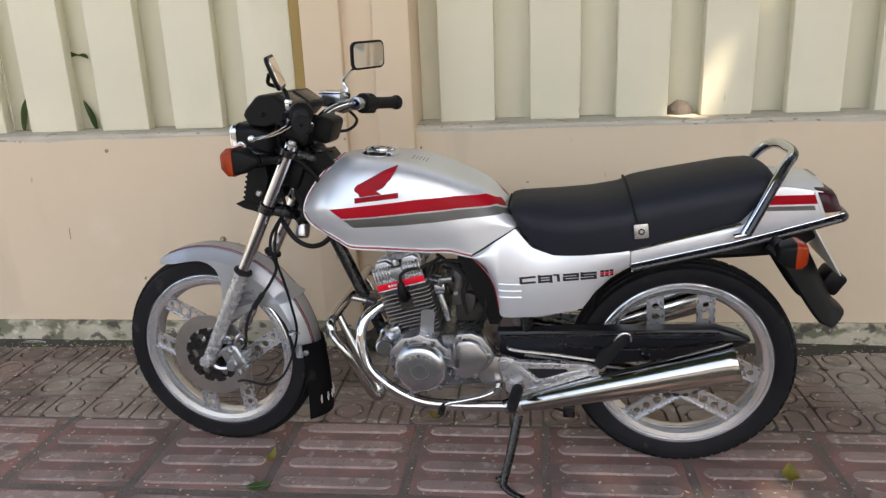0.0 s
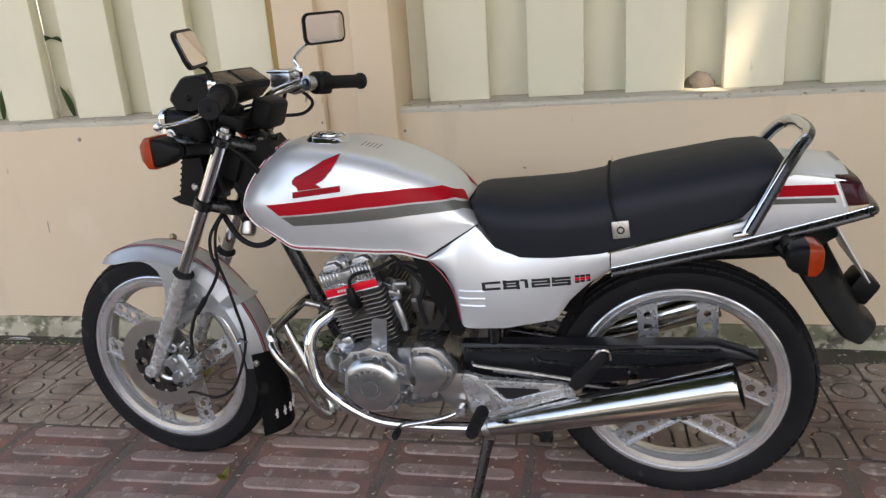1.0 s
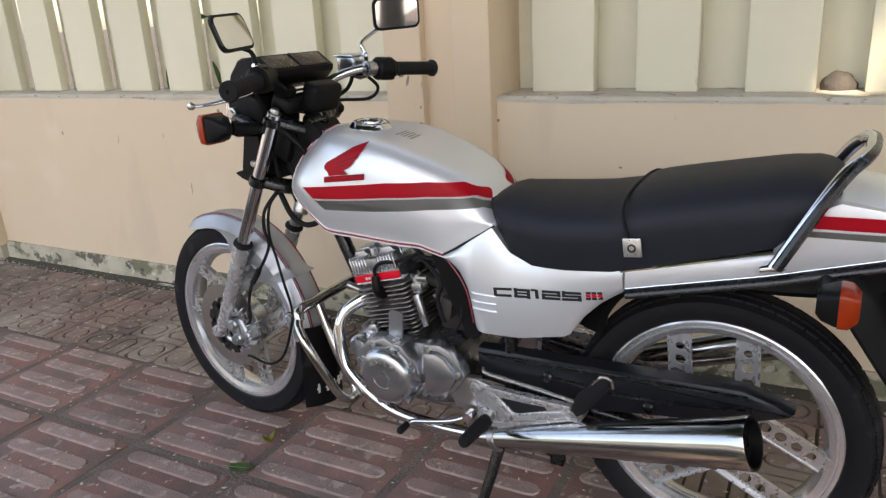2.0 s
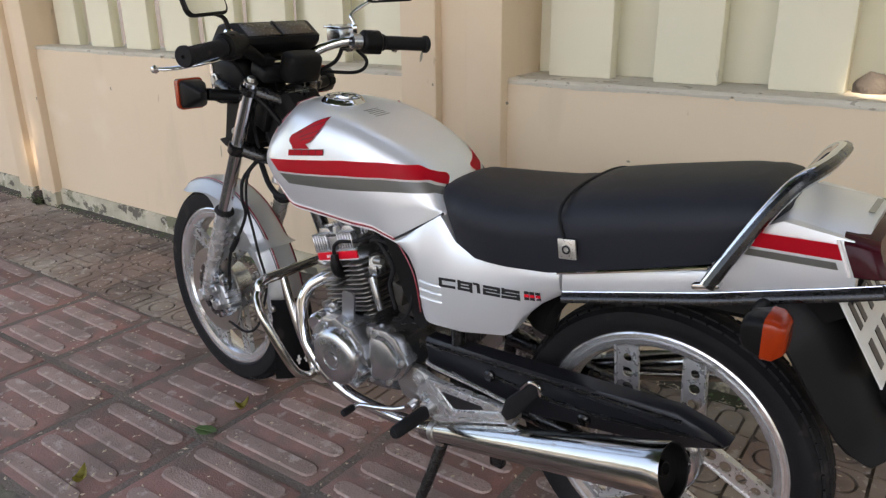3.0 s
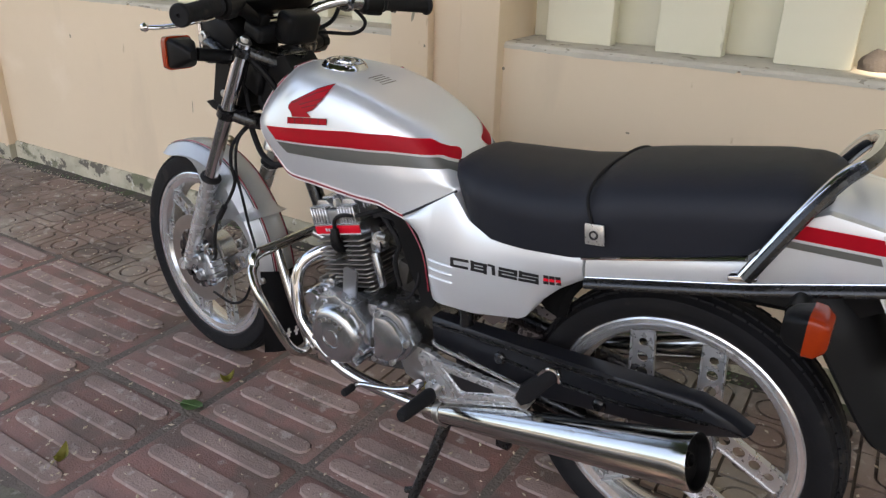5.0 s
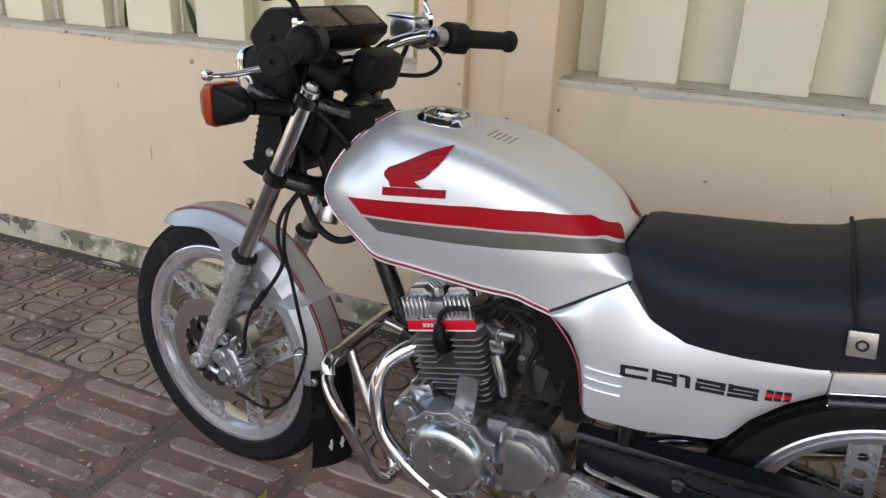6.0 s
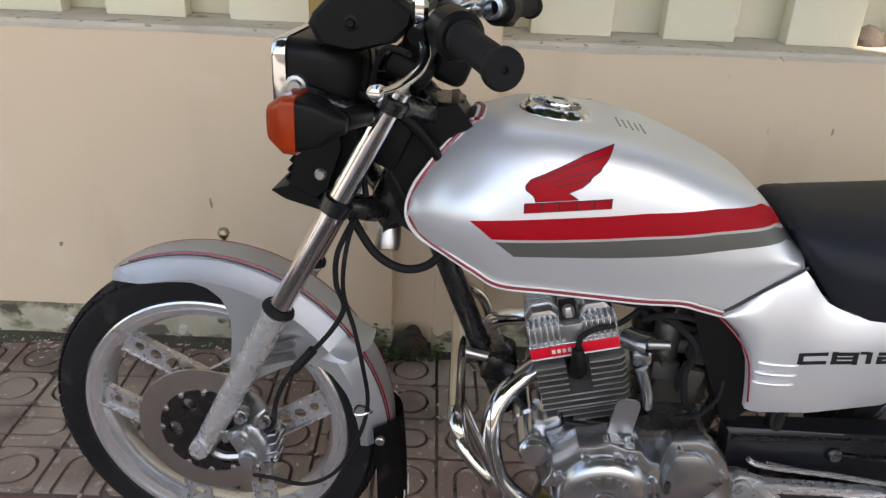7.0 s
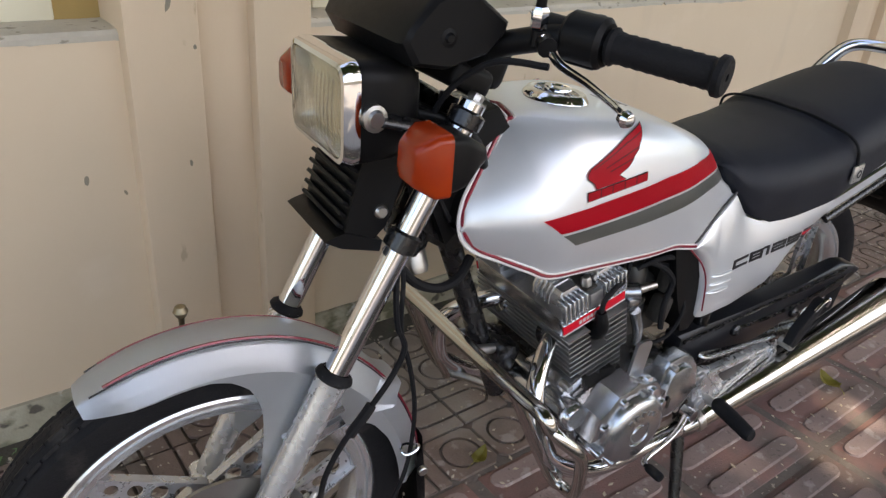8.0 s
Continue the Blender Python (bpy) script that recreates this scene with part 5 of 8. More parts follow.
def sides():
    for side in (-1, 1):
        xs = [0.113, 0.118, 0.13, 0.145, 0.155, 0.162, 0.168, 0.172, 0.176, 0.180] + list(np.linspace(0.19, 0.48, 24)) + [0.483]
        low_edge = ([0.113, 0.145, 0.162, 0.170, 0.176, 0.182, 0.27, 0.372, 0.385, 0.40, 0.44, 0.483], [0.600, 0.570, 0.535, 0.50, 0.455, 0.446, 0.450, 0.472, 0.484, 0.512, 0.553, 0.583])
        high_edge = ([0.113, 0.218, 0.232, 0.255, 0.290, 0.483], [0.603, 0.672, 0.650, 0.625, 0.613, 0.632])
        tuck = ([0.113, 0.217, 0.29, 0.40], [0.0, 0.024, 0.013, 0.0])

        def cover_line(x):
            return float(np.interp(x, [0.113, 0.2, 0.483], [0.121, 0.133, 0.130]))

        def cover_y(x, z):
            """How far out the cover's skin lies."""
            lo, hi = float(np.interp(x, *low_edge)), float(np.interp(x, *high_edge))
            f = min(1.0, max(0.0, (z - lo) / (hi - lo)))
            return panel_y(x, f, cover_line, 0.008, tuck)
        cover = panel("side_cover", xs, low_edge, high_edge, cover_line, 0.008, 0.03, SILVER, "silver side cover with dark model marks", side, tuck=tuck)
        # black bead drawn for the dark gap between tank and cover
        bm = bmesh.new()
        tube(bm, [(x, side * (max(tank_half(x, tank_low(x) + 0.006), float(np.interp(x, [0.113, 0.217], [0.117, 0.104]))) + 0.001), tank_low(x) + 0.005) for x in (0.112, 0.13, 0.15, 0.17, 0.185, 0.20, 0.219)], 0.0026, 6, 3)
        part("gap_bead", bm, INK, cover)
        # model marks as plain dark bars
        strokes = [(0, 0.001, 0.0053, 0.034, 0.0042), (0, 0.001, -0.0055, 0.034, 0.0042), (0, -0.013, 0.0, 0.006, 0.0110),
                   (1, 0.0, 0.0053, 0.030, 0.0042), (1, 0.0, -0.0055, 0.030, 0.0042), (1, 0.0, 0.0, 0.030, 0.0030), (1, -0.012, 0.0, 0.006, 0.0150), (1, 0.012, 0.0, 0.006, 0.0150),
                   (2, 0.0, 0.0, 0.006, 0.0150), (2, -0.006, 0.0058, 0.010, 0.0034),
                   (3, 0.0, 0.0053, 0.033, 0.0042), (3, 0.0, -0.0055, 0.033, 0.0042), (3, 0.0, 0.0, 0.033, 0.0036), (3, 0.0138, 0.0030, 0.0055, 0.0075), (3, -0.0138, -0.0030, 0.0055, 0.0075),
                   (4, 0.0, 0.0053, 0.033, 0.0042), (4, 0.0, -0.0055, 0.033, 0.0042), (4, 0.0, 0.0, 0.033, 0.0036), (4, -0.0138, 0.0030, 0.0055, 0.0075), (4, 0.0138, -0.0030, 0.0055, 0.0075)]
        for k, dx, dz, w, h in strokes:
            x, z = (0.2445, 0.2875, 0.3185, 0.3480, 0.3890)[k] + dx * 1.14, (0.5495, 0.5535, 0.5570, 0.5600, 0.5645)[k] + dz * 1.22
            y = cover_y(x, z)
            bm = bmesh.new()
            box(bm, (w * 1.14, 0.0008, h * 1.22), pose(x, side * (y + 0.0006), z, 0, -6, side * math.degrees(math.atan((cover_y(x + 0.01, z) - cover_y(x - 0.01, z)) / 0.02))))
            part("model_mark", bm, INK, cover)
        for k in range(3):
            for dz, red in ((0.0050, INK), (0.0, RED), (-0.0050, INK)):
                x, z = 0.4205 + 0.0105 * k, 0.5695 + 0.001 * k + dz * 1.2
                bm = bmesh.new()
                box(bm, (0.0092, 0.0008, 0.0050), pose(x, side * (cover_y(x, z) + 0.0006), z, 0, -6, side * -3))
                part("grade_mark", bm, red, cover)
        for k in range(3):
            z = 0.504 + 0.0165 * k
            bm = bmesh.new()
            tube(bm, [(x, side * (cover_y(x, z) - (0.003 if x in (0.176, 0.230) else -0.0004)), z) for x in (0.176, 0.181, 0.20, 0.224, 0.230)], 0.0030, 8, 3)
            part("rib", bm, SILVER, cover)
        bm = bmesh.new()
        tube(bm, [(0.113, side * 0.119, 0.598), (0.145, side * 0.126, 0.567), (0.165, side * 0.130, 0.53), (0.176, side * 0.132, 0.47)], 0.0014, 6, 4)
        part("piping", bm, DARK_RED, cover)
        # tail flank with black and chrome moulding
        xt = [0.4855, 0.49] + list(np.linspace(0.50, 0.885, 21)) + [0.893, 0.899, 0.903]
        tail = panel("tail_panel", xt, ([0.4855, 0.72, 0.945], [0.585, 0.640, 0.703]), ([0.4855, 0.735, 0.765, 0.80, 0.895, 0.915, 0.945], [0.630, 0.684, 0.742, 0.772, 0.758, 0.733, 0.710]),
                     lambda x: float(np.interp(x, [0.485, 0.7, 0.90, 0.945], [0.127, 0.120, 0.110, 0.104])), 0.004, 0.02, SILVER, "silver tail panel with a red stripe", side)
        low = [(x, side * float(np.interp(x, [0.485, 0.7, 0.90, 0.945], [0.131, 0.124, 0.114, 0.108])), float(np.interp(x, [0.4855, 0.72, 0.955], [0.587, 0.642, 0.707]))) for x in np.linspace(0.487, 0.943, 9)]
        bm = bmesh.new()
        tube(bm, [(x, y, z - 0.005) for x, y, z in low], 0.0105, 10, 3, None, 0.5)
        part("moulding", bm, GLOSS, tail, "black moulding strip")
        for dz in (0.0052, -0.0128):
            bm = bmesh.new()
            tube(bm, [(x, y + side * 0.001, z + dz) for x, y, z in low], 0.0014, 8, 3)
            part("chrome_strip", bm, CHROME, tail)
        for mat, z0, z1, q in ((RED, 0.752, 0.731, "red_stripe"), (GREY, 0.727, 0.717, "grey_stripe")):
            bm = bmesh.new()
            rows = []
            for z in (z0, z1):
                rows.append([bm.verts.new((x, side * (float(np.interp(x, [0.485, 0.7, 0.90, 0.945], [0.127, 0.120, 0.110, 0.104])) + 0.0055), z + 0.010 * (x - 0.8))) for x in np.linspace(0.775 + (z0 - z) * 0.4 - 0.018, 0.877 + (z0 - z) * 0.45, 10)])
            for k in range(9):
                bm.faces.new((rows[0][k], rows[0][k + 1], rows[1][k + 1], rows[1][k]))
            bmesh.ops.solidify(bm, geom=bm.faces[:], thickness=0.0006)
            part(q, bm, mat, tail)
    # tail top and lamp
    bm = bmesh.new()
    rings = []
    for x in np.linspace(0.72, 0.906, 14):
        half = float(np.interp(x, [0.72, 0.906], [0.119, 0.110]))
        top = float(np.interp(x, [0.72, 0.78, 0.80, 0.895, 0.906], [0.72, 0.775, 0.785, 0.777, 0.770]))
        ring = [Vector((x, half * u, top - (0.026 if x > 0.76 else 0.02) * abs(u) ** 3.0)) for u in np.linspace(-1, 1, 17)]
        ring += [Vector((x, half * u * 0.9, top - 0.06)) for u in np.linspace(1, -1, 17)]
        rings.append(ring)
    loft(bm, rings)
    top = part("tail_cowl", bm, SILVER, motorcycle, "silver tail cowl", 45)
    bm = bmesh.new()
    box(bm, (0.0006, 0.07, 0.008), pose(0.897, 0, 0.7775, 0, -85, 0))
    part("tail_lettering", bm, GREY, top)
    bm = bmesh.new()
    rings = []
    for f in np.linspace(0, 1, 7):
        half = 0.1165 * (1 - 0.10 * f ** 3)
        zt, zb = 0.770 - 0.007 * f ** 2, 0.708 + 0.002 * f
        ring = []
        for yy, zz in [(q[0] * 2, q[1] * 2) for q in round_rect(1, 1, 0.10, 4)]:
            z = zb + (zt - zb - 0.012 * abs(yy) ** 3) * (zz + 1) / 2
            ring.append(Vector((0.876 + 0.038 * f + (0.771 - z) * 0.42, yy * half, z)))
        rings.append(ring)
    loft(bm, rings)
    part("tail_lamp", bm, TAIL_RED, top, "dark red tail lamp lens")
    for side in (-1, 1):
        bm = bmesh.new()
        tube(bm, [(0.870 + (0.771 - z) * 0.42, side * (0.1150 if z < 0.765 else 0.108), z) for z in (0.711, 0.722, 0.735, 0.748, 0.758)], 0.0024, 8, 4)
        part("lamp_edging", bm, WHITE, top)
    bm = bmesh.new()
    tube(bm, [(0.935, -0.113, 0.700), (0.950, -0.095, 0.703), (0.956, 0, 0.704), (0.950, 0.095, 0.703), (0.935, 0.113, 0.700)], 0.010, 10, 5, None, 0.6)
    part("rear_moulding", bm, GLOSS, top)


def seat():
    xs = [0.196, 0.199, 0.205, 0.214, 0.226, 0.24, 0.259, 0.28, 0.306] + list(np.linspace(0.335, 0.445, 6)) + [0.458, 0.468, 0.478, 0.488, 0.50, 0.515, 0.54] + list(np.linspace(0.57, 0.70, 6)) + [0.722, 0.745, 0.762, 0.778, 0.792, 0.802, 0.806]
    tops = ([0.196, 0.205, 0.226, 0.26, 0.332, 0.40, 0.455, 0.470, 0.490, 0.506, 0.56, 0.65, 0.72, 0.765, 0.79, 0.806], [0.706, 0.725, 0.732, 0.733, 0.735, 0.740, 0.749, 0.752, 0.764, 0.769, 0.780, 0.796, 0.808, 0.811, 0.802, 0.780])
    lows = ([0.196, 0.205, 0.226, 0.259, 0.306, 0.38, 0.463, 0.60, 0.722, 0.767, 0.806], [0.716, 0.702, 0.670, 0.628, 0.611, 0.614, 0.624, 0.660, 0.694, 0.740, 0.778])
    bm = bmesh.new()
    rings = []
    for x in xs:
        t, l = float(np.interp(x, *tops)), float(np.interp(x, *lows))
        half = float(np.interp(x, [0.196, 0.215, 0.26, 0.34, 0.47, 0.70, 0.78, 0.806], [0.066, 0.098, 0.124, 0.141, 0.147, 0.136, 0.122, 0.088]))
        crown = min(0.052, (t - l) * 0.60)
        left = []
        for k in range(5):
            f = k / 4
            left.append(Vector((x, -half * (0.955 + 0.045 * math.sin(f * math.pi / 2)), l + (t - crown - l) * f)))
        for k in range(1, 13):
            a = k / 12
            y = half * (1 - a)
            left.append(Vector((x, -y, t - crown + crown * (1 - (y / half) ** 2.7) ** 0.60)))
        rings.append(left + [Vector((p.x, -p.y, p.z)) for p in reversed(left[:-1])])
    loft(bm, rings)
    dual = part("seat", bm, VINYL, motorcycle, "stepped black vinyl dual seat", 60)
    for y in (-1, 1):
        bm = bmesh.new()
        tube(bm, [(0.506, y * 0.1445, 0.665), (0.498, y * 0.1485, 0.69), (0.487, y * 0.147, 0.722), (0.482, y * 0.133, 0.740), (0.479, y * 0.100, 0.751), (0.478, y * 0.05, 0.7575), (0.478, 0, 0.7585)], 0.0028, 8, 5)
        part("seat_strap", bm, RUBBER, dual, "black seat strap")
    for y in (-0.1505, 0.1505):
        bm = bmesh.new()
        box(bm, (0.032, 0.005, 0.034), pose(0.504, y, 0.678, 0, -6, 0), 0.002)
        lathe(bm, [(0.0, -0.004), (0.008, -0.004), (0.009, 0.0), (0.009, 0.004)], 16, pose(0.504, y, 0.678))
        badge = part("seat_badge", bm, BADGE, dual, "small square metal strap badge")
        bm = bmesh.new()
        lathe(bm, [(0.0075, 0.0), (0.0075, -0.0006), (0.0045, -0.0006), (0.0045, 0.0)], 20, pose(0.504, y + (-0.0040 if y < 0 else 0.0046), 0.678))
        part("badge_ring", bm, INK, badge)
    for y in (-1, 1):
        bm = bmesh.new()
        tube(bm, [(x, y * (0.137), float(np.interp(x, *lows)) - 0.002) for x in (0.48, 0.56, 0.64, 0.70, 0.722)], 0.003, 6, 3)
        part("seat_trim", bm, CHROME, dual)


def grab_rail():
    path = [(0.727, -0.150, 0.670), (0.748, -0.143, 0.710), (0.782, -0.126, 0.772), (0.810, -0.106, 0.815), (0.828, -0.084, 0.831), (0.837, -0.045, 0.836), (0.838, 0, 0.837)]
    path += [(x, -y, z) for x, y, z in reversed(path[:-1])]
    bm = bmesh.new()
    tube(bm, path, 0.0125, 14, 5, None, 0.8)
    for y in (-0.142, 0.142):
        box(bm, (0.040, 0.022, 0.010), pose(0.724, y, 0.668, 0, -14, 0), 0.004)
    rail = part("grab_rail", bm, CHROME, motorcycle, "chromed grab rail with a black inlay")
    for run in (path[:7], path[-7:]):
        bm = bmesh.new()
        tube(bm, [(x + 0.004, y * 1.07, z + 0.003) for x, y, z in run], 0.0085, 8, 5)
        part("inlay", bm, GLOSS, rail)


def rear_guard():
    """Black rear mudguard with the number plate, and the rear indicators."""
    rings = []
    for f in np.linspace(0, 1, 16):
        x = float(np.interp(f, [0, 0.3, 0.6, 0.85, 1], [0.826, 0.868, 0.915, 0.955, 0.985]))
        z = float(np.interp(f, [0, 0.3, 0.6, 0.85, 1], [0.655, 0.612, 0.530, 0.462, 0.440]))
        deep = float(np.interp(f, [0, 0.3, 0.7, 1], [0.075, 0.070, 0.060, 0.045]))
        half = float(np.interp(f, [0, 0.3, 0.8, 1], [0.100, 0.108, 0.100, 0.086]))
        nrm = Vector((0.80, 0, 0.60))
        ring = []
        for u in np.linspace(-1, 1, 13):
            d = deep * (0.35 - abs(u) ** 4)
            ring.append(Vector((x, u * half, z)) + nrm * d)
        ring += [p - nrm * 0.006 - Vector((0, p.y * 0.05, 0)) for p in reversed(ring)]
        rings.append(ring)
    bm = bmesh.new()
    loft(bm, rings)
    slab(bm, [(0.78, 0.640), (0.90, 0.668), (0.90, 0.640), (0.84, 0.598), (0.80, 0.612)], -0.075, 0.075, [], 0.006)
    guard = part("rear_mudguard", bm, BLACK, motorcycle, "black plastic rear mudguard")
    bm = bmesh.new()
    box(bm, (0.05, 0.070, 0.055), pose(0.968, 0, 0.512, 0, 32, 0), 0.010)
    part("reflector_box", bm, BLACK, guard)
    m = pose(0.920, 0, 0.617, 0, -31, 0)
    bm = bmesh.new()
    box(bm, (0.003, 0.212, 0.136), m, 0.001)
    plate = part("number_plate", bm, PLATE_WHITE, guard, "white number plate with dark bars")
    for z, ys in ((0.031, (-0.078, -0.048, 0.0, 0.032, 0.068)), (-0.031, (-0.070, -0.024, 0.022, 0.068))):
        for y in ys:
            bm = bmesh.new()
            box(bm, (0.001, 0.017 if z > 0 else 0.020, 0.040), m @ Matrix.Translation((0.0022, y, z)), 0.0)
            part("plate_bar", bm, INK, plate)
    for y in (-1, 1):
        bm = bmesh.new()
        tube(bm, [(0.800, y * 0.07, 0.650), (0.800, y * 0.12, 0.648), (0.802, y * 0.165, 0.645)], [0.014, 0.012, 0.015], 12, 4)
        rings = []
        for x, w, h in ((0.792, 0.028, 0.030), (0.800, 0.038, 0.042), (0.818, 0.045, 0.051), (0.822, 0.046, 0.052)):
            rings.append([Vector((x, y * 0.186 + u * 1.15, 0.640 + v * 1.10 - 0.10 * u * y)) for u, v in round_rect(w, h, 0.010, 4)])
        loft(bm, rings)
        lamp = part("rear_indicator", bm, BLACK, guard, "black rear indicator with an amber lens")
        bm = bmesh.new()
        rings = []
        for x, w, h in ((0.822, 0.047, 0.054), (0.836, 0.046, 0.053), (0.847, 0.034, 0.040), (0.849, 0.028, 0.034)):
            rings.append([Vector((x, y * 0.186 + u * 1.15, 0.640 + v * 1.10 - 0.10 * u * y)) for u, v in round_rect(w, h, 0.009, 4)])
        loft(bm, rings)
        part("indicator_lens", bm, AMBER, lamp, "amber lens")


sides()
seat()
grab_rail()
rear_guard()


# ---- frame, engine, exhaust ----
def frame_tubes():
    bm = bmesh.new()
    tube(bm, [(-0.300, 0, 0.690), (-0.270, 0, 0.620), (-0.185, 0, 0.416), (-0.150, 0, 0.330)], 0.0170, 14, 5)
    tube(bm, [(-0.30, 0, 0.76), (-0.05, 0, 0.70), (0.20, 0, 0.66)], 0.020, 12, 5)
    for y in (-0.075, 0.075):
        tube(bm, [(0.16, y * 0.5, 0.66), (0.23, y * 1.2, 0.52), (0.24, y * 1.3, 0.34), (0.22, y * 1.3, 0.24)], 0.015, 10, 5)
        tube(bm, [(0.20, y, 0.64), (0.50, y * 1.2, 0.60), (0.85, y, 0.66)], 0.012, 10, 5)
    part("frame_tube", bm, GLOSS, motorcycle, "black enamelled frame")
    bm = bmesh.new()
    slab(bm, [(-0.352, 0.742), (-0.318, 0.668), (-0.296, 0.690), (-0.230, 0.815), (-0.256, 0.850), (-0.292, 0.842), (-0.322, 0.800)], -0.044, 0.044, [], 0.008)
    part("steering_head_gusset", bm, BLACK, motorcycle)
    bm = bmesh.new()
    box(bm, (0.05, 0.08, 0.05), pose(-0.170, 0, 0.425, 0, 20, 0), 0.01)
    part("engine_mount", bm, GLOSS, motorcycle)
    bm = bmesh.new()
    slab(bm, [(0.075, 0.612), (0.113, 0.604), (0.145, 0.578), (0.165, 0.54), (0.176, 0.49), (0.182, 0.44), (0.172, 0.425), (0.150, 0.426), (0.143, 0.45), (0.118, 0.50), (0.102, 0.54), (0.085, 0.585)], -0.118, 0.118, [], 0.006)
    part("air_box", bm, BLACK, motorcycle, "black airbox behind the engine")
    bm = bmesh.new()
    for y in (-0.10, 0.10):
        tube(bm, [(0.235, y, 0.335), (0.42, y, 0.310), (0.630, y, 0.281)], [0.022, 0.018, 0.016], 12, 3)
    tube(bm, [(0.40, -0.105, 0.31), (0.40, 0.105, 0.31)], 0.015, 10, 1)
    part("swingarm", bm, GLOSS, motorcycle)
    bm = bmesh.new()
    slab(bm, [(0.30, 0.60), (0.44, 0.58), (0.50, 0.60), (0.55, 0.64), (0.42, 0.64)], -0.08, 0.08, [], 0.006)
    tube(bm, [(0.37, 0, 0.46), (0.385, 0, 0.52), (0.44, 0, 0.585), (0.55, 0, 0.625), (0.70, 0, 0.628), (0.85, 0, 0.64)], 0.030, 10, 5, None, 2.2)
    part("inner_mudguard", bm, BLACK, motorcycle)


ENG = pose(-0.0505, 0, 0.447, 0, -15, 0)


def engine():
    # crankcase
    bm = bmesh.new()
    rings = []
    for y, g in ((-0.142, 0.90), (-0.134, 0.97), (-0.10, 1.0), (0.10, 1.0), (0.134, 0.97), (0.142, 0.90)):
        outline = [(-0.115, 0.350), (-0.105, 0.385), (-0.070, 0.402), (0.020, 0.408), (0.085, 0.415), (0.130, 0.400), (0.158, 0.360), (0.160, 0.305), (0.135, 0.272), (0.07, 0.258), (-0.04, 0.252), (-0.090, 0.272), (-0.110, 0.310)]
        rings.append([Vector((0.02 + (x - 0.02) * g, y, 0.33 + (z - 0.33) * g)) for x, z in outline])
    loft(bm, rings)
    case = part("engine", bm, CRANK, motorcycle, "twin-cylinder engine with dull alloy covers", 30)
    for side in (-1, 1):
        flip = Matrix.Diagonal((1, -side, 1, 1))
        # round alternator cover with a sunken boss
        c = Vector((-0.017, side * 0.145, 0.335))
        bm = bmesh.new()
        lathe(bm, [(0.068, 0.0), (0.066, -0.036), (0.0625, -0.049), (0.056, -0.0560), (0.046, -0.0590), (0.024, -0.0605), (0.0225, -0.0580), (0.017, -0.0580), (0.0155, -0.0605), (0.0, -0.0605)], 48, Matrix.Translation(c) @ flip)
        part("alternator_cover", bm, ALLOY, case, "round cast engine cover")
        for k in range(5):
            bm = bmesh.new()
            a = radians(130 - 20 * k)
            box(bm, (0.007, 0.0014, 0.008), Matrix.Translation(c + Vector((0.040 * math.cos(a), side * 0.0608, 0.040 * math.sin(a)))) @ pose(0, 0, 0, 0, 90 - math.degrees(a), 0))
            part("cover_mark", bm, STEEL, case)
        # raised scalloped rim above the cover, with its screws
        bm = bmesh.new()
        pts = [(0.084 * math.cos(radians(a)) * (1.04 if a % 30 == 0 else 0.97), 0.084 * math.sin(radians(a)) * (1.04 if a % 30 == 0 else 0.97)) for a in range(0, 181, 15)]
        pts += [(0.060 * math.cos(radians(a)), 0.060 * math.sin(radians(a))) for a in range(180, -1, -15)]
        slab(bm, [(x - 0.017, z + 0.335) for x, z in pts], 0.0, -0.046, [], 0.004, Matrix.Translation((0, side * 0.138, 0)) @ flip)
        part("cover_web", bm, ALLOY, case)
        for a in (20, 62, 118, 160, 205, 250, 310, 345):
            bm = bmesh.new()
            lathe(bm, [(0, -0.046), (0.0055, -0.046), (0.0075, -0.042), (0.0085, 0.0)], 10, Matrix.Translation(c + Vector((0.071 * math.cos(radians(a)), 0, 0.071 * math.sin(radians(a))))) @ flip)
            part("cover_bolt", bm, POLISHED, case)
        # sprocket cover: a domed plate with a facet
        bm = bmesh.new()
        outline = [(0.064, 0.404), (0.074, 0.418), (0.110, 0.422), (0.134, 0.411), (0.156, 0.384), (0.166, 0.362), (0.160, 0.346), (0.142, 0.322), (0.116, 0.303), (0.092, 0.295), (0.072, 0.297), (0.060, 0.312), (0.059, 0.35)]
        slab(bm, outline, 0.0, -0.028, [], 0.006, Matrix.Translation((0, side * 0.140, 0)) @ flip)
        slab(bm, [(0.092 + (x - 0.092) * 0.82, 0.340 + (z - 0.340) * 0.84) for x, z in outline], -0.02, -0.042, [], 0.014, Matrix.Translation((0, side * 0.140, 0)) @ flip)
        cover = part("sprocket_cover", bm, ALLOY, case, "polished alloy sprocket cover")
        # dark strip laid on the cover in place of a shaded slot
        bm = bmesh.new()
        slab(bm, round_rect(0.008, 0.022, 0.0039), 0.0, -0.0008, [], 0.0, Matrix.Translation((0.074, side * 0.182, 0.345)) @ flip)
        part("painted_cover_slot", bm, GRIME_SHADE, cover)
        for x, z in ((0.082, 0.407), (0.152, 0.362), (0.070, 0.302), (0.116, 0.308)):
            bm = bmesh.new()
            knob(bm, (x, side * 0.172, z), 0.006, 0.005)
            part("cover_bolt", bm, STEEL, case)
    # starter motor in front
    bm = bmesh.new()
    lathe(bm, [(0, -0.155), (0.020, -0.155), (0.0245, -0.150), (0.026, -0.138), (0.026, -0.090), (0.030, -0.086), (0.030, 0.02), (0, 0.02)], 28, pose(-0.115, 0, 0.367))
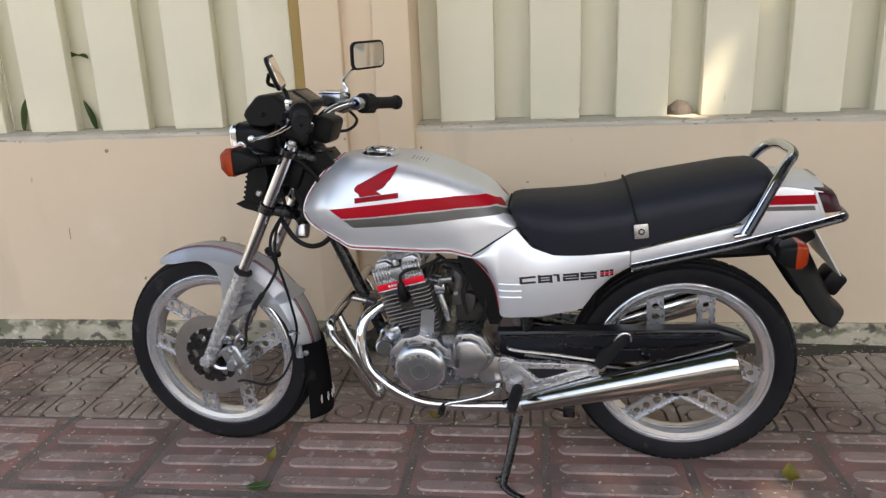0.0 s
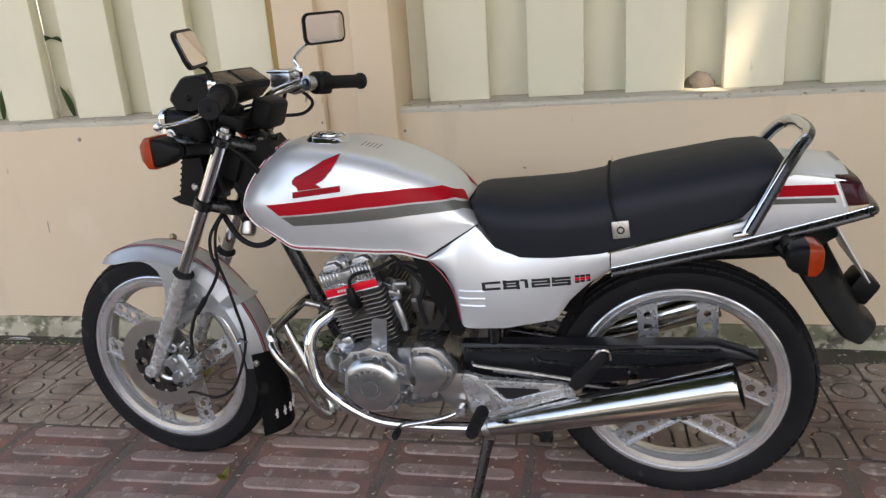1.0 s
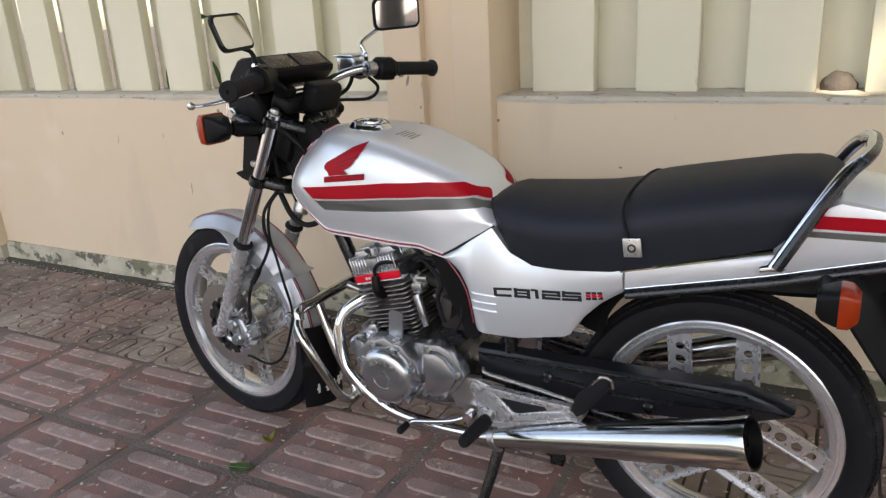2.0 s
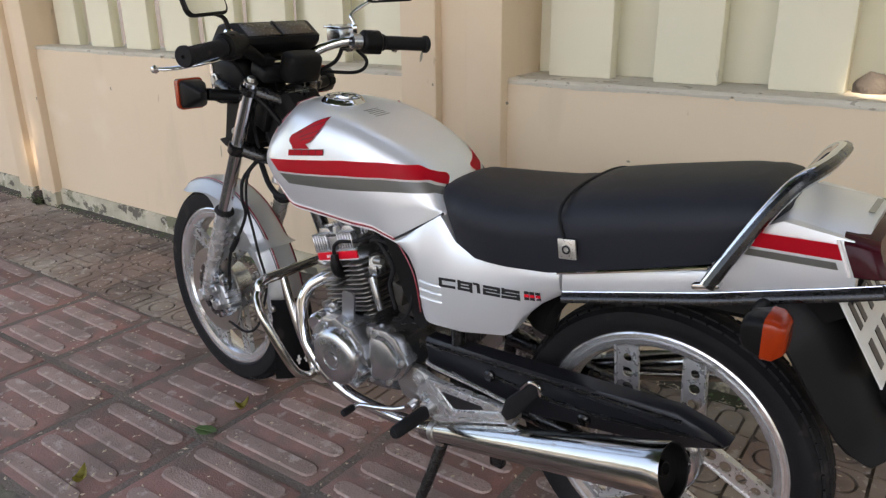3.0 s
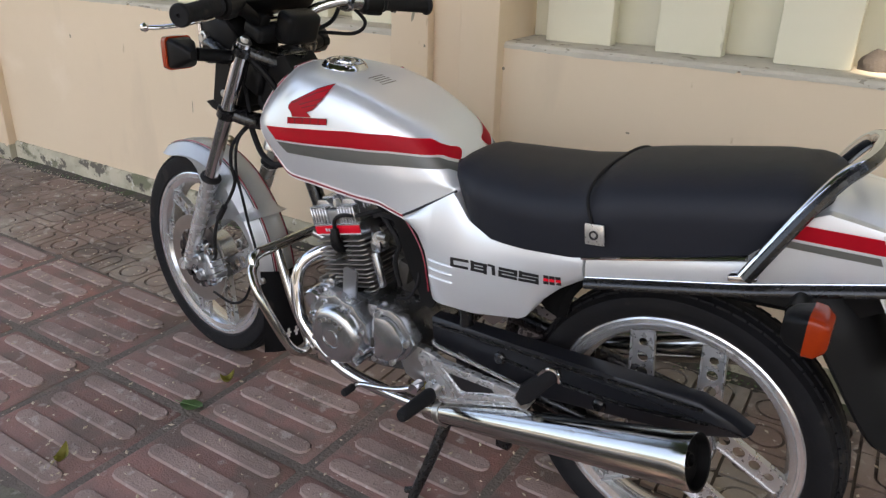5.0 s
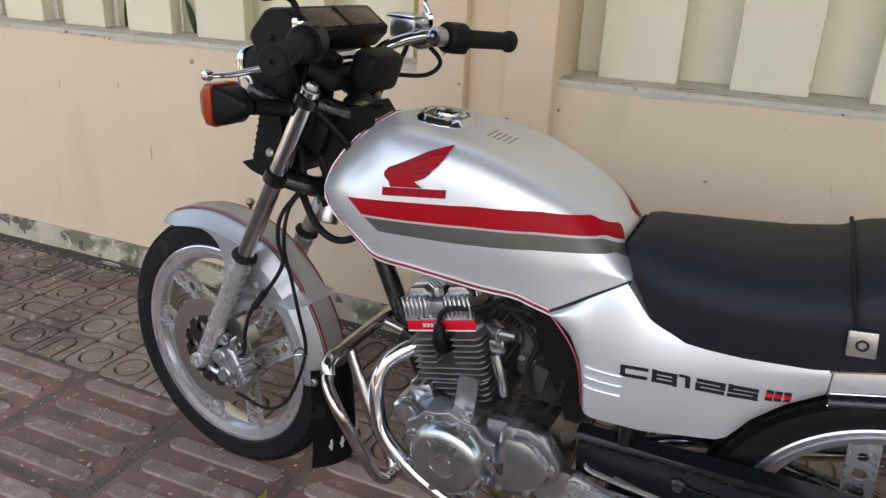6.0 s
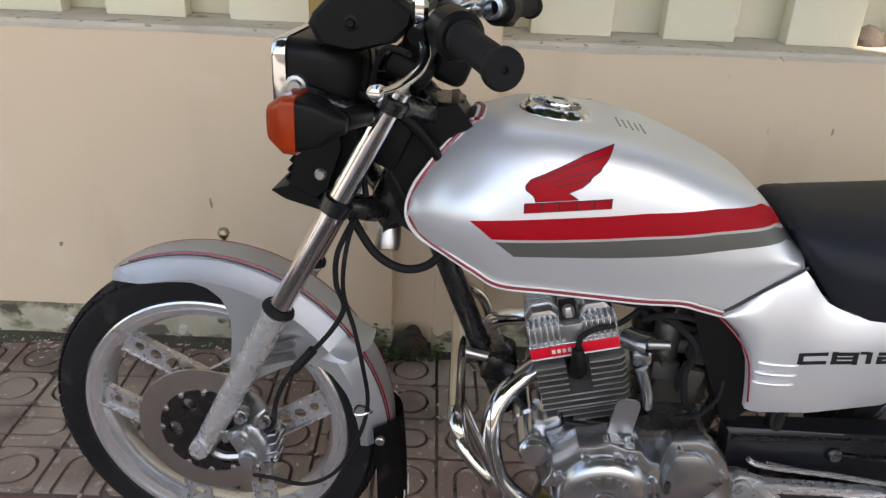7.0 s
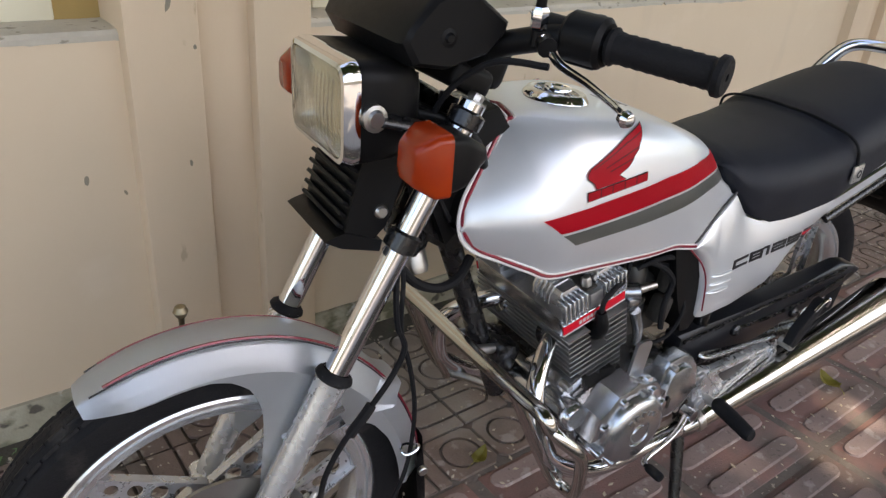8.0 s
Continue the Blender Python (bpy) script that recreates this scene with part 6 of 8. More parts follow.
    part("starter_motor", bm, POLISHED, case, "polished starter motor end")
    bm = bmesh.new()
    box(bm, (0.045, 0.10, 0.026), pose(-0.098, -0.075, 0.398, 0, -25, 0), 0.008)
    part("starter_clamp", bm, ALLOY, case)
    for y in (-0.118, -0.070):
        bm = bmesh.new()
        knob(bm, (-0.112, y, 0.406), 0.007, 0.010)
        part("clamp_bolt", bm, STEEL, case)
    # finned cylinders, notched at the sides for the plugs; the lower fins step in at the front
    # core painted dark, in place of the shade between the fins
    bm = bmesh.new()
    box(bm, (0.086, 0.180, 0.150), ENG @ pose(0.006, 0, -0.005), 0.012)
    part("cylinder", bm, GRIME_SHADE, case, "dark cylinder core")
    for k in range(14):
        z = -0.0735 + 0.0103 * k
        upper = k > 5
        w, d = (0.136, 0.118) if upper else (0.082 + 0.005 * k, 0.112)
        dx = 0.0 if upper else 0.060 - w / 2
        nx, nd = (0.017, 0.030) if k > 8 else (0.0, 0.0)
        out = []
        for e in (-1, 1):
            edge = [(-w / 2 + 0.008, -d), (-nx, -d), (-nx, -d + nd), (nx, -d + nd), (nx, -d), (w / 2 - 0.008, -d), (w / 2, -d + 0.008)] if nx else [(-w / 2 + 0.008, -d), (w / 2 - 0.008, -d), (w / 2, -d + 0.008)]
            out += [(x + dx, y) for x, y in (edge if e < 0 else [(x, -y) for x, y in reversed(edge)])]
        bm = bmesh.new()
        slab(bm, out, -0.0014, 0.0014, [], 0.0, ENG @ pose(0, 0, z) @ pose(0, 0, 0, 90))
        part("cooling_fin", bm, FIN, case)
    # head, red band and ribbed rocker covers
    bm = bmesh.new()
    box(bm, (0.128, 0.215, 0.036), ENG @ pose(0, 0, 0.085), 0.005)
    part("cylinder_head", bm, ALLOY, case)
    for side in (-1, 1):
        y0 = side * 0.040
        bm = bmesh.new()
        box(bm, (0.124, 0.066, 0.030), ENG @ pose(0, side * 0.0745, 0.110), 0.005)
        wall = part("rocker_wall", bm, CAST, case, "cast alloy rocker housing with upright ribs")
        bm = bmesh.new()
        box(bm, (0.026, 0.012, 0.030), ENG @ pose(0.002, side * 0.1070, 0.110), 0.002)
        part("plain_plate", bm, CAST, wall)
        bm = bmesh.new()
        box(bm, (0.128, 0.010, 0.004), ENG @ pose(0, side * 0.1080, 0.0945), 0.0012, 1)
        part("wall_ledge", bm, RIM, wall)
        # ribs are paler than their wall, to imitate the shade between them
        for x0 in (-0.0590, 0.0200):
            for k in range(6):
                bm = bmesh.new()
                box(bm, (0.0036, 0.020, 0.038), ENG @ pose(x0 + 0.0082 * k, side * 0.1050, 0.1150), 0.0011, 1)
                part("wall_rib", bm, RIM, wall)
        for e in (-1, 1):
            prof = [(0.0615, 0.118), (0.0600, 0.133), (0.0500, 0.1445), (0.0240, 0.1445), (0.0140, 0.133), (0.0125, 0.118)]
            bm = bmesh.new()
            slab(bm, [(e * x, z) for x, z in prof], y0, side * 0.098, [], 0.005, ENG)
            cover = part("rocker_cover", bm, ALLOY, case, "ribbed alloy rocker cover")
            # paler metal again, so the furrows beside each rib read as shaded
            for k in range(5):
                y = side * (0.043 + 0.0088 * k)
                bm = bmesh.new()
                slab(bm, [(e * (0.037 + (x - 0.037) * 1.07), 0.118 + (z - 0.118) * 1.10) for x, z in prof], y - 0.0017, y + 0.0017, [], 0.0, ENG)
                part("rocker_rib", bm, RIM, cover)
        # dark block in place of the shaded recess between the two covers
        bm = bmesh.new()
        box(bm, (0.026, 0.060, 0.014), ENG @ pose(0, side * 0.074, 0.121), 0.003)
        part("recess_block", bm, GRIME_SHADE, case)
        bm = bmesh.new()
        lathe(bm, [(0.0085, 0.0), (0.0085, 0.012), (0.006, 0.016), (0, 0.016)], 6, ENG @ pose(0.0, side * 0.092, 0.127, 90))
        part("cap_nut", bm, STEEL, case)
        bm = bmesh.new()
        box(bm, (0.126, 0.003, 0.017), ENG @ pose(0.0, side * 0.1090, 0.083), 0.001)
        band = part("red_band", bm, RED, case, "red band with pale marks on the cylinder head")
        for dz in (0.0098, -0.0098):
            bm = bmesh.new()
            box(bm, (0.126, 0.003, 0.0020), ENG @ pose(0.0, side * 0.1092, 0.083 + dz))
            part("band_line", bm, WHITE, band)
        for k in range(5):
            bm = bmesh.new()
            box(bm, (0.0050, 0.001, 0.0062), ENG @ pose(-0.030 + 0.0075 * k, side * 0.1110, 0.083))
            part("band_mark", bm, PLATE_WHITE, band)
        # plug cap and lead
        bm = bmesh.new()
        c = ENG @ Vector((0.0, side * 0.106, 0.052))
        tube(bm, [c + Vector((0, -side * 0.03, -0.012)), c + Vector((0, side * 0.004, -0.006)), c + Vector((-0.002, side * 0.016, 0.010)), c + Vector((-0.006, side * 0.014, 0.036))], [0.013, 0.0145, 0.012, 0.008], 14, 5)
        cap = part("plug_cap", bm, BLACK, case, "black spark plug cap")
        bm = bmesh.new()
        tube(bm, [c + Vector((-0.005, side * 0.014, 0.030)), c + Vector((-0.004, side * 0.014, 0.055)), c + Vector((0.016, side * 0.012, 0.070)), c + Vector((0.050, 0, 0.074)), c + Vector((0.09, -side * 0.03, 0.088))], 0.0042, 8, 6)
        part("plug_lead", bm, RUBBER, cap)
        # release arm with its spring
        bm = bmesh.new()
        slab(bm, round_rect(0.034, 0.080, 0.010), 0.0, -0.006, [], 0.0015, Matrix.Translation((0.000, side * 0.160, 0.440)) @ flip @ pose(0, 0, 0, 0, 6, 0))
        arm = part("clutch_arm", bm, CAST, case, "small alloy arm on the crankcase")
        # thin dark strip painted for the depth of the arm's slot
        bm = bmesh.new()
        slab(bm, round_rect(0.005, 0.026, 0.0024), -0.0062, -0.0068, [], 0.0, Matrix.Translation((0.000, side * 0.160, 0.434)) @ flip @ pose(0, 0, 0, 0, 6, 0))
        part("painted_arm_slot", bm, GRIME_SHADE, arm)
        for dx in (-0.016, 0.015):
            bm = bmesh.new()
            knob(bm, (dx - 0.004, side * 0.172, 0.414), 0.0075, 0.008)
            part("arm_bolt", bm, RIM, arm)
        bm = bmesh.new()
        tube(bm, [(-0.022, side * 0.155, 0.400), (-0.006, side * 0.168, 0.412), (0.014, side * 0.166, 0.408), (0.022, side * 0.158, 0.396)], 0.0065, 8, 4)
        part("arm_clamp", bm, POLISHED, arm)
        bm = bmesh.new()
        lathe(bm, [(0, -0.006), (0.006, -0.006), (0.008, 0.0), (0.008, 0.02)], 8, pose(-0.004, side * 0.172, 0.398) @ flip)
        part("arm_bolt", bm, STEEL, arm)
    # carburettors, and the grimy parts behind them
    for y in (-0.058, 0.058):
        bm = bmesh.new()
        tube(bm, [(0.012, y, 0.520), (0.050, y, 0.514), (0.110, y, 0.512)], [0.012, 0.012, 0.016], 14, 3)
        lathe(bm, [(0, -0.042), (0.018, -0.042), (0.020, -0.034), (0.020, 0.028), (0.016, 0.036), (0, 0.036)], 16, pose(0.070, y, 0.516, 90))
        box(bm, (0.042, 0.040, 0.034), pose(0.072, y, 0.474), 0.006)
        carb = part("carburettor", bm, DULL, case, "dirty alloy carburettor")
        bm = bmesh.new()
        tube(bm, [(0.060, y - 0.016, 0.500), (0.064, y - 0.034, 0.496)], 0.006, 8, 1)
        part("idle_screw", bm, STEEL, carb)
    bm = bmesh.new()
    box(bm, (0.085, 0.15, 0.060), pose(0.100, 0, 0.440), 0.012)
    part("breather_box", bm, GRIME_SHADE, case)
    bm = bmesh.new()
    tube(bm, [(0.004, -0.072, 0.526), (0.022, -0.092, 0.529), (0.034, -0.102, 0.532)], [0.014, 0.0145, 0.0145], 16, 3)
    box(bm, (0.028, 0.030, 0.024), pose(0.026, -0.092, 0.512, 0, -8, 0), 0.005)
    part("intake_stub", bm, ALLOY, case)
    bm = bmesh.new()
    tube(bm, [(0.032, -0.102, 0.536), (0.060, -0.110, 0.542)], [0.0075, 0.0065], 10, 1)
    part("intake_pin", bm, STEEL, case)
    bm = bmesh.new()
    tube(bm, [(0.026, -0.108, 0.500), (0.040, -0.112, 0.462), (0.046, -0.110, 0.432)], [0.010, 0.009, 0.008], 10, 3)
    part("drain_pipe", bm, ALLOY, case)
    for x, z, w, h, y in ((0.108, 0.540, 0.030, 0.060, -0.098), (0.100, 0.480, 0.030, 0.050, -0.100)):
        bm = bmesh.new()
        box(bm, (w, 0.030, h), pose(x, y, z, 0, 12, 0), 0.008)
        part("dark_fitting", bm, DULL if x < 0.09 else GRIME_SHADE, case)
    for line, r in (([(0.04, -0.10, 0.585), (0.07, -0.112, 0.570), (0.095, -0.116, 0.540), (0.085, -0.118, 0.500), (0.095, -0.116, 0.450)], 0.005), ([(0.02, -0.098, 0.575), (0.05, -0.110, 0.590), (0.09, -0.112, 0.585), (0.13, -0.110, 0.555)], 0.0045),
                    ([(0.14, -0.108, 0.52), (0.140, -0.120, 0.47), (0.118, -0.120, 0.432), (0.085, -0.114, 0.420)], 0.0035), ([(0.02, -0.09, 0.600), (0.07, -0.10, 0.570), (0.12, -0.10, 0.56)], 0.0045)):
        bm = bmesh.new()
        tube(bm, line, r, 7, 6)
        part("fuel_hose", bm, RUBBER, case)


def exhaust():
    for side in (-1, 1):
        bm = bmesh.new()
        tube(bm, [(-0.095, side * 0.062, 0.468), (-0.130, side * 0.080, 0.458), (-0.170, side * 0.110, 0.430), (-0.181, side * 0.130, 0.391), (-0.172, side * 0.142, 0.335), (-0.151, side * 0.148, 0.296), (-0.094, side * 0.150, 0.249), (-0.022, side * 0.150, 0.218), (0.08, side * 0.150, 0.212), (0.200, side * 0.150, 0.216)], 0.0148, 18, 6)
        lathe(bm, [(0.016, 0.0), (0.028, 0.004), (0.028, 0.012), (0.016, 0.014)], 20, pose(-0.100, side * 0.064, 0.467) @ pose(0, 0, 0, 0, 0, 90 - side * 20))
        pipe = part("exhaust_pipe", bm, CHROME, motorcycle, "chromed exhaust pipe")
        bm = bmesh.new()
        a, b = Vector((0.188, side * 0.150, 0.213)), Vector((0.724, side * 0.205, 0.385))
        d = (b - a).normalized()
        turn = d.to_track_quat("Y", "Z").to_matrix().to_4x4()
        length = (b - a).length
        prof = [(0.0, 0.0), (0.0185, 0.0), (0.0205, 0.015), (0.0215, 0.03), (0.030, length * 0.35), (0.0385, length * 0.7), (0.0440, length * 0.95), (0.0455, length - 0.004), (0.0445, length), (0.0415, length - 0.001), (0.0405, length - 0.010), (0.0395, length - 0.018), (0.0, length - 0.019)]
        lathe(bm, prof[:9], 40, Matrix.Translation(a) @ turn)
        part("muffler", bm, WORN_CHROME, pipe, "long tapered chrome muffler")
        # black plate set shallow inside the muffler mouth
        bm = bmesh.new()
        lathe(bm, prof[8:], 40, Matrix.Translation(a) @ turn)
        lathe(bm, [(0.010, length - 0.019), (0.010, length - 0.004), (0.0125, length - 0.004), (0.0125, length - 0.019)], 16, Matrix.Translation(a) @ turn @ pose(0.012, 0, 0.010))
        part("muffler_mouth", bm, BLACK, pipe, "dark muffler mouth")
        bm = bmesh.new()
        lathe(bm, [(0.0205, 0.030), (0.0245, 0.032), (0.0245, 0.046), (0.0205, 0.048)], 24, Matrix.Translation(a) @ turn)
        box(bm, (0.024, 0.010, 0.016), Matrix.Translation(a + d * 0.04 + Vector((0, 0, -0.024))), 0.002)
        part("muffler_clamp", bm, STEEL, pipe)


def crash_bar():
    bm = bmesh.new()
    corner = [(-0.2345, 0.150, 0.457), (-0.2345, 0.182, 0.458), (-0.233, 0.200, 0.452), (-0.2280, 0.207, 0.437)]
    tube(bm, [(x, -y, z) for x, y, z in reversed(corner)] + [(-0.2345, 0, 0.455)] + corner, 0.0120, 16, 6)
    bar = part("crash_bar", bm, OLD_CHROME, motorcycle, "chromed tubular crash bar")
    for s in (-1, 1):
        bm = bmesh.new()
        tube(bm, [(-0.2290, s * 0.206, 0.440), (-0.2180, s * 0.222, 0.426), (-0.1890, s * 0.235, 0.394), (-0.1640, s * 0.224, 0.332), (-0.1420, s * 0.206, 0.270), (-0.131, s * 0.188, 0.249), (-0.130, s * 0.166, 0.244), (-0.141, s * 0.151, 0.256), (-0.182, s * 0.146, 0.335), (-0.214, s * 0.139, 0.405), (-0.234, s * 0.133, 0.450)], 0.0100, 14, 7)
        part("bar_loop", bm, OLD_CHROME, bar)
        bm = bmesh.new()
        tube(bm, [(-0.236, s * 0.026, 0.455), (-0.205, s * 0.024, 0.447), (-0.178, s * 0.022, 0.440)], [0.010, 0.008, 0.008], 10, 2)
        part("bar_clamp", bm, STEEL, bar)
        bm = bmesh.new()
        tube(bm, [(-0.131, s * 0.160, 0.246), (-0.100, s * 0.11, 0.250), (-0.080, s * 0.05, 0.258)], 0.008, 10, 3)
        part("bar_stay", bm, STEEL, bar)


def foot_gear():
    for s in (-1, 1):
        flip = Matrix.Diagonal((1, -s, 1, 1))
        # alloy bracket; a black sheet stands in for its dark triangular opening
        bm, inset, rod, web, ribs = bmesh.new(), bmesh.new(), bmesh.new(), bmesh.new(), bmesh.new()
        slab(bm, [(0.172, 0.345), (0.182, 0.356), (0.198, 0.354), (0.226, 0.345), (0.385, 0.343), (0.404, 0.338), (0.410, 0.326), (0.386, 0.308), (0.300, 0.276), (0.234, 0.250), (0.210, 0.256), (0.186, 0.286)], 0.0, -0.013, [], 0.004, flip @ Matrix.Translation((0, -0.146, 0)))
        slab(inset, [(0.243, 0.327), (0.252, 0.318), (0.272, 0.301), (0.284, 0.301), (0.344, 0.323), (0.338, 0.329)], 0.0, -0.002, [], 0.0, flip @ Matrix.Translation((0, -0.1580, 0)))
        tube(rod, [(0.196, -0.140, 0.374), (0.214, -0.152, 0.372), (0.320, -0.152, 0.362), (0.415, -0.152, 0.350)], 0.0040, 8, 4, flip)
        slab(web, [(0.110, 0.318), (0.150, 0.350), (0.188, 0.352), (0.192, 0.290), (0.165, 0.262), (0.130, 0.275)], 0.0, -0.016, [], 0.005, flip @ Matrix.Translation((0, -0.134, 0)))
        for (xa, za), (xb, zb), w in (((0.212, 0.341), (0.396, 0.338), 0.0055), ((0.262, 0.286), (0.394, 0.328), 0.0065), ((0.208, 0.344), (0.270, 0.284), 0.0060), ((0.222, 0.258), (0.396, 0.318), 0.0045)):
            way = Vector((xb - xa, zb - za)).normalized()
            nx, nz = -way.y * w, way.x * w
            slab(ribs, [(xa + nx, za + nz), (xa - nx, za - nz), (xb - nx, zb - nz), (xb + nx, zb + nz)], 0.0, -0.006, [], 0.002, flip @ Matrix.Translation((0, -0.1575, 0)))
        for x, z, r in ((0.188, 0.338, 0.014), (0.206, 0.276, 0.016), (0.404, 0.326, 0.013)):
            lathe(bm, [(0, -0.011), (r * 0.6, -0.011), (r * 0.66, -0.007), (r, -0.006), (r, 0.008), (0, 0.008)], 20, flip @ pose(x, -0.158, z))
        bracket = part("footrest_bracket", bm, SPOKE, motorcycle, "silver triangular footrest bracket")
        part("opening_sheet", inset, INK, bracket)
        part("stay_rod", rod, RIM, bracket)
        part("bracket_web", web, STEEL, bracket)
        part("bracket_rib", ribs, SLIDER, bracket)
        # rider's peg
        bm = bmesh.new()
        tube(bm, [(0.218, -0.160, 0.284), (0.222, -0.195, 0.286)], 0.009, 10, 1, flip)
        part("peg_pivot", bm, STEEL, bracket)
        bm = bmesh.new()
        tube(bm, [(0.223, -0.186, 0.286), (0.222, -0.192, 0.286), (0.217, -0.232, 0.283), (0.213, -0.262, 0.280), (0.212, -0.270, 0.280)], [0.011, 0.0145, 0.0140, 0.0130, 0.010], 14, 3, flip)
        part("rider_peg", bm, RUBBER, bracket, "black rubber footpeg")
        # folded passenger peg with its chrome edge
        bm = bmesh.new()
        slab(bm, [(0.404, 0.358), (0.418, 0.346), (0.434, 0.358), (0.482, 0.424), (0.478, 0.440), (0.464, 0.438), (0.414, 0.388)], 0.0, -0.019, [], 0.005, flip @ Matrix.Translation((0, -0.176, 0)))
        peg = part("passenger_peg", bm, RUBBER, bracket, "folded black passenger footpeg")
        bm = bmesh.new()
        tube(bm, [(0.448, -0.194, 0.424), (0.462, -0.197, 0.441), (0.474, -0.198, 0.446), (0.484, -0.197, 0.440), (0.486, -0.194, 0.424)], 0.0030, 8, 5, flip)
        part("peg_edge", bm, CHROME, peg)
        bm = bmesh.new()
        lathe(bm, [(0, -0.016), (0.009, -0.016), (0.011, -0.012), (0.011, 0.012)], 12, flip @ pose(0.420, -0.176, 0.350))
        part("peg_bolt", bm, STEEL, peg)
        # lever with a rubber tip (gear change, and brake on the far side)
        bm = bmesh.new()
        tube(bm, [(0.175, -0.165, 0.272), (0.14, -0.178, 0.258), (0.095, -0.186, 0.248), (0.045, -0.190, 0.238), (0.036, -0.200, 0.236)], [0.007, 0.006, 0.0055, 0.0055, 0.006], 10, 5, flip)
        lathe(bm, [(0, -0.012), (0.011, -0.012), (0.011, 0.012), (0, 0.012)], 14, flip @ pose(0.172, -0.168, 0.272))
        lever = part("foot_lever", bm, CHROME, bracket, "chromed foot lever")
        bm = bmesh.new()
        tube(bm, [(0.036, -0.202, 0.236), (0.036, -0.208, 0.236), (0.036, -0.230, 0.236), (0.036, -0.234, 0.236)], [0.0065, 0.0085, 0.0085, 0.006], 10, 2, flip)
        part("lever_rubber", bm, RUBBER, lever)
    # full chain case on the left
    bm = bmesh.new()
    slab(bm, [(0.168, 0.402), (0.336, 0.410), (0.55, 0.418), (0.690, 0.424), (0.742, 0.410), (0.774, 0.394), (0.768, 0.386), (0.70, 0.360), (0.655, 0.350), (0.40, 0.312), (0.174, 0.330)], -0.080, -0.116, [], 0.010)
    case = part("chain_guard", bm, CASE, motorcycle, "long black plastic chain guard")
    for line in ([(0.176, -0.116, 0.392), (0.40, -0.1165, 0.401), (0.70, -0.116, 0.412)], [(0.34, -0.1165, 0.372), (0.45, -0.117, 0.366), (0.58, -0.117, 0.372), (0.71, -0.116, 0.392)]):
        bm = bmesh.new()
        tube(bm, line, 0.0040, 7, 3)
        part("guard_rib", bm, GLOSS, case)
    for x, z in ((0.330, 0.372), (0.530, 0.352)):
        bm = bmesh.new()
        lathe(bm, [(0, -0.010), (0.008, -0.010), (0.012, -0.006), (0.013, 0.004)], 14, pose(x, -0.116, z))
        part("guard_bolt", bm, GLOSS, case)
    bm = bmesh.new()
    tube(bm, [(0.735, -0.09, 0.402), (0.700, -0.092, 0.385), (0.640, -0.09, 0.33)], 0.006, 8, 3)
    part("brake_rod", bm, STEEL, motorcycle)
    bm = bmesh.new()
    lathe(bm, [(0.030, -0.062), (0.064, -0.060), (0.068, -0.056), (0.068, -0.050), (0.030, -0.050)], 40, Matrix.Translation(REAR_HUB), closed=True)
    part("rear_sprocket", bm, STEEL, rear)
    bm = bmesh.new()
    lathe(bm, [(0.0, -0.046), (0.050, -0.048), (0.072, -0.046), (0.080, -0.042), (0.084, -0.034), (0.084, -0.010), (0.060, -0.006), (0.0, -0.006)], 48, Matrix.Translation(REAR_HUB))
    part("brake_drum", bm, POLISHED, rear, "polished alloy brake drum")
    # chain
    bm = bmesh.new()
    n = 64
    loop = []
    for k in range(n):
        q = k / n
        if q < 0.36:
            loop.append((0.63 - (0.63 - 0.09) * q / 0.36, 0.349 - 0.025 * q / 0.36))
        elif q < 0.5:
            a = math.pi / 2 + math.pi * (q - 0.36) / 0.14
            loop.append((0.09 + 0.026 * math.cos(a), 0.300 + 0.026 * math.sin(a)))
        elif q < 0.86:
            f = (q - 0.5) / 0.36
            loop.append((0.09 + 0.54 * f, 0.272 - 0.059 * f - 0.012 * math.sin(math.pi * f)))
        else:
            a = -math.pi / 2 + math.pi * (q - 0.86) / 0.14
            loop.append((0.63 + 0.068 * math.cos(a), 0.281 + 0.068 * math.sin(a)))
    for (xa, za), (xb, zb) in zip(loop, loop[1:] + loop[:1]):
        a = math.degrees(math.atan2(zb - za, xb - xa))
        box(bm, (0.013, 0.010, 0.008), pose((xa + xb) / 2, -0.056, (za + zb) / 2, 0, -a, 0))
    part("drive_chain", bm, GRIME_SHADE, motorcycle)
    # side stand and folded centre stand
    bm = bmesh.new()
    tube(bm, [(0.232, -0.100, 0.240), (0.226, -0.118, 0.215), (0.205, -0.160, 0.110), (0.188, -0.188, 0.040), (0.182, -0.200, 0.014)], [0.014, 0.013, 0.012, 0.011, 0.010], 12, 5)
    tube(bm, [(0.182, -0.198, 0.014), (0.200, -0.216, 0.007), (0.236, -0.240, 0.005)], [0.010, 0.009, 0.007], 10, 4)
    tube(bm, [(0.182, -0.192, 0.032), (0.164, -0.198, 0.026)], 0.007, 8, 1)
    part("side_stand", bm, GLOSS, motorcycle, "black side stand holding the machine up")
    bm = bmesh.new()
    for y in (-0.09, 0.09):
        tube(bm, [(0.215, y, 0.225), (0.28, y * 1.15, 0.205), (0.345, y * 1.3, 0.192)], 0.010, 10, 3)
        box(bm, (0.030, 0.020, 0.034), pose(0.347, y * 1.3, 0.190), 0.004)
    tube(bm, [(0.26, -0.09, 0.21), (0.26, 0.09, 0.21)], 0.008, 8, 1)
    part("centre_stand", bm, GLOSS, motorcycle, "folded black centre stand")


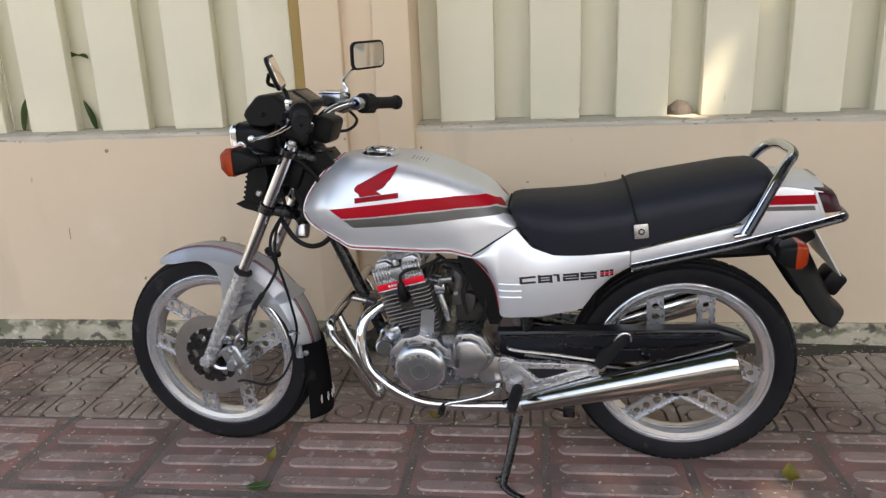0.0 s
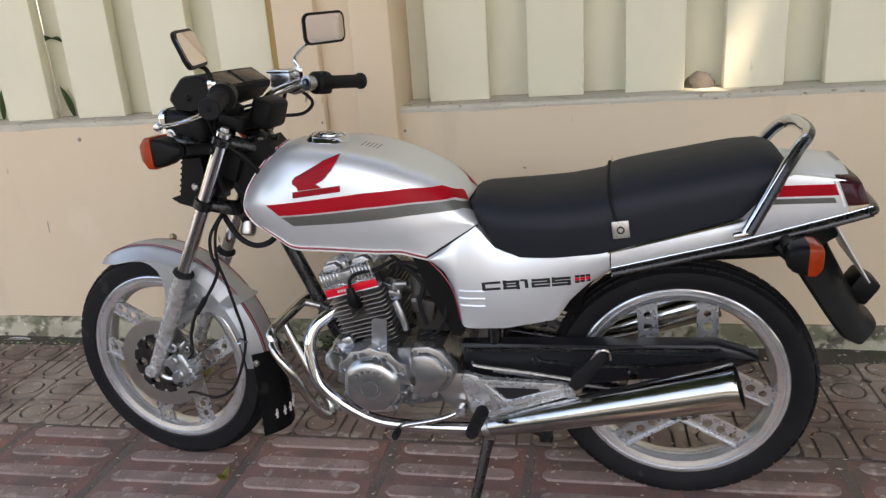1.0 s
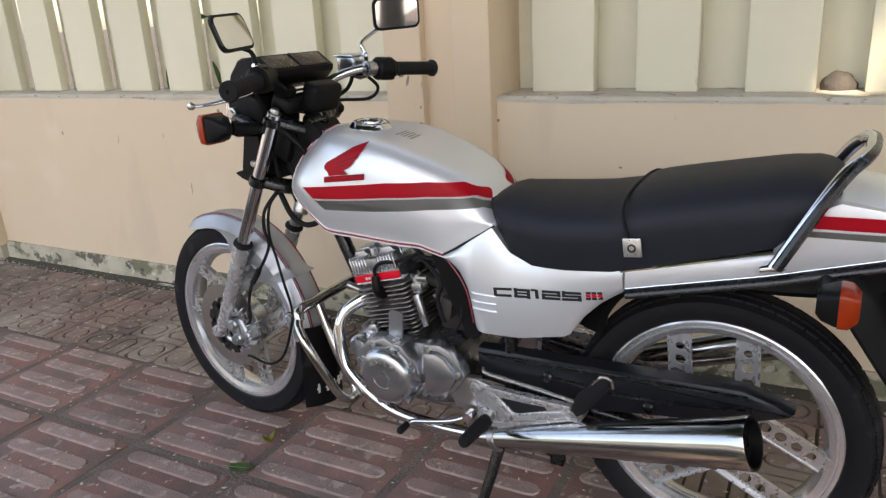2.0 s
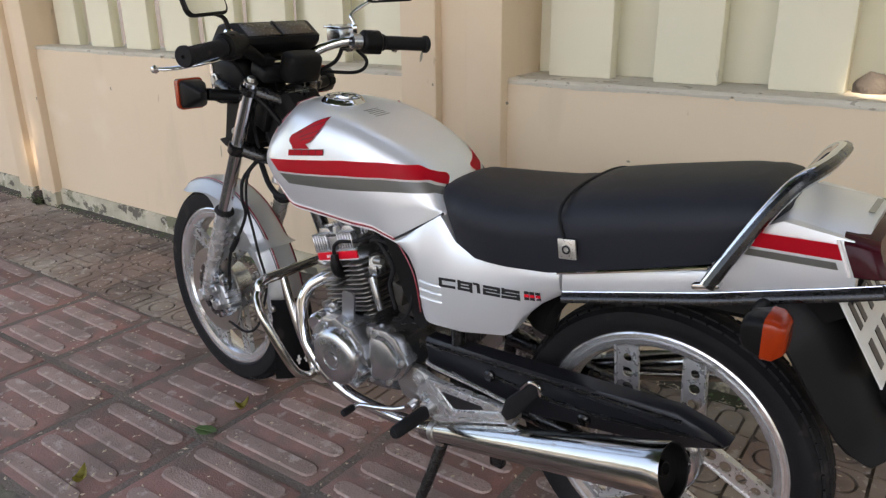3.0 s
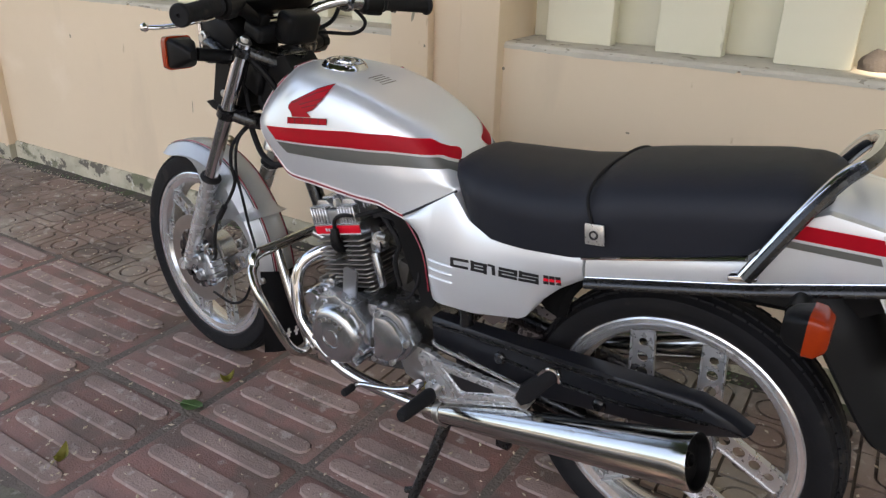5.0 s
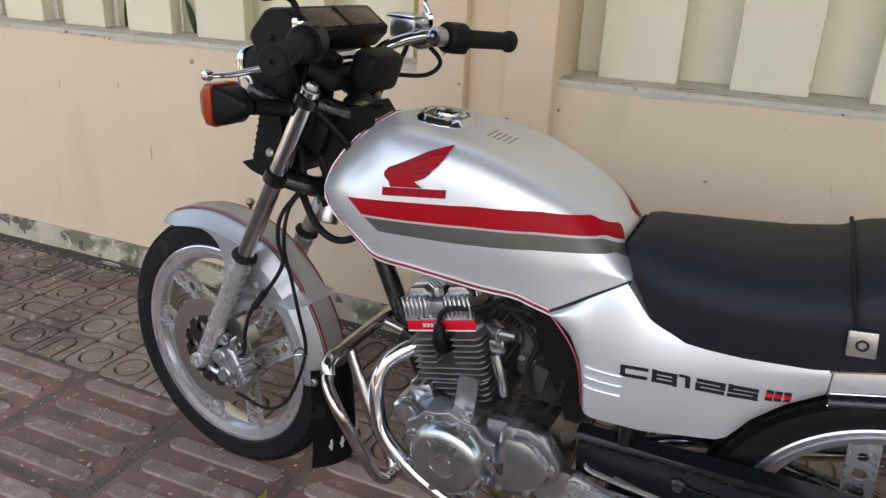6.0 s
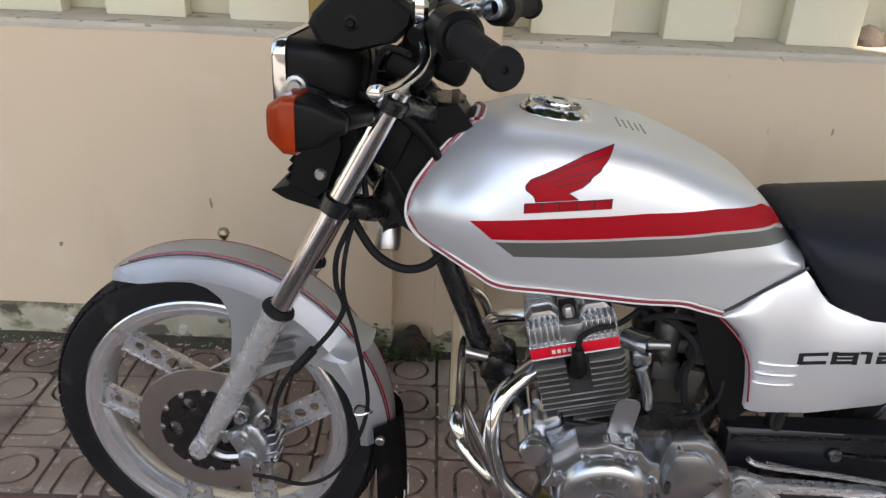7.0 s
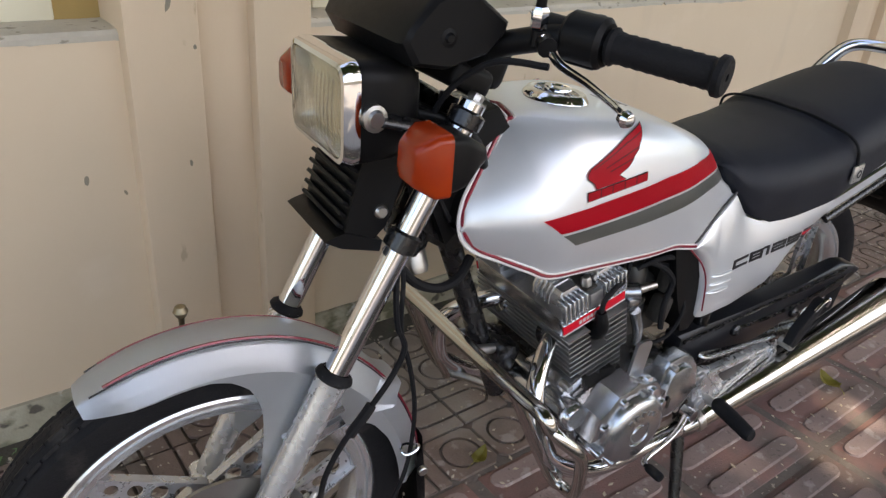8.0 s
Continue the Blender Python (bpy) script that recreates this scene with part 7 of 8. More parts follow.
# ---- bars, lamps, clocks, mirrors ----
def cockpit():
    # handlebar and what is clamped to it, as it stands turned to the right
    bm = bmesh.new()
    ends = {-1: (Vector((-0.253, -0.203, 0.964)), Vector((-0.213, -0.318, 0.960))), 1: (Vector((-0.190, 0.196, 0.938)), Vector((-0.145, 0.312, 0.924)))}
    path = [ends[-1][0].lerp(ends[-1][1], 0.9), ends[-1][0], (-0.285, -0.150, 0.962), (-0.310, -0.090, 0.940), (-0.318, -0.050, 0.912), (-0.312, 0.0, 0.908), (-0.306, 0.055, 0.908), (-0.288, 0.095, 0.930), (-0.242, 0.145, 0.945), ends[1][0], ends[1][0].lerp(ends[1][1], 0.9)]
    tube(bm, path, 0.0108, 14, 6)
    bars = part("handlebar", bm, CHROME, motorcycle, "chromed handlebar")
    bm = bmesh.new()
    tube(bm, [(-0.277, -0.165, 0.963), (-0.285, -0.150, 0.962), (-0.310, -0.090, 0.940), (-0.317, -0.055, 0.915)], [0.0125, 0.014, 0.014, 0.0130], 14, 6)
    part("bar_sleeve", bm, BLACK, bars)
    for s in (-1, 1):
        a, b = ends[s]
        d = (b - a).normalized()
        turn = d.to_track_quat("Y", "Z").to_matrix().to_4x4()
        n = (b - a).length
        fore = Vector((0, 0, 1)).cross(d) * -s
        fore = fore if fore.x < 0 else -fore
        bm = bmesh.new()
        prof = [(0, 0), (0.0185, 0.0), (0.0200, 0.004), (0.0165, 0.008)]
        for k in range(9):
            prof += [(0.0165, 0.012 + k * 0.0115), (0.0156, 0.015 + k * 0.0115)]
        prof += [(0.0165, n - 0.012), (0.0205, n - 0.009), (0.0205, n - 0.003), (0.018, n), (0.004, n), (0.003, n - 0.004), (0, n - 0.004)]
        lathe(bm, prof, 24, Matrix.Translation(a) @ turn)
        part("grip", bm, RUBBER, bars, "ribbed black rubber grip")
        c = a - d * 0.026
        bm = bmesh.new()
        lathe(bm, [(0, -0.024), (0.023, -0.024), (0.027, -0.019), (0.027, 0.018), (0.022, 0.023), (0, 0.023)], 20, Matrix.Translation(c) @ turn)
        box(bm, (0.034, 0.040, 0.034), Matrix.Translation(c + Vector((0.002, 0, -0.010))) @ turn, 0.006)
        switch = part("switch_block", bm, BLACK, bars, "black switch block")
        for dx, dz in ((0.020, 0.004), (0.012, 0.020)):
            bm = bmesh.new()
            box(bm, (0.014, 0.012, 0.010), Matrix.Translation(c + Vector((dx, 0, dz))), 0.003)
            part("switch", bm, BLACK, switch)
        # lever perch and lever
        p = a - d * 0.064
        bm = bmesh.new()
        lathe(bm, [(0.011, -0.012), (0.0175, -0.011), (0.0175, 0.011), (0.011, 0.012)], 18, Matrix.Translation(p) @ turn)
        tube(bm, [p, p + fore * 0.022 + Vector((0, 0, -0.006)), p + fore * 0.036 + d * 0.012 + Vector((0, 0, -0.010))], [0.012, 0.010, 0.011], 10, 3)
        perch = part("lever_perch", bm, BLACK if s < 0 else ALLOY, bars, "lever perch")
        pivot = Vector((-0.293, -0.172, 0.942)) if s < 0 else p + fore * 0.040 + d * 0.012 + Vector((0, 0, -0.012))
        ball = Vector((-0.331, -0.308, 0.930)) if s < 0 else pivot + d * 0.120 + fore * 0.024 + Vector((0, 0, -0.006))
        bow = Vector((0.010, -0.004, -0.004)) if s < 0 else fore * 0.014
        bm = bmesh.new()
        tube(bm, [p + fore * 0.030, pivot, pivot.lerp(ball, 0.35) + bow, pivot.lerp(ball, 0.75) + bow * 0.9, ball], [0.0065, 0.0065, 0.0055, 0.005, 0.0045], 10, 5, None, 0.75)
        lathe(bm, [(0, -0.0085), (0.006, -0.006), (0.0085, 0), (0.006, 0.006), (0, 0.0085)], 12, Matrix.Translation(ball))
        part("lever", bm, CHROME, perch, "polished lever with a ball end")
        # mirror on its stem
        if s < 0:
            stem0, mc, face = Vector((-0.302, -0.145, 0.973)), Vector((-0.302, -0.195, 1.060)), Vector((0.92, 0.24, 0.31))
        else:
            stem0, mc, face = Vector((-0.252, 0.172, 0.960)), Vector((-0.207, 0.259, 1.0625)), Vector((0.85, -0.53, -0.03))
        face.normalize()
        back = mc - face * 0.018
        bm = bmesh.new()
        lathe(bm, [(0.0075, -0.004), (0.0095, 0.0), (0.0095, 0.016), (0.0075, 0.020)], 6, Matrix.Translation(stem0) @ pose(0, 0, 0, 90))
        part("stem_nut", bm, CHROME, bars)
        bm = bmesh.new()
        tube(bm, [stem0 - Vector((0, 0, 0.02)), stem0 + Vector((0, 0, 0.02)), stem0 + Vector((-0.006, s * 0.006, 0.045)), back + Vector((-0.012, -s * 0.022, -0.022)), back], [0.0072, 0.0060, 0.0046, 0.0046, 0.0046], 10, 6)
        part("mirror_stem", bm, BLACK if s < 0 else CHROME, bars, "mirror stem")
        across = Vector((0, 0, 1)).cross(face).normalized()
        up = face.cross(across)
        mm = Matrix.Translation(mc) @ Matrix((across, -face, up)).transposed().to_4x4()
        bm = bmesh.new()
        slab(bm, round_rect(0.124, 0.076, 0.018), 0.0, 0.009, [], 0.004, mm)
        shell = part("mirror_shell", bm, BLACK, bars, "square black mirror")
        bm = bmesh.new()
        slab(bm, round_rect(0.112, 0.064, 0.013), -0.0022, 0.0, [], 0.0, mm)
        part("mirror_pane", bm, MIRROR, shell, "mirror glass")
    # brake fluid reservoir on the right
    bm = bmesh.new()
    c = Vector((-0.285, 0.158, 0.955))
    box(bm, (0.058, 0.042, 0.036), Matrix.Translation(c) @ pose(0, 0, 0, 0, 0, -10), 0.005)
    res = part("brake_reservoir", bm, ALLOY, bars, "square alloy brake fluid reservoir")
    bm = bmesh.new()
    box(bm, (0.066, 0.050, 0.006), Matrix.Translation(c + Vector((0, 0, 0.020))) @ pose(0, 0, 0, 0, 0, -10), 0.002)
    lid = part("reservoir_lid", bm, POLISHED, res)
    for dx, dy in ((-0.020, -0.012), (0.020, 0.012)):
        bm = bmesh.new()
        lathe(bm, [(0, 0.003), (0.004, 0.003), (0.004, -0.003)], 8, Matrix.Translation(c + Vector((dx, dy, 0.0235))) @ pose(0, 0, 0, 90))
        part("lid_screw", bm, STEEL, lid)
    bm = bmesh.new()
    tube(bm, [(-0.285, 0.158, 0.940), (-0.262, 0.160, 0.930), (-0.240, 0.160, 0.940)], [0.014, 0.014, 0.016], 12, 3)
    part("master_cylinder", bm, ALLOY, res)
    # instrument housing
    dial = Matrix.Translation((0.008, -0.010, -0.013)) @ STEER
    bm = bmesh.new()
    rings = []
    prof = [(-0.440, 0.960), (-0.434, 0.973), (-0.404, 1.004), (-0.394, 1.008), (-0.352, 1.010), (-0.308, 0.979), (-0.311, 0.966), (-0.334, 0.944), (-0.385, 0.930), (-0.426, 0.936)]
    for y, g in ((-0.108, 0.86), (-0.104, 0.95), (-0.096, 1.0), (0.096, 1.0), (0.104, 0.95), (0.108, 0.86)):
        rings.append([Vector((-0.365 + (x + 0.365) * g, y, 0.970 + (z - 0.970) * g)) for x, z in prof])
    loft(bm, rings, dial)
    clocks = part("instrument_box", bm, BLACK, motorcycle, "black wedge-shaped instrument box", 30)
    face = dial @ Matrix.Translation((-0.3300, 0, 0.9948)) @ pose(0, 0, 0, 0, 35.2, 0)
    for y in (-0.046, 0.046):
        bm = bmesh.new()
        box(bm, (0.044, 0.086, 0.003), face @ Matrix.Translation((0, y, 0.001)), 0.002)
        part("instrument_screen", bm, SMOKE, clocks, "smoked instrument screen")
    bm = bmesh.new()
    box(bm, (0.050, 0.006, 0.004), face @ Matrix.Translation((0, 0, 0.002)), 0.001)
    part("screen_bar", bm, BLACK, clocks)
    for y in (-0.1085, 0.1085):
        bm = bmesh.new()
        lathe(bm, [(0, -0.004), (0.004, -0.004), (0.006, -0.001), (0.010, 0.0), (0.010, 0.003)], 12, dial @ pose(-0.385, y, 0.965) @ Matrix.Diagonal((1, 1 if y < 0 else -1, 1, 1)))
        part("case_screw", bm, BLACK, clocks)
    # upper yoke cover and bar clamps
    bm = bmesh.new()
    box(bm, (0.060, 0.150, 0.034), STEER @ pose(-0.315, 0, 0.893, 0, 24, 0), 0.010, 3)
    yoke = part("bar_clamp_cover", bm, BLACK, motorcycle, "black cover over the bar clamps")
    bm = bmesh.new()
    box(bm, (0.050, 0.090, 0.066), STEER @ pose(-0.262, 0.005, 0.902, 0, 20, 0), 0.014, 3)
    part("ignition_housing", bm, BLACK, yoke)
    for y in (-0.05, 0.05):
        bm = bmesh.new()
        box(bm, (0.030, 0.026, 0.036), STEER @ pose(-0.312, y, 0.912, 0, 24, 0), 0.006)
        part("bar_clamp", bm, BLACK, yoke)
    # black boxes added to fill the dark space behind the headlamp
    bm = bmesh.new()
    box(bm, (0.044, 0.104, 0.120), STEER @ pose(-0.402, 0.0, 0.775, 0, 27, 0), 0.010, 2)
    part("dark_filler_box", bm, BLACK, motorcycle)
    for y in (-0.040, 0.040):
        bm = bmesh.new()
        box(bm, (0.048, 0.040, 0.085), STEER @ pose(-0.338, y, 0.800, 0, 24, 0), 0.008)
        part("side_filler_box", bm, BLACK, motorcycle)
        bm = bmesh.new()
        tube(bm, [(-0.385, y * 1.2, 0.860), (-0.335, y * 1.8, 0.845), (-0.290, y * 1.5, 0.800), (-0.262, y, 0.740)], 0.007, 10, 6)
        part("wiring_sleeve", bm, BLACK, motorcycle)
    # headlight
    LAMP = STEER @ Matrix.Translation((-0.004, -0.012, -0.004)) @ Matrix.Translation((0, 0, 0.872)) @ Matrix.Diagonal((1, 1, 1.08, 1)) @ Matrix.Translation((0, 0, -0.872))
    bm = bmesh.new()
    rings = []
    for x, w, h, r in ((-0.426, 0.050, 0.036, 0.012), (-0.440, 0.110, 0.066, 0.014), (-0.462, 0.150, 0.092, 0.016), (-0.463, 0.158, 0.100, 0.018), (-0.456, 0.164, 0.106, 0.020), (-0.412, 0.158, 0.102, 0.020), (-0.385, 0.130, 0.088, 0.022), (-0.375, 0.105, 0.070, 0.022)):
        rings.append([Vector((x, u, 0.872 + v)) for u, v in round_rect(w, h, r, 4)])
    loft(bm, rings, LAMP)
    shell = part("headlight", bm, BLACK, motorcycle, "square headlight in a black shell")
    bm = bmesh.new()
    rings = []
    for x, w, h, r in ((-0.460, 0.167, 0.108, 0.020), (-0.468, 0.168, 0.109, 0.020), (-0.478, 0.160, 0.101, 0.018), (-0.479, 0.150, 0.091, 0.014), (-0.462, 0.146, 0.087, 0.014)):
        rings.append([Vector((x, u, 0.872 + v)) for u, v in round_rect(w, h, r, 4)])
    loft(bm, rings, LAMP, cap=False)
    part("headlight_rim", bm, CHROME, shell, "chromed headlight rim")
    bm = bmesh.new()
    rings = []
    for x, g in ((-0.4815, 0.2), (-0.4805, 0.6), (-0.478, 0.90), (-0.4745, 0.985), (-0.470, 0.985), (-0.470, 1.0), (-0.4785, 1.0), (-0.482, 0.90), (-0.4845, 0.6), (-0.4855, 0.2)):
        rings.append([Vector((x, u * g, 0.872 + v * g)) for u, v in round_rect(0.150, 0.091, 0.014, 4)])
    loft(bm, rings, LAMP)
    glass = part("headlight_lens", bm, GLASS, shell, "ribbed clear headlight glass")
    bm = bmesh.new()
    rings = []
    for x, w, h, r in ((-0.4635, 0.149, 0.090, 0.014), (-0.455, 0.136, 0.082, 0.018), (-0.443, 0.108, 0.064, 0.020), (-0.434, 0.070, 0.044, 0.018), (-0.430, 0.030, 0.022, 0.010)):
        rings.append([Vector((x, u, 0.872 + v)) for u, v in round_rect(w, h, r, 4)])
    loft(bm, rings, LAMP)
    part("reflector", bm, REFLECTOR, shell, "silvered headlight bowl")
    bm = bmesh.new()
    lathe(bm, [(0, -0.022), (0.007, -0.020), (0.009, -0.012), (0.009, 0.004), (0.013, 0.006), (0.013, 0.012)], 16, LAMP @ Matrix.Translation((-0.442, 0, 0.872)) @ pose(0, 0, 0, 0, 0, -90))
    part("bulb", bm, LENS, shell, "headlight bulb")
    for k in range(13):
        y = -0.060 + 0.010 * k
        bm = bmesh.new()
        tube(bm, [(-0.4805, y, 0.838), (-0.4842, y, 0.872), (-0.4805, y, 0.906)], 0.0012, 5, 3, LAMP)
        part("flute", bm, GLASS, glass)
    for s in (-1, 1):
        bm = bmesh.new()
        lathe(bm, [(0, -0.010), (0.008, -0.010), (0.010, -0.006), (0.014, -0.005), (0.014, 0.004)], 14, LAMP @ pose(-0.446, s * 0.085, 0.872) @ Matrix.Diagonal((1, -s, 1, 1)))
        part("headlight_bolt", bm, STEEL, shell)
    for s in (-1, 1):
        bm = bmesh.new()
        tube(bm, [(-0.446, s * 0.087, 0.872), (-0.40, s * 0.092, 0.862), (-0.345, s * 0.088, 0.845)], 0.009, 8, 4, LAMP, 0.4)
        part("headlight_bracket", bm, GLOSS, shell)
    # grille under the headlight
    bm = bmesh.new()
    m = STEER @ Matrix.Translation((-0.433, -0.010, 0.762)) @ pose(0, 0, 0, 0, 14, 0)
    slab(bm, [(-0.030, 0.052), (0.016, 0.058), (0.026, 0.030), (0.020, -0.030), (0.004, -0.056), (-0.030, -0.052)], -0.064, 0.064, [], 0.004, m)
    cover = part("horn_grille", bm, BLACK, motorcycle, "black louvred cover below the headlight")
    for k in range(7):
        bm = bmesh.new()
        box(bm, (0.016, 0.116, 0.005), m @ Matrix.Translation((-0.031, 0, 0.044 - 0.0138 * k)) @ pose(0, 0, 0, 0, 24, 0), 0.001, 1)
        part("louvre", bm, BLACK, cover)
    bm = bmesh.new()
    slab(bm, [(-0.052, -0.056), (-0.046, -0.051), (-0.030, -0.042), (0.020, -0.048), (0.020, -0.062), (-0.030, -0.062)], -0.066, 0.066, [], 0.003, m)
    part("grille_lip", bm, BLACK, cover)
    for s in (-1, 1):
        bm = bmesh.new()
        lathe(bm, [(0, -0.005), (0.006, -0.005), (0.0085, -0.002), (0.0085, 0.004)], 12, m @ Matrix.Translation((0.008, s * 0.0655, -0.012)) @ Matrix.Diagonal((1, -s, 1, 1)))
        part("grille_bolt", bm, STEEL, cover)
    # front indicators
    for s in (-1, 1):
        bm = bmesh.new()
        tube(bm, [(-0.360, s * 0.085, 0.838), (-0.368, s * 0.120, 0.842), (-0.378, s * 0.165, 0.848)], [0.014, 0.013, 0.014], 12, 4, STEER)
        rings = []
        for x, w, h, r in ((-0.366, 0.016, 0.018, 0.006), (-0.376, 0.028, 0.030, 0.010), (-0.396, 0.050, 0.054, 0.010), (-0.408, 0.053, 0.059, 0.009), (-0.419, 0.055, 0.061, 0.009)):
            rings.append([Vector((x, s * 0.181 + u, 0.848 + v)) for u, v in round_rect(w, h, r, 4)])
        loft(bm, rings, STEER)
        lamp = part("front_indicator", bm, BLACK, motorcycle, "black front indicator with an amber lens")
        bm = bmesh.new()
        rings = []
        for x, w, h, r in ((-0.4185, 0.061, 0.067, 0.009), (-0.434, 0.060, 0.066, 0.009), (-0.453, 0.040, 0.042, 0.009), (-0.455, 0.034, 0.036, 0.009)):
            rings.append([Vector((x, s * 0.181 + u, 0.848 + v)) for u, v in round_rect(w, h, r, 4)])
        loft(bm, rings, STEER)
        part("indicator_lens", bm, AMBER, lamp, "amber lens")
    # cables and brake hose
    def cable(points, r, name="cable", m=None):
        bm = bmesh.new()
        tube(bm, points, r, 8, 8, m)
        part(name, bm, RUBBER, motorcycle)
    cable([(-0.385, -0.02, 0.69), (-0.398, -0.070, 0.655), (-0.404, -0.083, 0.585), (-0.388, -0.087, 0.520), (-0.376, -0.087, 0.455), (-0.370, -0.080, 0.382), (-0.384, -0.085, 0.319), (-0.421, -0.087, 0.246), (-0.471, -0.090, 0.217), (-0.531, -0.090, 0.227), (-0.560, -0.075, 0.215)], 0.0034, "speedometer_cable")
    cable([(-0.380, -0.030, 0.70), (-0.410, -0.075, 0.645), (-0.413, -0.088, 0.598), (-0.402, -0.091, 0.560), (-0.421, -0.093, 0.520), (-0.459, -0.093, 0.471), (-0.488, -0.091, 0.434), (-0.510, -0.087, 0.383), (-0.518, -0.085, 0.335), (-0.532, -0.085, 0.318)], 0.0040, "brake_hose")
    cable([(-0.448, -0.093, 0.486), (-0.459, -0.093, 0.471), (-0.478, -0.092, 0.447)], 0.0072, "hose_sleeve")
    cable([(-0.400, -0.030, 0.676), (-0.365, -0.040, 0.625), (-0.326, -0.045, 0.604), (-0.290, -0.042, 0.608), (-0.262, -0.030, 0.630)], 0.0068, "wiring_loom")
    cable([(-0.262, 0.165, 0.935), (-0.235, 0.190, 0.895), (-0.260, 0.180, 0.868), (-0.310, 0.120, 0.872), (-0.340, 0.07, 0.86)], 0.0042, "throttle_cable")
    cable([(-0.290, 0.168, 0.930), (-0.300, 0.150, 0.895), (-0.335, 0.10, 0.86), (-0.370, 0.07, 0.78), (-0.39, 0.06, 0.70)], 0.0048, "brake_hose")
    cable([(-0.310, -0.178, 0.94), (-0.345, -0.12, 0.93), (-0.365, -0.06, 0.86), (-0.345, -0.045, 0.76), (-0.300, -0.05, 0.68)], 0.0038, "clutch_cable")
    cable([(-0.385, 0.0, 0.93), (-0.378, 0.03, 0.84), (-0.372, 0.04, 0.74)], 0.006, "wiring_loom")
    cable([(-0.375, -0.03, 0.90), (-0.385, -0.045, 0.82), (-0.378, -0.050, 0.74), (-0.372, -0.045, 0.68)], 0.0045, "wiring_loom")
    bm = bmesh.new()
    lathe(bm, [(0, -0.03), (0.016, -0.03), (0.019, -0.022), (0.019, 0.020), (0.012, 0.026), (0, 0.026)], 18, pose(-0.348, -0.010, 0.648, 60, 0, 0))
    part("horn", bm, STEEL, motorcycle, "small dull metal horn")


frame_tubes()
engine()
exhaust()
crash_bar()
foot_gear()
cockpit()

# ---- loose things ----
leaf(-0.697, 1.604, 0.062, 15, LEAF_GREEN, "flat green fallen leaf on the red pavers", 0.004)
leaf(-0.704, 1.727, 0.036, 60, LEAF_YELLOW, "curled yellow-green fallen leaf on the pavers", 0.02)
leaf(-0.770, 1.310, 0.042, 110, LEAF_YELLOW, "curled yellow fallen leaf on the pavers", 0.02)
leaf(-0.273, 1.978, 0.046, 20, LEAF_YELLOW, "yellow fallen leaf under the motorcycle", 0.016)
leaf(0.660, 1.705, 0.060, 80, LEAF_YELLOW, "yellow fallen leaf beside the rear wheel", 0.016)
leaf(-1.034, 2.272, 0.050, 40, LEAF_YELLOW, "yellow fallen leaf behind the front wheel", 0.016)
build_drift()
build_litter()
build_weeds()


def ledge_lump(x, y, w, h):
    bm = bmesh.new()
    made = bmesh.ops.create_icosphere(bm, subdivisions=3, radius=1.0)["verts"]
    for v in made:
        k = 1 + 0.18 * noise.noise(v.co * 2.3)
        v.co = Vector((v.co.x * w * k, v.co.y * 0.035 * k, max(-0.15, v.co.z) * h * k))
    ob = part("stone", bm, ROCK)
    ob.matrix_world = pose(x, y, 0.818)
    return tagged(ob, "dark rounded stone lying on the ledge between slats", "stone")


ledge_lump(0.54, 2.70, 0.045, 0.045)


def dark_mound(x, y, w, d, h, seed):
    """A dark crumbly mound for the black feet of recess and pillars."""
    bm = bmesh.new()
    made = bmesh.ops.create_icosphere(bm, subdivisions=4, radius=1.0)["verts"]
    for v in made:
        k = 1 + 0.22 * noise.noise(v.co * 2.1 + Vector((seed, 0, 0))) + 0.10 * noise.noise(v.co * 7 + Vector((0, seed, 0)))
        v.co = Vector((v.co.x * w * k, v.co.y * d * k, max(-0.1, v.co.z) * h * k))
    ob = part("dark_mound", bm, SOIL)
    ob.matrix_world = pose(x, y, 0.0)
    return tagged(ob, "dark crumbly mound at the foot of the pillars", "dirt", "dirt heaps")


dark_mound(-0.560, 2.500, 0.052, 0.034, 0.075, 1.0)
dark_mound(-3.245, 2.500, 0.052, 0.034, 0.060, 4.0)
dark_mound(-0.640, 2.478, 0.060, 0.026, 0.026, 7.0)


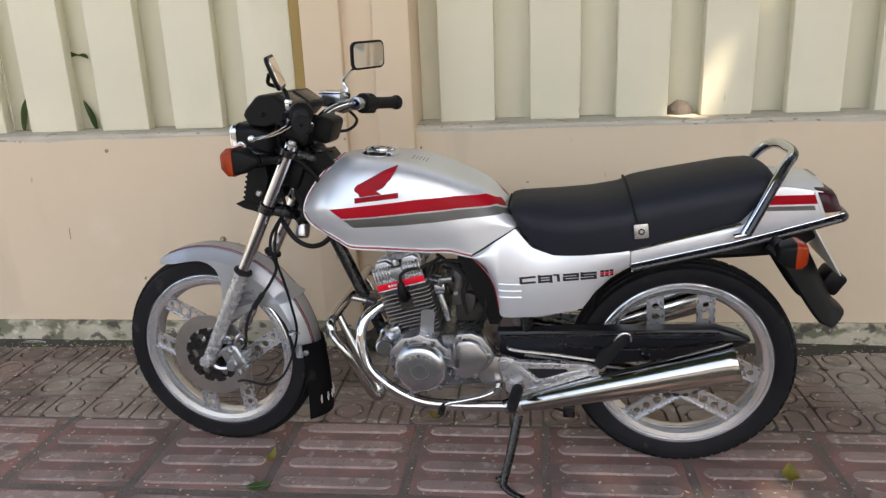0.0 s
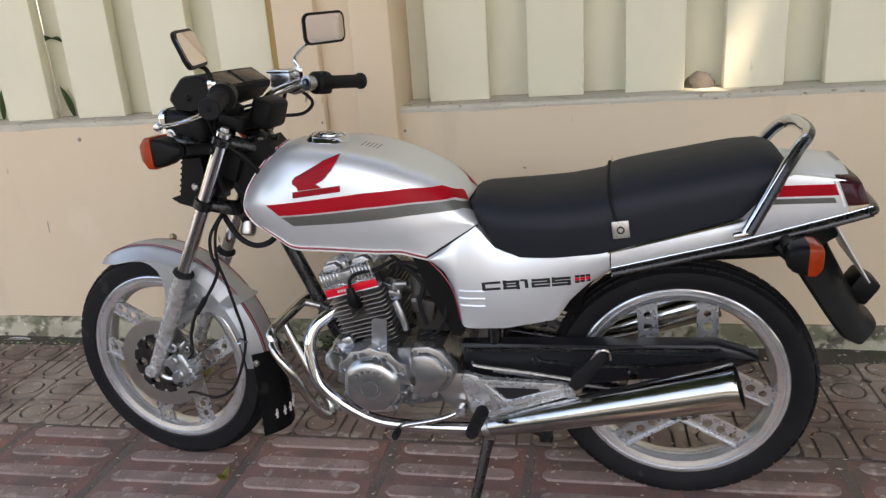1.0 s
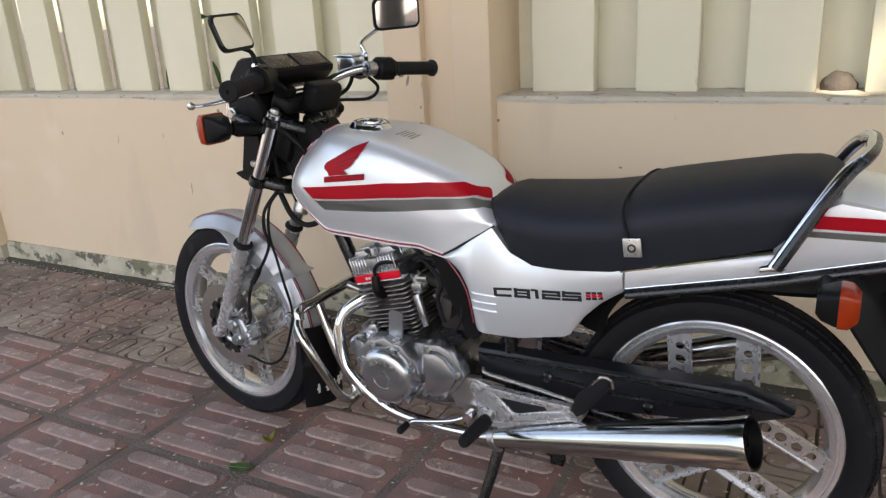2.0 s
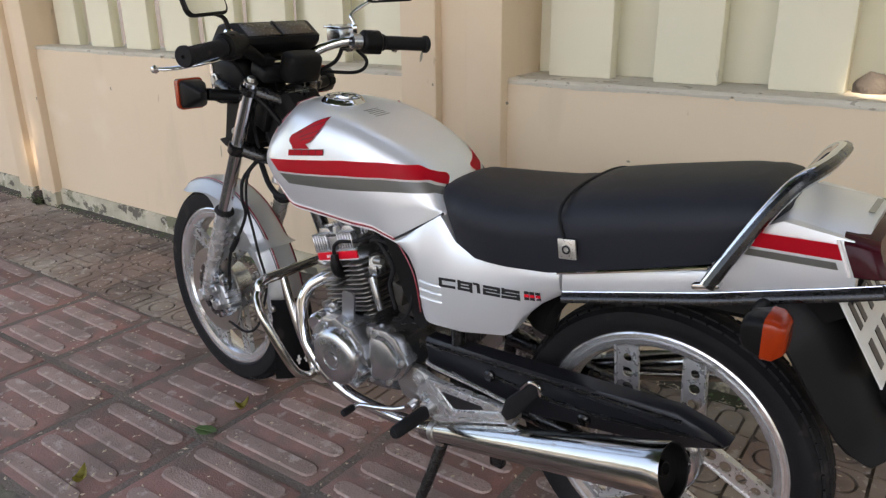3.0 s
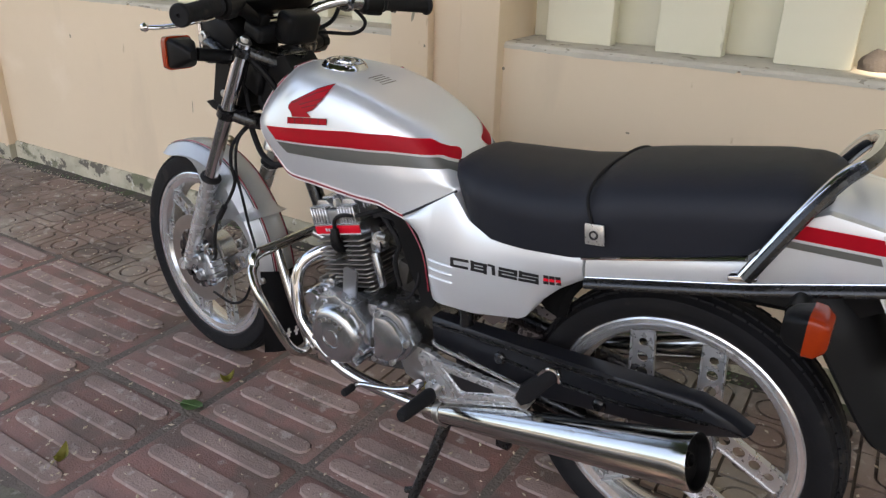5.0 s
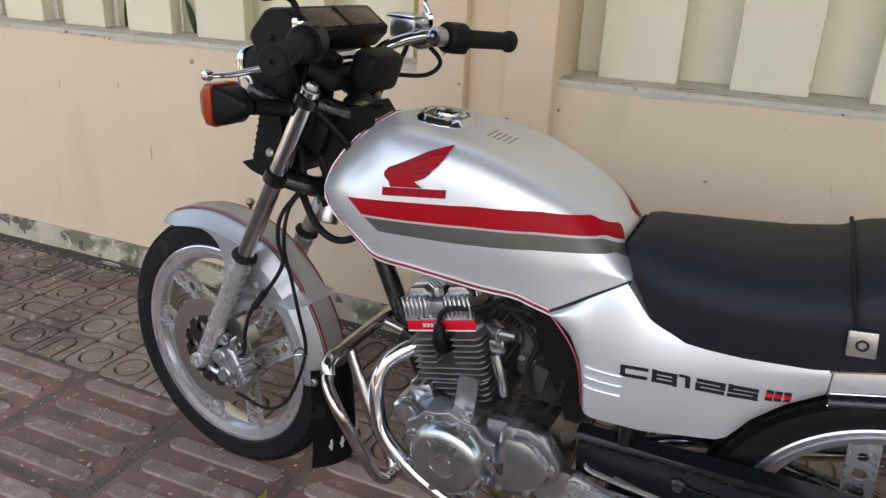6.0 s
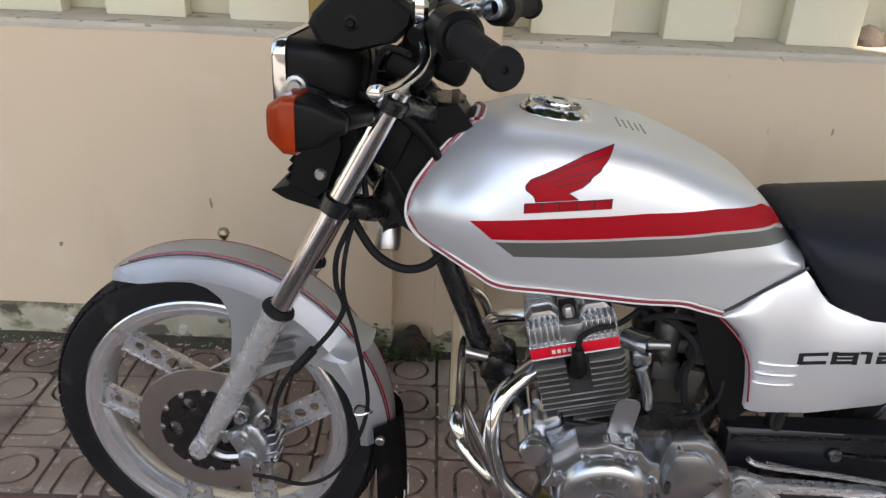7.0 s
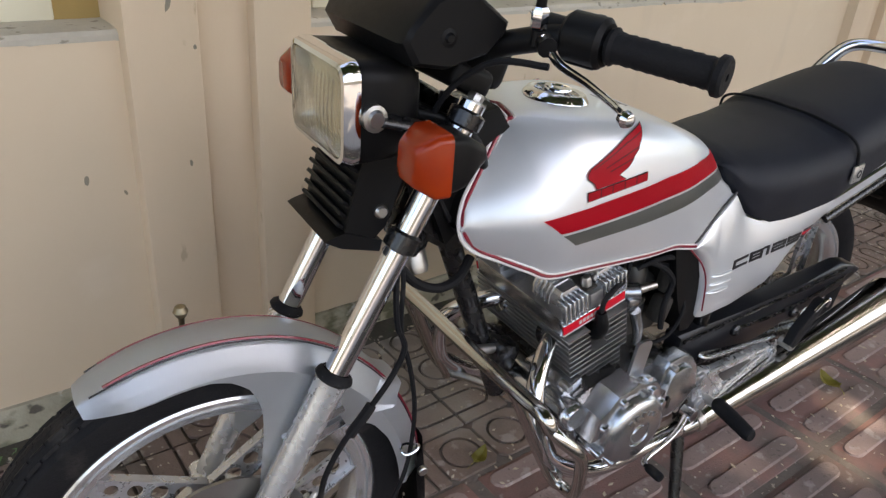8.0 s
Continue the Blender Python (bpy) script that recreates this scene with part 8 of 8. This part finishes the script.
def scrap(x, y, turn, length):
    """A curled pale strip of litter."""
    bm = bmesh.new()
    rows = []
    for i in range(13):
        t = i / 12
        w = 0.009 * math.sin(math.pi * (0.12 + 0.80 * t)) + 0.0015
        rows.append([Vector((length * (t - 0.5), w * e, 0.008 + 0.010 * t * (1 - t) + 0.004 * e * e)) for e in (-1, -0.3, 0.3, 1)])
    loft(bm, rows, cap=False, closed=False)
    bmesh.ops.solidify(bm, geom=bm.faces[:], thickness=0.0008)
    ob = part("litter_strip", bm, WHITE)
    ob.matrix_world = pose(x, y, 0.0, 0, 0, turn)
    return tagged(ob, "pale curled strip of litter by the wall foot", "litter")


scrap(-1.938, 2.500, 2, 0.10)


def plant_blade(points, width, label):
    bm = bmesh.new()
    line = curve_through(points, 6)
    prev = None
    for i, q in enumerate(line):
        t = i / (len(line) - 1)
        w = width * math.sin(math.pi * (0.1 + 0.9 * t)) + 0.001
        cur = [bm.verts.new(q + Vector((-w * 0.7, 0, 0.4 * w))), bm.verts.new(q + Vector((0, 0.004, 0))), bm.verts.new(q + Vector((w * 0.7, 0, 0.2 * w)))]
        if prev:
            for k in range(2):
                bm.faces.new((prev[k], prev[k + 1], cur[k + 1], cur[k]))
        prev = cur
    bmesh.ops.solidify(bm, geom=bm.faces[:], thickness=0.001)
    return tagged(part("plant_leaf", bm, FOLIAGE), label, "plant leaf", "leaves between slats")


plant_blade([(-1.955, 2.715, 0.815), (-1.932, 2.71, 0.895), (-1.893, 2.715, 0.965)], 0.020, "dark green blade leaf poking between slats")
plant_blade([(-1.655, 2.715, 0.815), (-1.663, 2.71, 0.868), (-1.688, 2.715, 0.925)], 0.020, "dark green blade leaf poking between slats")
plant_blade([(-1.712, 2.715, 1.085), (-1.672, 2.70, 1.092), (-1.632, 2.70, 1.078)], 0.038, "dark green leaf tip between slats")
build_pavers(bed)

# unseen street trees behind the viewer, crowns placed to block sun and sky
tree(2.4, 0.40, 3.6, 7.6, 3.8, 76000, 3, "unseen leafy street tree, its wide crown placed for shade", (-2.2, -1.9))
tree(-4.6, 0.30, 3.2, 6.2, 2.7, 30000, 8, "unseen leafy street tree, its wide crown placed for shade", (0.9, -0.6))
tree(5.0, 0.40, 3.0, 5.6, 2.8, 47000, 4, "unseen leafy street tree, its wide crown placed for shade", (-0.2, -0.7))
tree(8.6, 0.40, 3.0, 5.6, 3.2, 52000, 6, "unseen leafy street tree, its wide crown placed for shade", (0, -1.2))
